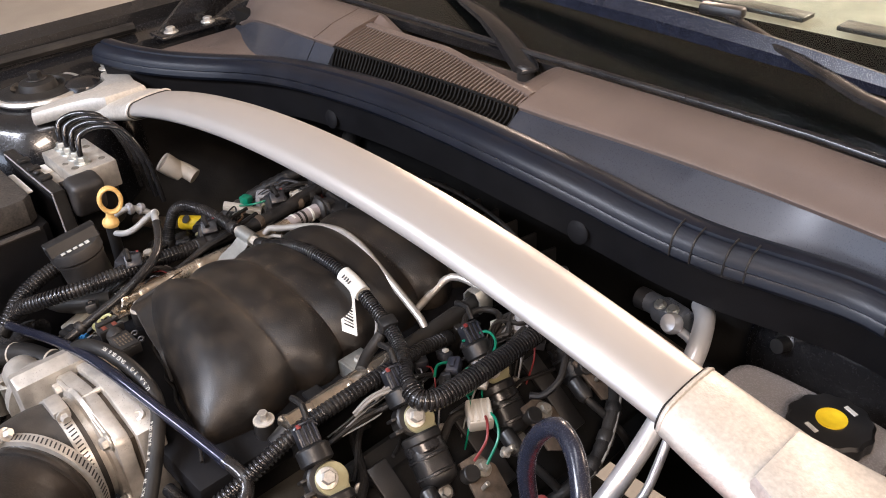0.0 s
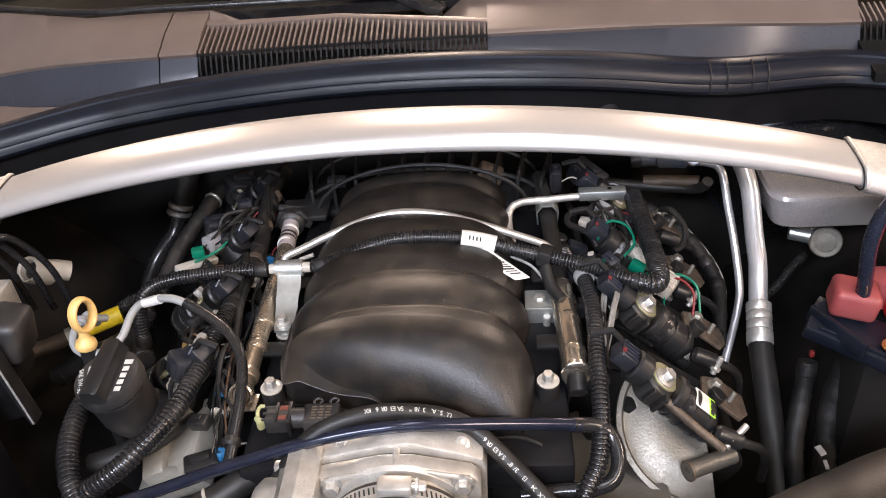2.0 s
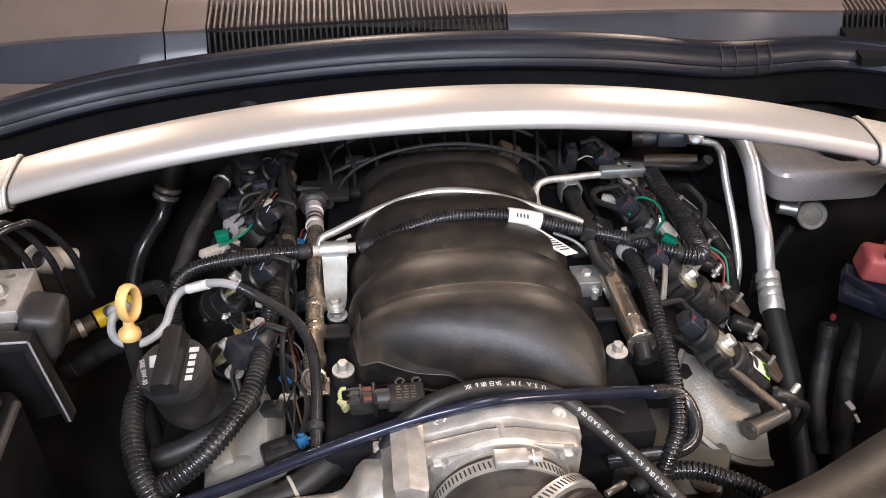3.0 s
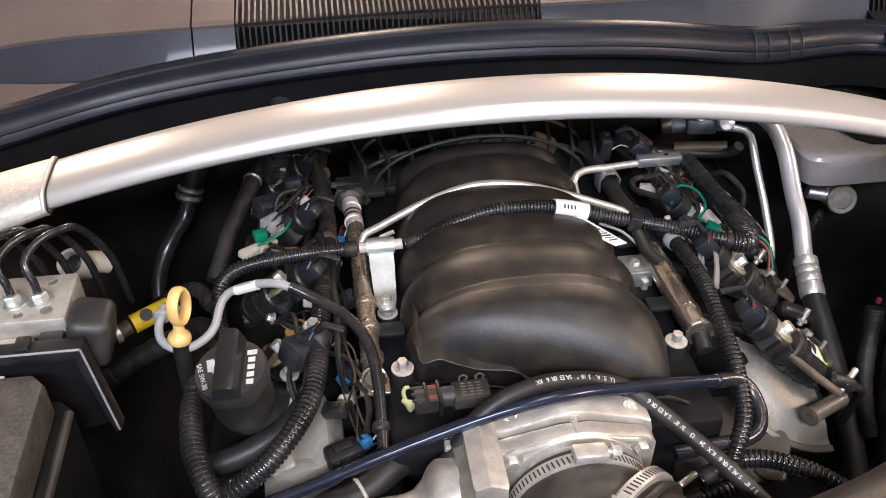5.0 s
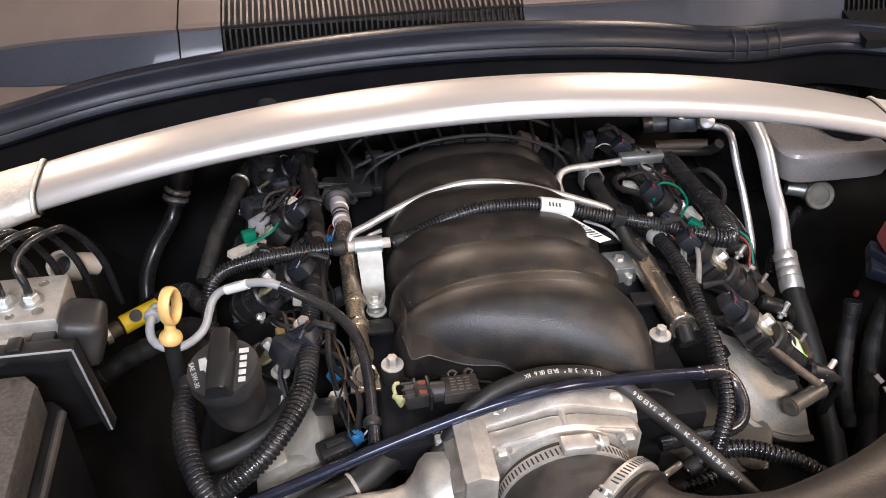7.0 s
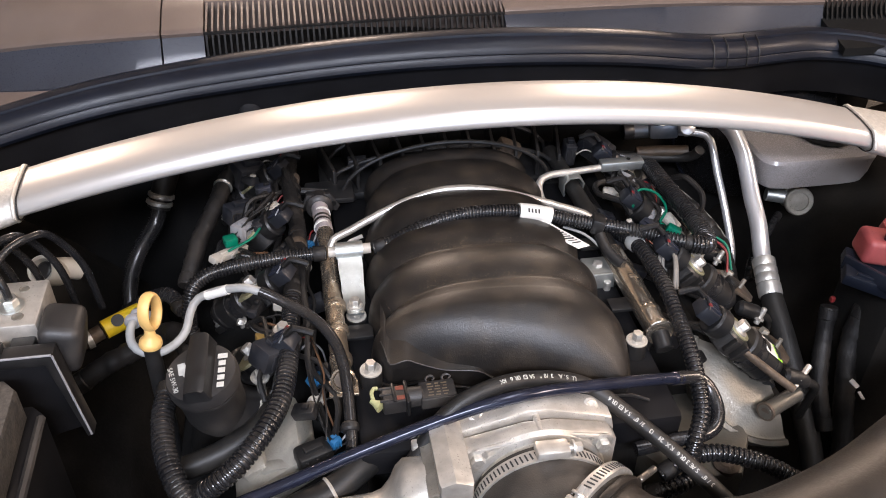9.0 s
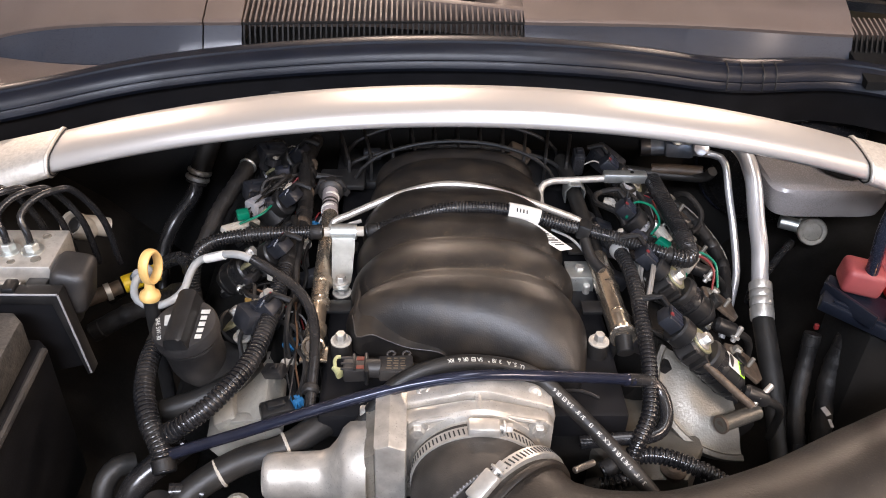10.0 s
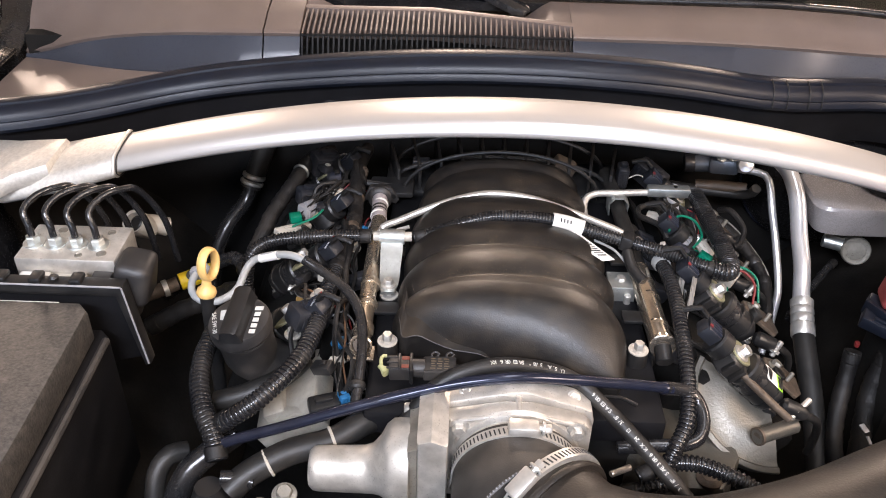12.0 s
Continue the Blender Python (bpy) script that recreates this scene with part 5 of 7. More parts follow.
RAD = [(-0.255, -0.135, 0.780), (-0.238, -0.122, 0.790), (-0.205, -0.105, 0.800), (-0.168, -0.092, 0.803), (-0.140, -0.075, 0.810), (-0.12, -0.06, 0.81)]
part("hose", tube(RAD, 0.0125, 16, 0.006), M_RUBBER, thing("radiator_hose", (-0.2, -0.10, 0.80), "shiny black hose behind the breather tube", "hose"))
for at, ax in (((-0.222, -0.1135, 0.795), (1, 0.5, 0.3)), ((-0.166, -0.091, 0.8035), (1, 0.45, 0.15))):
    cl = thing("hose_clip", at, "pale spring clip on a black hose", "clip", "spring clips")
    bm = bmesh.new()
    lathe(bm, [(0.0127, -0.0014), (0.0136, 0), (0.0127, 0.0014)], at, ax, 22)
    part("band", bm, M_IVORY, cl)

# ---- throttle body and intake tract ----
TBZ = 0.815
tb = thing("throttle_body", (0, -0.10, TBZ), "cast aluminium throttle body with a motor housing", "throttle body")
bm = bmesh.new()
slab(bm, [(-0.067, TBZ - 0.060), (-0.067, TBZ + 0.043), (-0.058, TBZ + 0.047), (-0.010, TBZ + 0.0595), (0.010, TBZ + 0.0595), (0.055, TBZ + 0.0455), (0.066, TBZ + 0.040), (0.069, TBZ + 0.028), (0.066, TBZ - 0.060)], "y", -0.094, -0.070, 0.0025)
part("rear_flange", bm, M_ALU, tb)
bm = bmesh.new()
slab(bm, [(-0.064, TBZ - 0.055), (-0.064, TBZ + 0.040), (-0.060, TBZ + 0.0445), (-0.012, TBZ + 0.0555), (0.012, TBZ + 0.0555), (0.058, TBZ + 0.0435), (0.064, TBZ + 0.036), (0.064, TBZ - 0.055)], "y", -0.113, -0.0985, 0.0022)
part("front_flange", bm, M_ALU, tb)
bm = bmesh.new()
slab(bm, [(-0.060, TBZ - 0.055), (-0.060, TBZ + 0.036), (-0.010, TBZ + 0.050), (0.010, TBZ + 0.050), (0.060, TBZ + 0.036), (0.060, TBZ - 0.055)], "y", -0.0985, -0.094, 0)
part("flange_gasket", bm, M_GRIME, tb, "dark joint between the two flanges")
for x0, x1, z0, z1 in ((-0.058, -0.012, 0.0455, 0.0560), (0.012, 0.056, 0.0560, 0.0450)):
    bm = bmesh.new()
    sweep(bm, [(x0, -0.1125, TBZ + z0 - 0.003), ((x0 + x1) / 2, -0.1135, TBZ + (z0 + z1) / 2 - 0.003), (x1, -0.1125, TBZ + z1 - 0.003)], 0.0022, 8, 0.01)
    part("casting_rib", bm, M_ALU, tb)
for bx, bz in ((-0.046, 0.049), (0.050, 0.0455)):
    bm = bmesh.new()
    lathe(bm, [(0.006, -0.006), (0.006, 0.002), (0.0035, 0.003), (0.0025, 0.001)], (bx, -0.082, TBZ + bz), (0.1 if bx > 0 else -0.1, -0.5, 0.85), 16)
    part("stud_boss", bm, M_ALU, tb)
bm = bmesh.new()
lathe(bm, [(0.058, 0), (0.056, 0.004), (0.0515, 0.006), (0.0515, 0.030), (0.050, 0.031), (0.045, 0.031), (0.045, 0.0), (0.01, -0.005)], (0, -0.112, TBZ), (0, -1, 0), 48)
part("bore", bm, M_ALU, tb)
for sx in (-1, 1):
    for dz in (0.037, -0.037):
        bm = bmesh.new()
        bolt(bm, (sx * 0.051, -0.113, TBZ + dz), (0, -1, 0), 0.0062, 0.006)
        part("flange_bolt", bm, M_BOLT, tb)
for bx in (0.0,):
    bm = bmesh.new()
    rod(bm, (bx, -0.1125, TBZ + 0.049 + 0.004 * (bx == 0)), (bx * 0.98, -0.076, TBZ + 0.055), 0.0030)
    part("casting_boss", bm, M_ALU, tb)
# motor housing
bm = bmesh.new()
slab(bm, [(-0.086, TBZ - 0.06), (-0.086, TBZ + 0.052), (-0.074, TBZ + 0.056), (-0.060, TBZ + 0.050), (-0.060, TBZ - 0.06)], "y", -0.150, -0.082, 0.004)
part("gear_housing", bm, M_ALU, tb)
bm = bmesh.new()
slab(bm, [(-0.094, TBZ - 0.055), (-0.094, TBZ + 0.040), (-0.0855, TBZ + 0.044), (-0.0855, TBZ - 0.055)], "y", -0.148, -0.086, 0.002)
part("housing_cover", bm, M_ALU_DULL, tb, "dull cover plate")
bm = bmesh.new()
rings(bm, [[(x, -0.122 + r * math.cos(a) * 0.92, TBZ + dz + r * math.sin(a)) for a in [2 * math.pi * k / 28 for k in range(28)]] for x, r, dz in
           ((-0.093, 0.039, 0.002), (-0.108, 0.038, 0.001), (-0.114, 0.034, -0.001), (-0.119, 0.028, -0.006), (-0.126, 0.0235, -0.011), (-0.134, 0.0222, -0.013), (-0.174, 0.0212, -0.014), (-0.179, 0.0202, -0.014), (-0.182, 0.017, -0.014), (-0.183, 0.008, -0.014))])
bmesh.ops.recalc_face_normals(bm, faces=bm.faces)
part("motor_case", bm, M_ALU, tb, "rounded cast motor case")
for by, bz in ((-0.140, 0.020), (-0.094, 0.036), (-0.142, -0.03)):
    bm = bmesh.new()
    box(bm, (-0.090, by, TBZ + bz), (0.020, 0.009, 0.009), 0.002)
    part("cover_clip", bm, M_STEEL, tb, "bright spring clip")

# coupler hose with two band clamps
coup = thing("intake_coupler", (0, -0.16, TBZ), "black rubber intake coupler with two steel band clamps", "hose coupler")
CPATH = [(0, -0.124, TBZ), (0.0, -0.142, TBZ), (-0.001, -0.154, TBZ + 0.001), (0.002, -0.166, TBZ + 0.002), (0.008, -0.178, TBZ + 0.003)]
bm = bmesh.new()
path = spline(CPATH, 0.004)
fr = frames(path)
rings(bm, [[c + 0.0555 * (n * math.cos(2 * math.pi * j / 48) + b * math.sin(2 * math.pi * j / 48)) for j in range(48)] for c, (n, b) in zip(path, fr)])
part("rubber_sleeve", bm, M_COUPLER, coup)
# cut hem of the sleeve, with frayed pale threads
hem_c, (hem_n, hem_b) = path[-1], fr[-1]
bm = bmesh.new()
sweep(bm, [hem_c + 0.0552 * (hem_n * math.cos(2 * math.pi * j / 40) + hem_b * math.sin(2 * math.pi * j / 40)) for j in range(41)], 0.0018, 6, 0.012)
part("hem", bm, M_COUPLER, coup)
bm = bmesh.new()
for j in range(110):
    a = 2 * math.pi * j / 110
    o = hem_n * math.cos(a) + hem_b * math.sin(a)
    box(bm, hem_c + o * 0.0566, (0.0014, 0.0012, 0.0012), 0, aim(o))
tagged(part("frayed_threads", bm, M_GREYCONN, coup, "pale threads along the cut hem", smooth=False), kind="stuff")
for at, ax, ang in (((0, -0.134, TBZ), (0, -1, 0), 92), ((0.024, -0.169, TBZ + 0.004), (0.60, -0.80, 0.03), 58)):
    q = aim(ax)
    bm = bmesh.new()
    lathe(bm, [(0.0552, -0.0055), (0.0572, -0.0053), (0.0572, 0.0053), (0.0552, 0.0055)], at, ax, 56)
    band = part("clamp_band", bm, M_STEEL, coup, "perforated steel band")
    bm = bmesh.new()
    for k in range(90):
        a = radians(4 * k)
        m = Matrix.Translation(at) @ q.to_4x4() @ Matrix.Rotation(a, 4, "Z") @ Matrix.Translation((0.0573, 0, 0)) @ Matrix.Rotation(radians(12), 4, "X")
        bmesh.ops.create_cube(bm, size=1, matrix=m @ Matrix.Diagonal((0.0004, 0.0013, 0.0062, 1)))
    tagged(part("perforation", bm, M_INK, band, "dark slots cut through the band", smooth=False), kind="stuff")
    # screw housing sits on top of the ring
    up = Vector((0, 0, 1))
    d = Vector(ax).normalized()
    side = d.cross(up).normalized()
    a = radians(ang)
    rad = side * math.cos(a) + up * math.sin(a)
    tng = d.cross(rad).normalized()
    c = Vector(at) + rad * 0.0605
    m3 = Matrix((tng, d, rad)).transposed()
    bm = bmesh.new()
    box(bm, c, (0.026, 0.0145, 0.0085), 0.002, m3)
    part("screw_housing", bm, M_STEEL, band, "bright clamp screw housing")
    bm = bmesh.new()
    rod(bm, c - tng * 0.012, c - tng * 0.017, 0.003)
    bolt(bm, c - tng * 0.0155, -tng, 0.0042, 0.006)
    part("screw", bm, M_STEEL, band)

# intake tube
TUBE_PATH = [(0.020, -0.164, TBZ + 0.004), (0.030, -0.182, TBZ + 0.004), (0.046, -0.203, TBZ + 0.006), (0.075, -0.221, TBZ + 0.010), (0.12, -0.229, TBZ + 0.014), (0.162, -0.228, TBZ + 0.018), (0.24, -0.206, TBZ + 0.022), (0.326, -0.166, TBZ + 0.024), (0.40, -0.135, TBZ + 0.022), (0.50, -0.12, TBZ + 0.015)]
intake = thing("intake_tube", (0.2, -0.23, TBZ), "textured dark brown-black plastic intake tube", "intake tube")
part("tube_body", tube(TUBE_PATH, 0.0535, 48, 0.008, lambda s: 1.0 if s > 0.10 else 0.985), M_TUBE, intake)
bm = bmesh.new()
lathe(bm, [(0.0555, -0.003), (0.0565, 0), (0.0555, 0.003)], (0.031, -0.181, TBZ + 0.0045), (0.62, -0.78, 0.03), 48)
part("tube_lip", bm, M_TUBE, intake)
# raised maker's mark as plain strokes
bm = bmesh.new()


def stroke(pts, w=0.0011):
    c3 = []
    for u, v in pts:
        base = Vector((0.209 + u, -0.219 + 0.44 * u, TBZ + 0.0215 + 0.02 * u))
        ang = radians(62 + v)
        c3.append(base + 0.0537 * Vector((math.cos(ang) * 0.40, -math.cos(ang) * 0.917, math.sin(ang))))
    sweep(bm, c3, w, 6, 0.003)


for u0, v0, v1 in ((-0.050, 18, -12), (-0.034, 6, -14), (-0.002, 2, -14), (0.010, 2, -14)):
    stroke([(u0, v0), (u0 + 0.003, (v0 + v1) / 2), (u0 + 0.006, v1)], 0.0014)
for u0, w0, v0 in ((-0.022, 0.010, 10), (-0.016, 0.006, 16)):
    stroke([(u0 + w0 * math.cos(2.3 * math.pi * k / 12), v0 + 900 * w0 * math.sin(2.3 * math.pi * k / 12)) for k in range(10)], 0.0011)
part("embossed_mark", bm, M_TUBE, intake, "embossed maker's mark")

# sensor with plug left of the throttle body
sens = thing("map_sensor", (-0.075, -0.041, 0.85), "dusty black pressure sensor with a brown plug and yellow lock", "sensor")
sq = rot(0, 0, 2)
bm = bmesh.new()
box(bm, (-0.070, -0.0405, 0.850), (0.031, 0.021, 0.012), 0.0015, sq)
box(bm, (-0.070, -0.0405, 0.8562), (0.029, 0.019, 0.0016), 0.0006, sq)
part("sensor_body", bm, M_BLACK_DUSTY, sens)
bm = bmesh.new()
for k in range(5):
    for j in range(3):
        box(bm, (-0.0765 + 0.0062 * j + 0.0006 * (k % 2), -0.0475 + 0.0032 * k, 0.8571), (0.0048 - 0.0008 * ((k + j) % 3), 0.0012, 0.0003), 0)
part("print_bars", bm, M_TAN, sens, "worn tan print", smooth=False)
bm = bmesh.new()
rod(bm, (-0.097, -0.0412, 0.8505), (-0.083, -0.0408, 0.8505), 0.0088, 18, 0.001)
part("neck", bm, M_BLACK_DUSTY, sens)
for hx in (-0.0745, -0.0605):
    bm = bmesh.new()
    sweep(bm, [(hx - 0.0025, -0.0300, 0.853), (hx - 0.0038, -0.0265, 0.855), (hx, -0.0240, 0.856), (hx + 0.0036, -0.0262, 0.855), (hx + 0.0014, -0.0285, 0.854)], 0.0012, 8, 0.002)
    part("hook", bm, M_BLACK_DUSTY, sens)
bm = bmesh.new()
box(bm, (-0.1065, -0.0415, 0.850), (0.022, 0.019, 0.015), 0.002, sq)
for dy in (-0.007, 0.0, 0.007):
    box(bm, (-0.1135, -0.0415 + dy, 0.8572), (0.012, 0.0020, 0.0022), 0.0006, sq)
plug = part("plug", bm, M_BLACK_DUSTY, sens)
bm = bmesh.new()
box(bm, (-0.0965, -0.0412, 0.850), (0.0036, 0.026, 0.018), 0.0015, sq)
box(bm, (-0.1075, -0.0412, 0.8585), (0.0024, 0.021, 0.0020), 0.0006, sq)
part("collar", bm, M_BLACK, plug, "raised plug collar")
for dy in (-0.0055, 0.0055):
    bm = bmesh.new()
    box(bm, (-0.1020, -0.0412 + dy, 0.8576), (0.0070, 0.0046, 0.0012), 0.0005)
    part("window", bm, mat("rust_orange", (0.13, 0.030, 0.018), 0.55), plug, "rust red insert")
bm = bmesh.new()
lathe(bm, [(0.0022, 0.0), (0.0028, 0.004), (0.0052, 0.009), (0.0054, 0.0105), (0.003, 0.0108)], (-0.1265, -0.0415, 0.852), (0.8, -0.75, -0.1), 14)
sweep(bm, [(-0.1245, -0.0420, 0.853), (-0.1255, -0.0365, 0.855), (-0.1235, -0.0320, 0.856), (-0.1205, -0.0310, 0.855)], 0.0017, 8, 0.002)
part("lock_tab", bm, mat("pale_yellow", (0.34, 0.34, 0.17), 0.45), sens, "pale yellow-green lock tab")

# ---- ignition coils on the driver's side ----
coil0 = thing("ignition_coil", (0.221, -0.002, 0.848), "black ignition coil with a steel core and wiring plug", "ignition coil", "coil pack row")
cx_ = Vector((0.74, -0.15, -0.655)).normalized()
cz_ = (Vector((0.60, -0.10, 0.79)) - cx_ * cx_.dot(Vector((0.60, -0.10, 0.79)))).normalized()
tilt = Matrix((cx_, cz_.cross(cx_), cz_)).transposed()


def at_coil(p):
    return Vector((0.221, -0.002, 0.848)) + tilt @ Vector(p)


bm = bmesh.new()
box(bm, at_coil((0.042, 0.0, -0.010)), (0.046, 0.034, 0.032), 0.011, tilt, 4)
part("body", bm, M_BLACK, coil0)
bm = bmesh.new()
rod(bm, at_coil((0.018, 0, -0.010)), at_coil((0.034, 0, -0.010)), 0.0185, 28, 0.003)
part("shoulder", bm, M_GLOSS, coil0, "rounded glossy shoulder")
bm = bmesh.new()
rod(bm, at_coil((0.014, 0, -0.008)), at_coil((0.024, 0, -0.008)), 0.0185, 26, 0.002)
part("ring_band", bm, M_BLACK, coil0)
for u in (0.036, 0.052):
    bm = bmesh.new()
    lathe(bm, [(0.0176, -0.0016), (0.0192, -0.0010), (0.0192, 0.0010), (0.0176, 0.0016)], at_coil((u, 0, -0.010)), tilt @ Vector((1, 0, 0)), 28)
    part("barrel_rib", bm, M_BLACK, coil0)
bm = bmesh.new()
rod(bm, at_coil((0, 0, -0.024)), at_coil((0, 0, -0.0015)), 0.0165, 26, 0.002)
part("core_housing", bm, M_BLACK, coil0, "round black core housing")
bm = bmesh.new()
rod(bm, at_coil((0.002, 0.004, -0.003)), at_coil((0.002, 0.004, 0.0005)), 0.0145, 22, 0.0008)
box(bm, at_coil((0.010, 0.008, -0.002)), (0.020, 0.016, 0.004), 0.002, tilt)
part("core_plate", bm, mat("olive_metal", (0.30, 0.28, 0.17), 0.45, 0.5), coil0, "olive tinted core plate")
bm = bmesh.new()
bolt(bm, at_coil((0.0, 0.0, 0.0)), tilt @ Vector((0, 0, 1)), 0.0062, 0.008)
part("bolt_head", bm, M_BOLT, coil0)
bm = bmesh.new()
box(bm, at_coil((0.006, -0.018, -0.010)), (0.004, 0.010, 0.020), 0.001, tilt)
box(bm, at_coil((-0.006, -0.018, -0.010)), (0.003, 0.006, 0.016), 0.001, tilt)
part("fin", bm, M_BLACK, coil0)
bm = bmesh.new()
rod(bm, at_coil((-0.014, 0, -0.008)), at_coil((-0.030, 0, -0.008)), 0.0150, 24, 0.002)
cplug = part("plug", bm, M_BLACK, coil0, "black wiring plug")
bm = bmesh.new()
box(bm, at_coil((-0.040, 0, -0.006)), (0.020, 0.019, 0.015), 0.002, tilt)
part("plug_body", bm, M_SLATE, cplug)
for k in range(4):
    bm = bmesh.new()
    box(bm, at_coil((-0.040, -0.0066 + 0.0044 * k, 0.0022)), (0.017, 0.0018, 0.003), 0.0005, tilt)
    part("plug_rib", bm, M_PLUGBLUE, cplug)
bm = bmesh.new()
sweep(bm, [at_coil((-0.047, -0.010, 0.000)), at_coil((-0.049, -0.005, 0.0035)), at_coil((-0.049, 0.005, 0.0035)), at_coil((-0.044, 0.010, 0.001))], 0.0013, 6)
part("lock_wire", bm, M_SLATE, cplug)
bm = bmesh.new()
box(bm, at_coil((-0.048, -0.006, 0.0035)), (0.004, 0.004, 0.002), 0.0005, tilt)
part("red_lock", bm, M_REDWIRE, cplug, "small red plug lock")
bm = bmesh.new()
sweep(bm, [at_coil((-0.052, 0.004, 0.002)), at_coil((-0.064, 0.004, 0.004)), at_coil((-0.074, 0.002, -0.010))], 0.003, 8)
part("taped_lead", bm, M_TAPE, cplug)
bm = bmesh.new()
box(bm, at_coil((0.070, 0.0, -0.020)), (0.014, 0.022, 0.008), 0.002, tilt)
ear = part("mounting_ear", bm, M_BLACK, coil0)
bm = bmesh.new()
bolt(bm, at_coil((0.0705, 0.002, -0.016)), tilt @ Vector((0, 0, 1)), 0.0048, 0.005)
part("mounting_bolt", bm, M_BOLT, ear)
bm = bmesh.new()
bolt(bm, at_coil((0.020, 0.026, -0.020)), tilt @ Vector((0.3, 0.5, 1)), 0.0040, 0.005)
part("side_bolt", bm, M_BOLT, ear)
for dy in (0.0985, 0.197, 0.2955):
    copy_thing(coil0, pose(0.221 - 0.01 * dy, -0.002 + dy, 0.848 - 0.006 * (dy > 0.15)))
for y in (0.046, 0.1445, 0.243, 0.3415):
    copy_thing(coil0, pose(-0.226, y, 0.838, 0, 0, 168))
bm = bmesh.new()
box(bm, at_coil((0.040, 0.0, 0.0064)), (0.016, 0.021, 0.0008), 0.0002, tilt)
lab = single("coil_label", bm, M_WHITE, at_coil((0.04, 0, 0.0064)), "white and lime paper label on the front coil", "label")
bm = bmesh.new()
box(bm, at_coil((0.0515, 0.0, 0.0064)), (0.007, 0.021, 0.0008), 0.0002, tilt)
part("lime_strip", bm, M_LIME, lab, "lime green strip", smooth=False)
bm = bmesh.new()
for k in range(3):
    box(bm, at_coil((0.0515, -0.0062 + 0.0062 * k, 0.0069)), (0.004, 0.0042, 0.0005), 0, tilt)
part("print_bars", bm, M_INK, lab, smooth=False)
# bracket rail and studs
cb = thing("coil_bracket", (0.23, 0.1, 0.80), "black and bare steel coil bracket with studs", "bracket")
bm = bmesh.new()
sweep(bm, [(0.212, 0.00, 0.842), (0.222, -0.016, 0.835), (0.245, -0.030, 0.818), (0.268, -0.042, 0.802)], 0.0040, 10, 0.006)
part("stay", bm, M_RUST, cb, "scuffed bare steel stay")
for y in (0.05, 0.15, 0.25):
    bm = bmesh.new()
    box(bm, (0.250, y, 0.795), (0.085, 0.022, 0.006), 0.002, rot(0, 38, 0))
    part("strap", bm, M_BLACK, cb)
bm = bmesh.new()
rod(bm, (0.236, -0.055, 0.790), (0.280, -0.034, 0.786), 0.0078)
part("spacer", bm, M_BOWL, cb, "grimy steel spacer")
bm = bmesh.new()
lathe(bm, [(0.0042, 0.0), (0.0092, 0.0004), (0.0092, 0.003), (0.0078, 0.0036)], (0.236, -0.055, 0.790), (0.9, 0.43, -0.08), 20)
part("spacer_flange", bm, M_RUST, cb, "rusty spacer flange")
for a, b in (((0.270, -0.040, 0.802), (0.290, -0.026, 0.814)), ((0.28, 0.056, 0.795), (0.288, 0.06, 0.812)), ((0.275, 0.15, 0.80), (0.285, 0.155, 0.815))):
    bm = bmesh.new()
    rod(bm, a, b, 0.0030)
    lathe(bm, [(0.0030, 0), (0.0056, 0.0003), (0.0056, 0.0028), (0.0030, 0.0032)], Vector(a).lerp(Vector(b), 0.25), Vector(b) - Vector(a), 6)
    part("stud", bm, M_BOLT, cb)
# front of the driver's side head and pulley-shaped casting
cast = thing("accessory_casting", (0.2, -0.02, 0.75), "grimy cast aluminium housing with a curved raised lip", "engine casting")
bc, bn, be = Vector((0.258, -0.008, 0.800)), Vector((0, -0.6, 0.8)), Vector((0, 0.8, 0.6))
bm = bmesh.new()
rings(bm, [[bc + Vector((math.cos(a), 0, 0)) * r + be * (math.sin(a) * r) + bn * h for r, h in
            ((0.060, -0.05), (0.074, -0.028), (0.0765, -0.004), (0.0755, 0.0), (0.071, 0.0005), (0.069, -0.0035), (0.064, -0.004), (0.052, 0.000), (0.038, 0.002), (0.020, -0.002), (0.001, -0.004), (0.001, -0.05))]
           for a in [radians(150 + 4 * k) for k in range(32)]])
bmesh.ops.recalc_face_normals(bm, faces=bm.faces)
part("bowl_housing", bm, M_BOWL, cast, "grey convex housing with a raised lip")
bm = bmesh.new()
slab(bm, [(0.108, -0.02), (0.120, 0.03), (0.19, 0.06), (0.225, 0.02), (0.225, -0.06), (0.20, -0.10), (0.14, -0.10), (0.115, -0.06)], "z", 0.70, 0.766, 0.006)
part("front_housing", bm, M_BOWL, cast, "grimy front housing")
bm = bmesh.new()
rod(bm, (0.104, -0.112, 0.806), (0.084, -0.126, 0.812), 0.0030)
part("brass_pin", bm, mat("brass", (0.40, 0.36, 0.32), 0.35, 0.9), cast, "brassy pin")
bm = bmesh.new()
lathe(bm, [(0.012, 0), (0.013, 0.006), (0.008, 0.010)], (0.188, -0.088, 0.762), (0, 0, 1), 14)
part("rusty_bolt", bm, M_RUST, cast, "rust-stained bolt boss")
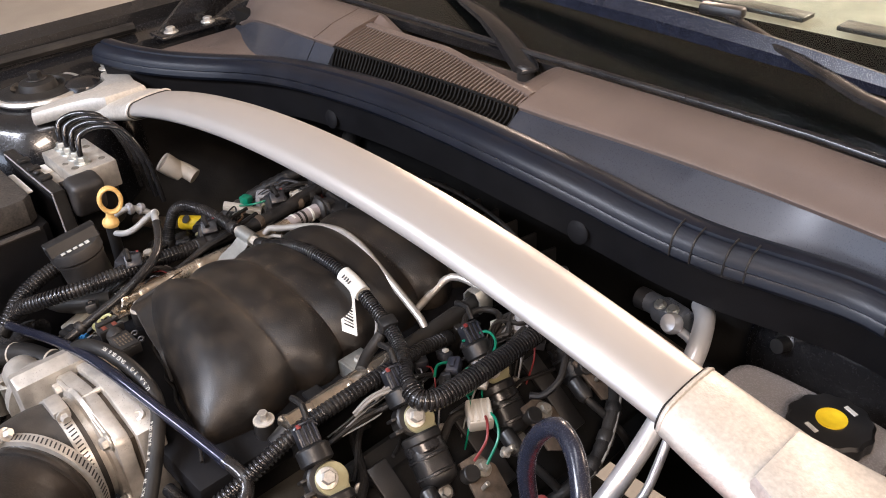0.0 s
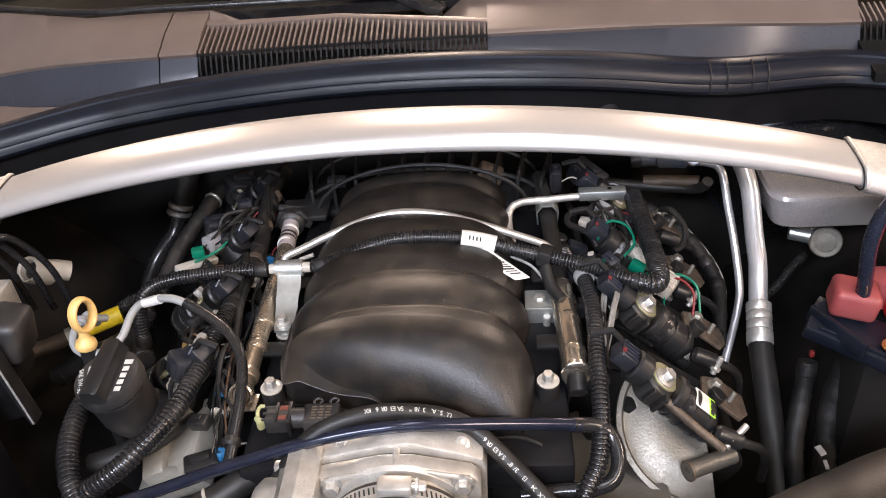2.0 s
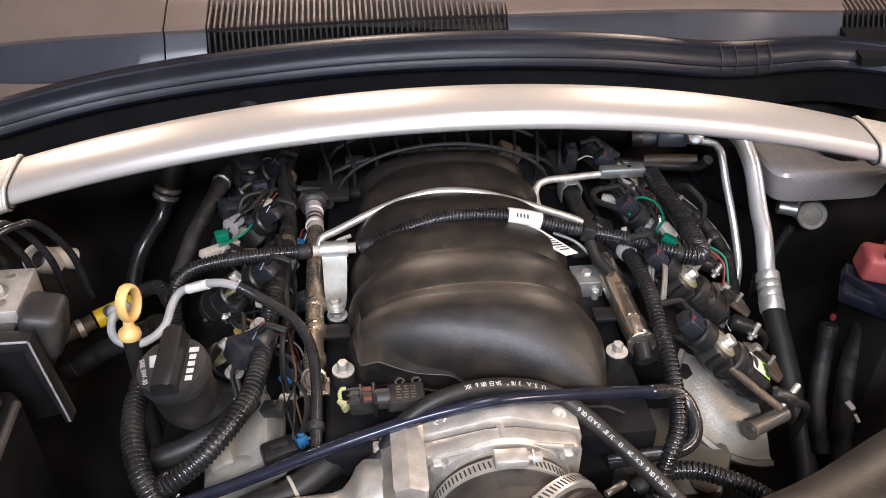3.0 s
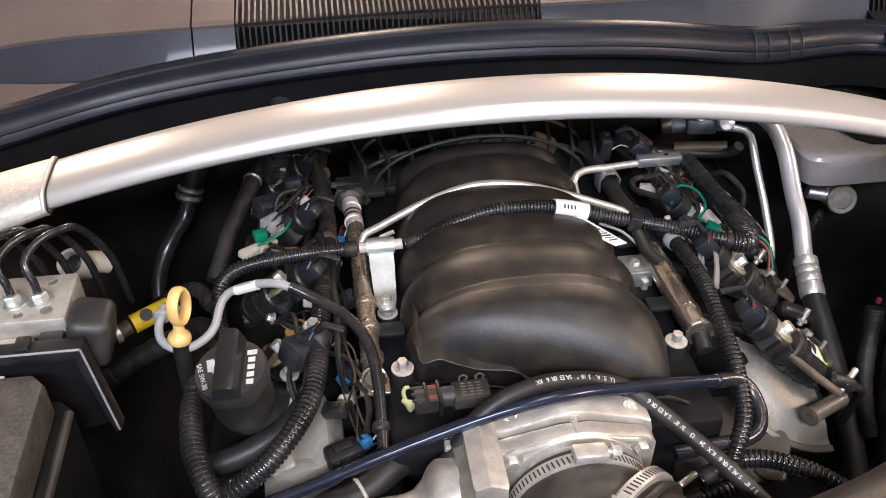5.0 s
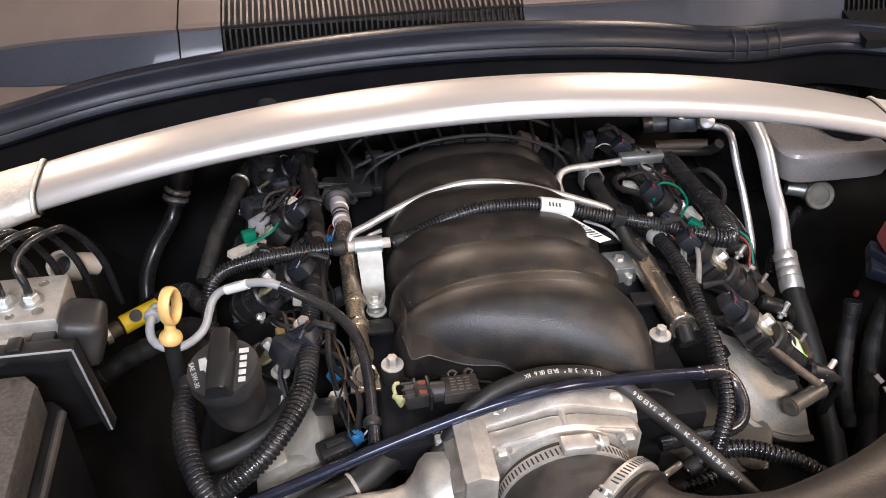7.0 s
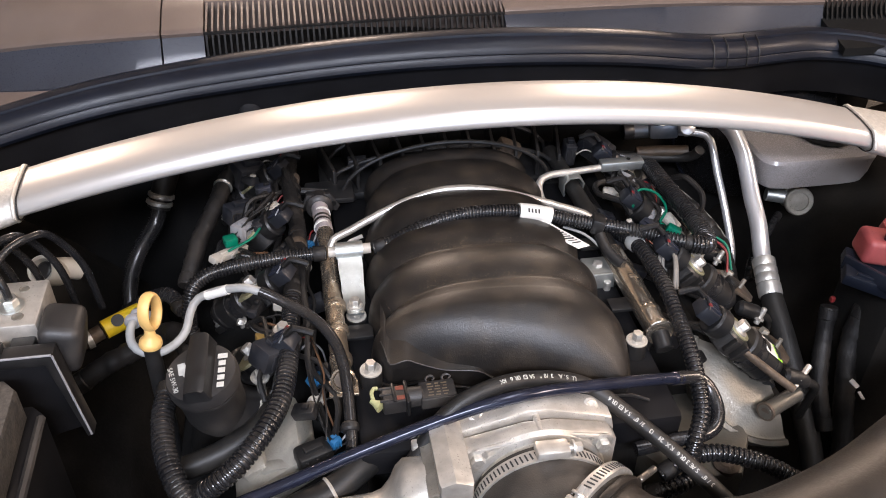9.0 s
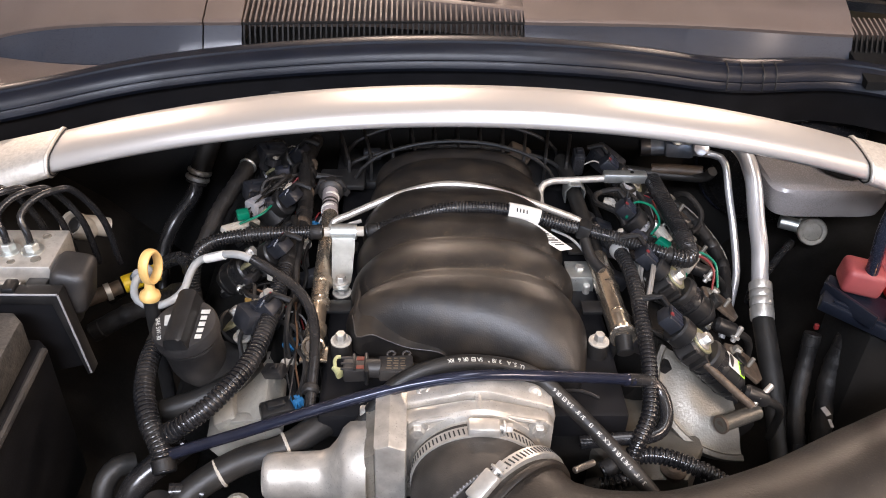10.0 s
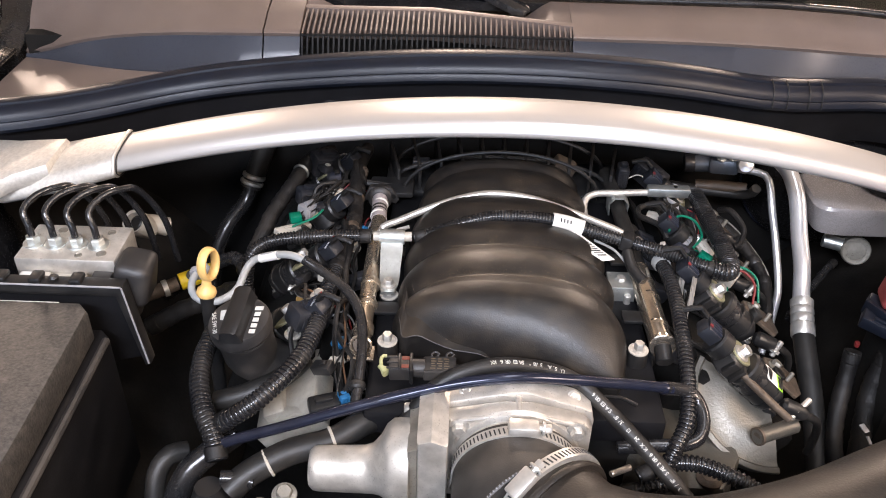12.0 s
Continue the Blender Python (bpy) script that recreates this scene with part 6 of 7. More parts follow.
# rail bracket with bolt on the driver's side
rb = thing("rail_bracket", (0.118, 0.1, 0.83), "zinc fuel rail bracket with two bolts", "bracket")
bm = bmesh.new()
box(bm, (0.121, 0.112, 0.846), (0.029, 0.026, 0.004), 0.001)
box(bm, (0.121, 0.098, 0.832), (0.029, 0.004, 0.032), 0.001)
box(bm, (0.121, 0.088, 0.818), (0.034, 0.026, 0.004), 0.001)
part("angle", bm, M_ZINC, rb)
bm = bmesh.new()
bolt(bm, (0.121, 0.112, 0.842), (0, 0, 1), 0.0055, 0.007)
part("bolt_head", bm, M_BOLT, rb)
bm = bmesh.new()
rod(bm, (0.127, 0.094, 0.816), (0.127, 0.094, 0.840), 0.0038)
part("stud", bm, M_BOLT, rb)

# ---- refrigerant pipes ----
AC1 = [(0.325, 0.385, 0.868), (0.340, 0.366, 0.873), (0.351, 0.345, 0.873), (0.360, 0.322, 0.868), (0.364, 0.302, 0.857), (0.3655, 0.284, 0.844), (0.3645, 0.252, 0.8175), (0.364, 0.222, 0.796), (0.360, 0.19, 0.770), (0.355, 0.160, 0.756)]
ac = thing("refrigerant_pipe", (0.36, 0.2, 0.8), "thick bright aluminium refrigerant pipe crimped to a black hose", "pipe")
part("pipe", tube(AC1, 0.0100, 18, 0.006), M_PIPE, ac)
bm = bmesh.new()
p0, p1 = Vector((0.360, 0.188, 0.7695)), Vector((0.353, 0.143, 0.749))
ax = (p1 - p0).normalized()
lathe(bm, [(0.0105, 0), (0.0135, 0.002), (0.0135, 0.010), (0.0122, 0.012), (0.0135, 0.014), (0.0135, 0.020), (0.0122, 0.022), (0.0135, 0.024), (0.0135, 0.031), (0.0122, 0.033), (0.0138, 0.035), (0.0138, 0.048), (0.0125, 0.050)], p0, ax, 24)
part("crimp_sleeve", bm, M_STEEL, ac, "crimped bright sleeve")
part("black_hose", tube([(0.354, 0.148, 0.751), (0.351, 0.10, 0.730), (0.350, 0.062, 0.708), (0.349, 0.025, 0.683), (0.345, -0.01, 0.66), (0.338, -0.05, 0.63)], 0.0125, 18, 0.008), M_RUBBER, ac, "black refrigerant hose")
ac2 = thing("refrigerant_line", (0.35, 0.28, 0.8), "thin bright aluminium refrigerant line", "pipe")
part("pipe", tube([(0.31, 0.362, 0.848), (0.335, 0.354, 0.848), (0.347, 0.344, 0.842), (0.353, 0.320, 0.808), (0.358, 0.296, 0.777), (0.3615, 0.268, 0.742), (0.3605, 0.252, 0.724), (0.352, 0.230, 0.700), (0.338, 0.20, 0.67)], 0.0048, 12, 0.006), M_PIPE, ac2)
valve = thing("expansion_valve", (0.29, 0.38, 0.85), "silver-blue aluminium pipe block at the firewall", "pipe block")
M_VALVE = mat("blue_grey_aluminium", (0.26, 0.29, 0.34), 0.32, 0.6, 0.2, 60, 0.1, 500, dirt=(0.08, 0.075, 0.07), dirt_amount=0.4)
bm = bmesh.new()
sweep(bm, [(0.262, 0.392, 0.838), (0.285, 0.386, 0.842), (0.318, 0.376, 0.848)], 0.0115, 14, 0.006)
part("pipe_stub", bm, M_VALVE, valve)
bm = bmesh.new()
box(bm, (0.296, 0.378, 0.846), (0.038, 0.026, 0.022), 0.005, rot(0, -6, -16))
part("block", bm, M_VALVE, valve)
for bx, bz in ((0.288, 0.858), (0.303, 0.859)):
    bm = bmesh.new()
    bolt(bm, (bx, 0.370, bz), (0, -0.4, 1), 0.0042, 0.005)
    part("block_bolt", bm, M_ZINC, valve)
bm = bmesh.new()
lathe(bm, [(0.006, 0), (0.010, 0.003), (0.011, 0.010), (0.009, 0.015), (0.003, 0.017)], (0.316, 0.358, 0.855), (-0.2, -0.8, 0.5), 18)
part("end_knob", bm, M_PIPE, valve, "bright rounded pipe end")
bm = bmesh.new()
lathe(bm, [(0.010, 0), (0.012, 0.004), (0.012, 0.016), (0.007, 0.018)], (0.264, 0.392, 0.838), (-1, 0.1, -0.1), 16)
part("cap", bm, M_SLATE, valve)
bm = bmesh.new()
sweep(bm, [(0.262, 0.372, 0.815), (0.29, 0.366, 0.818), (0.325, 0.355, 0.822)], 0.008, 12, 0.008)
part("lower_pipe", bm, mat("tan_sleeve", (0.06, 0.042, 0.028), 0.5, 0, 0.25, 70, 0.3, 700), valve, "tan sleeved pipe below the block")
ch = thing("firewall_hose", (0.28, 0.35, 0.80), "black hose running along the firewall", "hose")
part("hose", tube([(0.20, 0.38, 0.815), (0.25, 0.37, 0.812), (0.30, 0.36, 0.812), (0.325, 0.345, 0.82), (0.33, 0.335, 0.835)], 0.0065, 12, 0.006), M_RUBBER, ch)

# ---- brake reservoir and booster ----
res = thing("brake_reservoir", (0.46, 0.32, 0.80), "milky plastic brake fluid reservoir with a black cap", "reservoir")
bm = bmesh.new()
loops = []
for z, gx in ((0.806, 0.80), (0.810, 0.90), (0.822, 0.95), (0.835, 0.97), (0.846, 1.0), (0.850, 0.96), (0.852, 0.85)):
    loops.append([(0.462 + gx * 0.078 * math.copysign(abs(math.cos(a)) ** 0.35, math.cos(a)), 0.315 + gx * 0.050 * math.copysign(abs(math.sin(a)) ** 0.35, math.sin(a)), z) for a in [2 * math.pi * k / 40 for k in range(40)]])
rings(bm, loops)
part("tank", bm, M_RESERVOIR, res)
bm = bmesh.new()
lathe(bm, [(0.026, 0), (0.026, 0.010)], (0.489, 0.320, 0.846), (0, 0, 1), 30)
part("neck", bm, M_RESERVOIR, res)
bm = bmesh.new()
lp = []
for rr, z in ((0.031, 0.853), (0.0335, 0.855), (0.0335, 0.866), (0.031, 0.869), (0.012, 0.870)):
    lp.append([(0.489 + (rr + (0.0015 if k % 4 < 2 else 0) * (rr > 0.03)) * math.cos(2 * math.pi * k / 48), 0.320 + (rr + (0.0015 if k % 4 < 2 else 0) * (rr > 0.03)) * math.sin(2 * math.pi * k / 48), z) for k in range(48)])
rings(bm, lp)
capb = part("cap", bm, M_BLACK, res, "black ribbed screw cap")
bm = bmesh.new()
lathe(bm, [(0.0125, 0), (0.0125, 0.0012), (0.008, 0.0014), (0.007, 0.0010), (0.002, 0.0012)], (0.489, 0.320, 0.870), (0, 0, 1), 28)
part("cap_disc", bm, M_YELLOWTAG, capb, "yellow warning disc")
for a in (70, 250):
    bm = bmesh.new()
    box(bm, (0.489 + 0.021 * math.cos(radians(a)), 0.320 + 0.021 * math.sin(radians(a)), 0.870), (0.012, 0.004, 0.001), 0.0003, rot(0, 0, a + 90))
    part("print_bar", bm, M_PRINT, capb, smooth=False)
bm = bmesh.new()
rod(bm, (0.464, 0.312, 0.766), (0.464, 0.43, 0.775), 0.0175, 24)
mc = part("master_cylinder", bm, M_ALU_DULL, res, "cast aluminium master cylinder")
bm = bmesh.new()
lathe(bm, [(0.018, 0), (0.0190, 0.004), (0.0186, 0.008), (0.0170, 0.0095), (0.0120, 0.0090), (0.0115, 0.0075), (0.004, 0.0078)], (0.466, 0.303, 0.766), (-0.15, -1, 0.35), 26)
part("end_plug", bm, M_ALU_DULL, mc, "dull metal end plug")
bm = bmesh.new()
rod(bm, (0.428, 0.318, 0.770), (0.452, 0.310, 0.768), 0.009)
part("line_nut", bm, M_ZINC, mc)
conduit([(0.447, 0.305, 0.745), (0.428, 0.286, 0.742), (0.404, 0.258, 0.738), (0.376, 0.232, 0.732), (0.362, 0.206, 0.722)], 0.0052, "thin dark corrugated sensor cable crossing the inner fender", pitch=0.0036)
boost = thing("brake_booster", (0.46, 0.43, 0.80), "gloss blue-black round brake booster", "brake booster")
bm = bmesh.new()
lathe(bm, [(0.03, 0), (0.075, 0.006), (0.105, 0.018), (0.117, 0.034), (0.120, 0.05), (0.112, 0.055), (0.08, 0.06)], (0.47, 0.405, 0.80), (0, 1, 0), 48)
part("shell", bm, M_DARKGLOSS, boost)
bm = bmesh.new()
sweep(bm, [(0.47 + 0.1195 * math.cos(a), 0.453, 0.80 + 0.1195 * math.sin(a)) for a in [2 * math.pi * k / 40 for k in range(41)]], 0.0036, 10, 0.012)
part("crimped_rim", bm, M_WIPER, boost, "rolled blue-black rim")
bm = bmesh.new()
lathe(bm, [(0.016, 0), (0.016, 0.008), (0.011, 0.010), (0.0075, 0.012), (0.0075, 0.026)], (0.405, 0.424, 0.845), (-0.2, -1, 0.2), 20)
part("check_valve", bm, M_BLACK, boost, "black vacuum check valve")

# ---- battery terminals and cables on the driver's side ----
red = thing("terminal_cover", (0.46, 0.06, 0.90), "bright red plastic battery terminal cover", "cover")
bm = bmesh.new()
box(bm, (0.496, 0.082, 0.884), (0.10, 0.078, 0.050), 0.014, rot(0, 4, -8), 3)
box(bm, (0.470, 0.060, 0.862), (0.075, 0.060, 0.040), 0.012, rot(0, 0, 12), 3)
part("lid", bm, M_RED, red)
for dx, dy in ((-0.03, -0.012), (0.02, 0.006)):
    bm = bmesh.new()
    bolt(bm, (0.490 + dx, 0.082 + dy, 0.9080), (0, 0, 1), 0.007, 0.006)
    part("brass_nut", bm, M_COPPER, red, "brassy nut")
pink = thing("fuse_cover", (0.395, 0.062, 0.87), "faded red plastic terminal cap", "cover")
bm = bmesh.new()
box(bm, (0.396, 0.064, 0.876), (0.040, 0.034, 0.028), 0.006, rot(0, 8, -12), 3)
part("cap_top", bm, M_PINK, pink)
bm = bmesh.new()
lathe(bm, [(0.015, -0.02), (0.016, 0), (0.014, 0.008), (0.007, 0.010)], (0.432, 0.090, 0.872), (0, 0, 1), 22)
part("round_cap", bm, M_PINK, pink)
tray = thing("terminal_block", (0.39, 0.03, 0.83), "black plastic terminal block with raised walls", "terminal block")
bm = bmesh.new()
box(bm, (0.397, 0.040, 0.852), (0.086, 0.050, 0.013), 0.002, rot(0, 10, -30))
box(bm, (0.386, 0.024, 0.858), (0.060, 0.004, 0.008), 0.001, rot(0, 10, -30))
part("tray_base", bm, M_SEAL, tray)
bm = bmesh.new()
box(bm, (0.374, 0.034, 0.864), (0.006, 0.062, 0.015), 0.0015, rot(0, 10, 28))
part("tray_wall", bm, M_SEAL, tray)
bm = bmesh.new()
bolt(bm, (0.418, 0.018, 0.858), (0, 0, 1), 0.007, 0.007)
part("copper_stud", bm, M_COPPER, tray, "copper terminal stud")
part("support", box(bmesh.new(), (0.44, 0.06, 0.72), (0.09, 0.09, 0.24), 0.01), M_DARK, tray)
loopc = thing("battery_cable", (0.42, 0.0, 0.95), "thick black battery cable arching in a loop", "cable")
part("cable", tube([(0.402, 0.062, 0.82), (0.398, 0.055, 0.89), (0.3925, 0.053, 0.945), (0.399, 0.055, 0.977), (0.416, 0.056, 0.998), (0.439, 0.046, 0.996), (0.459, 0.028, 0.977), (0.470, 0.012, 0.942), (0.473, -0.002, 0.89), (0.468, -0.012, 0.82)], 0.0064, 14, 0.006), M_WIPER, loopc)
part("terminal_end", rod(bmesh.new(), (0.473, -0.001, 0.895), (0.472, -0.006, 0.865), 0.0085), M_BLACK, loopc, "black shrink sleeve")
for pts, r in (([(0.405, 0.06, 0.80), (0.395, 0.05, 0.76), (0.39, 0.03, 0.72), (0.385, 0.0, 0.67), (0.38, -0.05, 0.6)], 0.011), ([(0.375, 0.075, 0.79), (0.370, 0.06, 0.755), (0.362, 0.035, 0.72), (0.36, 0.0, 0.68)], 0.009)):
    conduit(pts, r, "dark taped cable loom hanging below the terminal block", False)
bm = bmesh.new()
box(bm, (0.378, 0.078, 0.797), (0.005, 0.005, 0.007), 0.0015)
single("cable_end", bm, M_REDWIRE, (0.378, 0.078, 0.797), "small red cable end below the terminal block", "cable end")
tagp = thing("paper_tag", (0.365, -0.02, 0.76), "small grubby paper tag on a dark cable", "tag")
part("tag", box(bmesh.new(), (0.368, -0.005, 0.755), (0.008, 0.010, 0.001), 0.0003, rot(20, 10, 30)), M_GREYCONN, tagp)
part("tag_tail", box(bmesh.new(), (0.370, -0.017, 0.750), (0.004, 0.009, 0.001), 0.0003, rot(20, 10, 10)), M_GREYCONN, tagp)

# ---- oil filler, dipstick ----
oil = thing("oil_filler", (-0.26, 0.0, 0.80), "black oil filler neck and ribbed twist cap with white print", "oil filler")
cax = Vector((-0.12, -0.14, 1)).normalized()
base = Vector((-0.262, -0.005, 0.858))
bm = bmesh.new()
lathe(bm, [(0.018, -0.056), (0.0235, -0.044), (0.0265, -0.032), (0.0270, -0.006), (0.0285, -0.004), (0.0285, 0.0)], base, cax, 36)
part("neck", bm, M_BLACK_DUSTY, oil)
bm = bmesh.new()
sweep(bm, [base - cax * 0.035, base - cax * 0.055 + Vector((0.012, 0.008, 0)), Vector((-0.225, 0.02, 0.785)), Vector((-0.20, 0.035, 0.775))], 0.024, 22, 0.006)
part("filler_pipe", bm, M_BLACK_DUSTY, oil)
bm = bmesh.new()
lathe(bm, [(0.0285, 0.001), (0.0302, 0.003), (0.0302, 0.012), (0.0290, 0.0155), (0.024, 0.0165), (0.004, 0.0168)], base, cax, 44)
cap = part("cap", bm, M_BLACK_DUSTY, oil)
q = aim(cax)
ux = (Vector((0.997, -0.06, 0)) - cax * Vector((0.997, -0.06, 0)).dot(cax)).normalized()
uy = cax.cross(ux)
m3 = Matrix((ux, uy, cax)).transposed()
bm = bmesh.new()
rings(bm, [[base + m3 @ Vector((wx * s, y, z)) for wx, z in ((-0.012, 0.015), (-0.0085, 0.028), (-0.005, 0.030), (0.005, 0.030), (0.0085, 0.028), (0.012, 0.015))] for y, s in
           ((-0.0305, 0.75), (-0.029, 0.95), (-0.01, 1.0), (0.01, 1.0), (0.029, 0.95), (0.0305, 0.75))])
part("grip", bm, M_BLACK, cap, "raised twist grip")
m4 = m3.to_4x4()
m4.translation = base + m3 @ Vector((0.0180, -0.002, 0.0171))
bm = bmesh.new()
for k in range(5):
    box(bm, (-0.0146 + 0.0073 * k, 0, 0.0002), (0.0050, 0.0084 if k == 0 else 0.0060, 0.0005), 0.0002)
bmesh.ops.transform(bm, matrix=m4 @ pose(0, 0, 0, 0, 0, -90), verts=bm.verts)
part("oil_mark", bm, M_PRINT, cap, "white maker's mark as plain blocks", smooth=False)
m4.translation = base + m3 @ Vector((-0.0222, -0.006, 0.0168))
lettering("SAE 5W-30", 0.0058, m4 @ pose(0, 0, 0, 0, 0, -72), M_PRINT, cap)
bm = bmesh.new()
slab(bm, [(-0.006, -0.0025), (0.004, -0.0025), (0.0045, 0.0), (0.009, 0.002), (0.0085, 0.0032), (0.004, 0.0016), (0.0035, 0.003), (-0.0005, 0.003), (-0.001, 0.0045), (-0.003, 0.0045), (-0.0035, 0.003), (-0.006, 0.0025)], "z", 0, 0.0004, 0)
m4.translation = base + m3 @ Vector((-0.0155, 0.003, 0.0169))
bmesh.ops.transform(bm, matrix=m4 @ pose(0, 0, 0, 0, 0, -78) @ Matrix.Diagonal((1.2, 1.2, 1, 1)), verts=bm.verts)
part("oil_can_symbol", bm, M_PRINT, cap, "white oil can symbol", smooth=False)

dip = thing("dipstick", (-0.313, 0.058, 0.84), "pale orange plastic oil dipstick ring handle", "dipstick")
bm = bmesh.new()
cr, tilt_ = Vector((-0.309, 0.063, 0.885)), rot(0, 0, 72)
loops = []
for k in range(28):
    a = 2 * math.pi * k / 28
    c = cr + tilt_ @ Vector((0.0125 * math.cos(a), 0, 0.0165 * math.sin(a)))
    o = tilt_ @ Vector((math.cos(a), 0, math.sin(a)))
    w = tilt_ @ Vector((0, 1, 0))
    loops.append([c + o * 0.0028 * math.cos(b) + w * 0.0052 * math.sin(b) for b in [2 * math.pi * j / 10 for j in range(10)]])
loops.append(loops[0])
vs = [[bm.verts.new(p) for p in lp] for lp in loops[:-1]]
for i in range(28):
    for j in range(10):
        bm.faces.new((vs[i][j], vs[i][(j + 1) % 10], vs[(i + 1) % 28][(j + 1) % 10], vs[(i + 1) % 28][j]))
bmesh.ops.recalc_face_normals(bm, faces=bm.faces)
part("ring", bm, M_YELLOW, dip)
bm = bmesh.new()
lathe(bm, [(0.0095, 0), (0.0105, 0.003), (0.0095, 0.007), (0.006, 0.010), (0.0048, 0.014), (0.0048, 0.020)], (-0.314, 0.057, 0.850), (0.1, 0.12, 1), 20)
part("stopper", bm, M_YELLOW, dip)
bm = bmesh.new()
rod(bm, (-0.314, 0.057, 0.853), (-0.316, 0.055, 0.70), 0.0075)
part("guide_tube", bm, M_BLACK, dip, "black guide tube")
ytag = thing("yellow_tag", (-0.372, 0.187, 0.772), "yellow warning tag on a black cable", "tag")
bm = bmesh.new()
sweep(bm, [(-0.388, 0.178, 0.770), (-0.372, 0.187, 0.772), (-0.352, 0.198, 0.774)], 0.0105, 14, 0.008)
part("wrap", bm, M_YELLOWTAG, ytag)
bm = bmesh.new()
sweep(bm, [(-0.46, 0.14, 0.762), (-0.42, 0.158, 0.766), (-0.390, 0.176, 0.770)], 0.0085, 14, 0.008)
part("cable", bm, M_RUST, ytag, "brown-grey cable sleeve")
bm = bmesh.new()
sweep(bm, [(-0.405, 0.166, 0.768), (-0.400, 0.169, 0.7685)], 0.0105, 14, 0.003)
part("cable_ferrule", bm, M_STEEL, ytag, "bright ring on the cable sleeve")
bm = bmesh.new()
lathe(bm, [(0.0065, 0), (0.0065, 0.0006)], (-0.372, 0.178, 0.7815), (0.1, -0.65, 0.75), 16)
part("black_mark", bm, M_INK, ytag)

# ---- brake modulator, fuse box at the passenger side ----
mod = thing("brake_modulator", (-0.46, 0.09, 0.86), "machined aluminium brake modulator with black brake lines", "brake modulator")
bm = bmesh.new()
box(bm, (-0.452, 0.085, 0.872), (0.102, 0.062, 0.038), 0.002)
part("valve_block", bm, M_ALU, mod)
bm = bmesh.new()
rod(bm, (-0.430, 0.085, 0.80), (-0.430, 0.085, 0.855), 0.032, 26)
part("motor", bm, M_BLACK, mod)
bm = bmesh.new()
box(bm, (-0.46, 0.045, 0.868), (0.06, 0.018, 0.014), 0.003)
part("front_plate", bm, M_ALU, mod)
bm = bmesh.new()
box(bm, (-0.414, 0.052, 0.868), (0.02, 0.02, 0.02), 0.002)
part("dark_socket", bm, M_BLACK, mod)
bm = bmesh.new()
box(bm, (-0.482, 0.0455, 0.8755), (0.030, 0.013, 0.0012), 0.0003)
part("white_plate", bm, M_WHITE, mod, "white printed plate")
for x_, y_, r_ in ((-0.418, 0.066, 0.0042), (-0.440, 0.062, 0.003), (-0.472, 0.105, 0.004), (-0.42, 0.104, 0.0035)):
    bm = bmesh.new()
    lathe(bm, [(r_ + 0.001, 0), (r_ + 0.0008, 0.0006), (r_, 0.0008), (r_ * 0.8, 0.0002)], (x_, y_, 0.891), (0, 0, 1), 14)
    part("port_plug", bm, M_ALU_DULL, mod)
for x_ in (-0.475, -0.445):
    bm = bmesh.new()
    bolt(bm, (x_, 0.036, 0.868), (0, -1, 0.1), 0.005, 0.004)
    part("cover_screw", bm, M_STEEL, mod)
for k in range(4):
    x = -0.492 + 0.0222 * k
    bm = bmesh.new()
    bolt(bm, (x, 0.080, 0.891), (0, 0, 1), 0.0072, 0.008)
    part("line_nut", bm, M_ZINC, mod)
    bm = tube([(x, 0.080, 0.895), (x - 0.001, 0.081, 0.912), (x - 0.006, 0.088, 0.926), (x + 0.002, 0.104, 0.934), (x + 0.018, 0.12, 0.935), (x + 0.03, 0.135, 0.925), (x + 0.045, 0.15, 0.88), (x + 0.05, 0.155, 0.82)], 0.0036, 10, 0.005)
    part("brake_line", bm, M_GLOSS, mod, "black coated brake line")
ct = thing("fuse_tray", (-0.43, 0.03, 0.85), "black plastic tray beside the brake modulator", "tray")
bm = bmesh.new()
slab(bm, [(-0.56, 0.885), (-0.383, 0.885), (-0.372, 0.784), (-0.378, 0.782), (-0.392, 0.872), (-0.56, 0.872)], "y", 0.020, 0.036, 0.002)
part("rim", bm, M_BLACK, ct)
bm = bmesh.new()
slab(bm, [(-0.56, 0.874), (-0.390, 0.874), (-0.380, 0.79), (-0.56, 0.74)], "y", 0.026, 0.034, 0.001)
part("panel", bm, M_PLENUM, ct)
bm = bmesh.new()
box(bm, (-0.385, 0.060, 0.868), (0.036, 0.044, 0.050), 0.009, rot(0, 12, 0), 3)
part("connector", bm, M_BLACK_DUSTY, ct)
bm = bmesh.new()
lathe(bm, [(0.004, 0), (0.005, 0.003), (0.003, 0.005)], (-0.452, 0.028, 0.886), (0, 0, 1), 14)
part("rivet", bm, M_BLACK, ct)
bm = bmesh.new()
sweep(bm, [(-0.55, 0.0195, 0.8852), (-0.46, 0.0195, 0.8852), (-0.384, 0.0195, 0.8850)], 0.0011, 6, 0.02)
sweep(bm, [(-0.3835, 0.0195, 0.884), (-0.378, 0.0195, 0.83), (-0.3735, 0.0195, 0.786)], 0.0011, 6, 0.02)
part("worn_edge", bm, M_GREYCONN, ct, "pale worn edge")
for x_ in (-0.505, -0.47, -0.43):
    bm = bmesh.new()
    box(bm, (x_, 0.030, 0.887), (0.012, 0.016, 0.006), 0.002)
    part("latch", bm, M_BLACK, ct)
part("print_bar", box(bmesh.new(), (-0.385, 0.0415, 0.874), (0.006, 0.001, 0.006), 0.0002), M_PRINT, ct)
fb = thing("fuse_box", (-0.46, -0.12, 0.80), "large black plastic fuse box with a textured lid", "fuse box")
bm = bmesh.new()
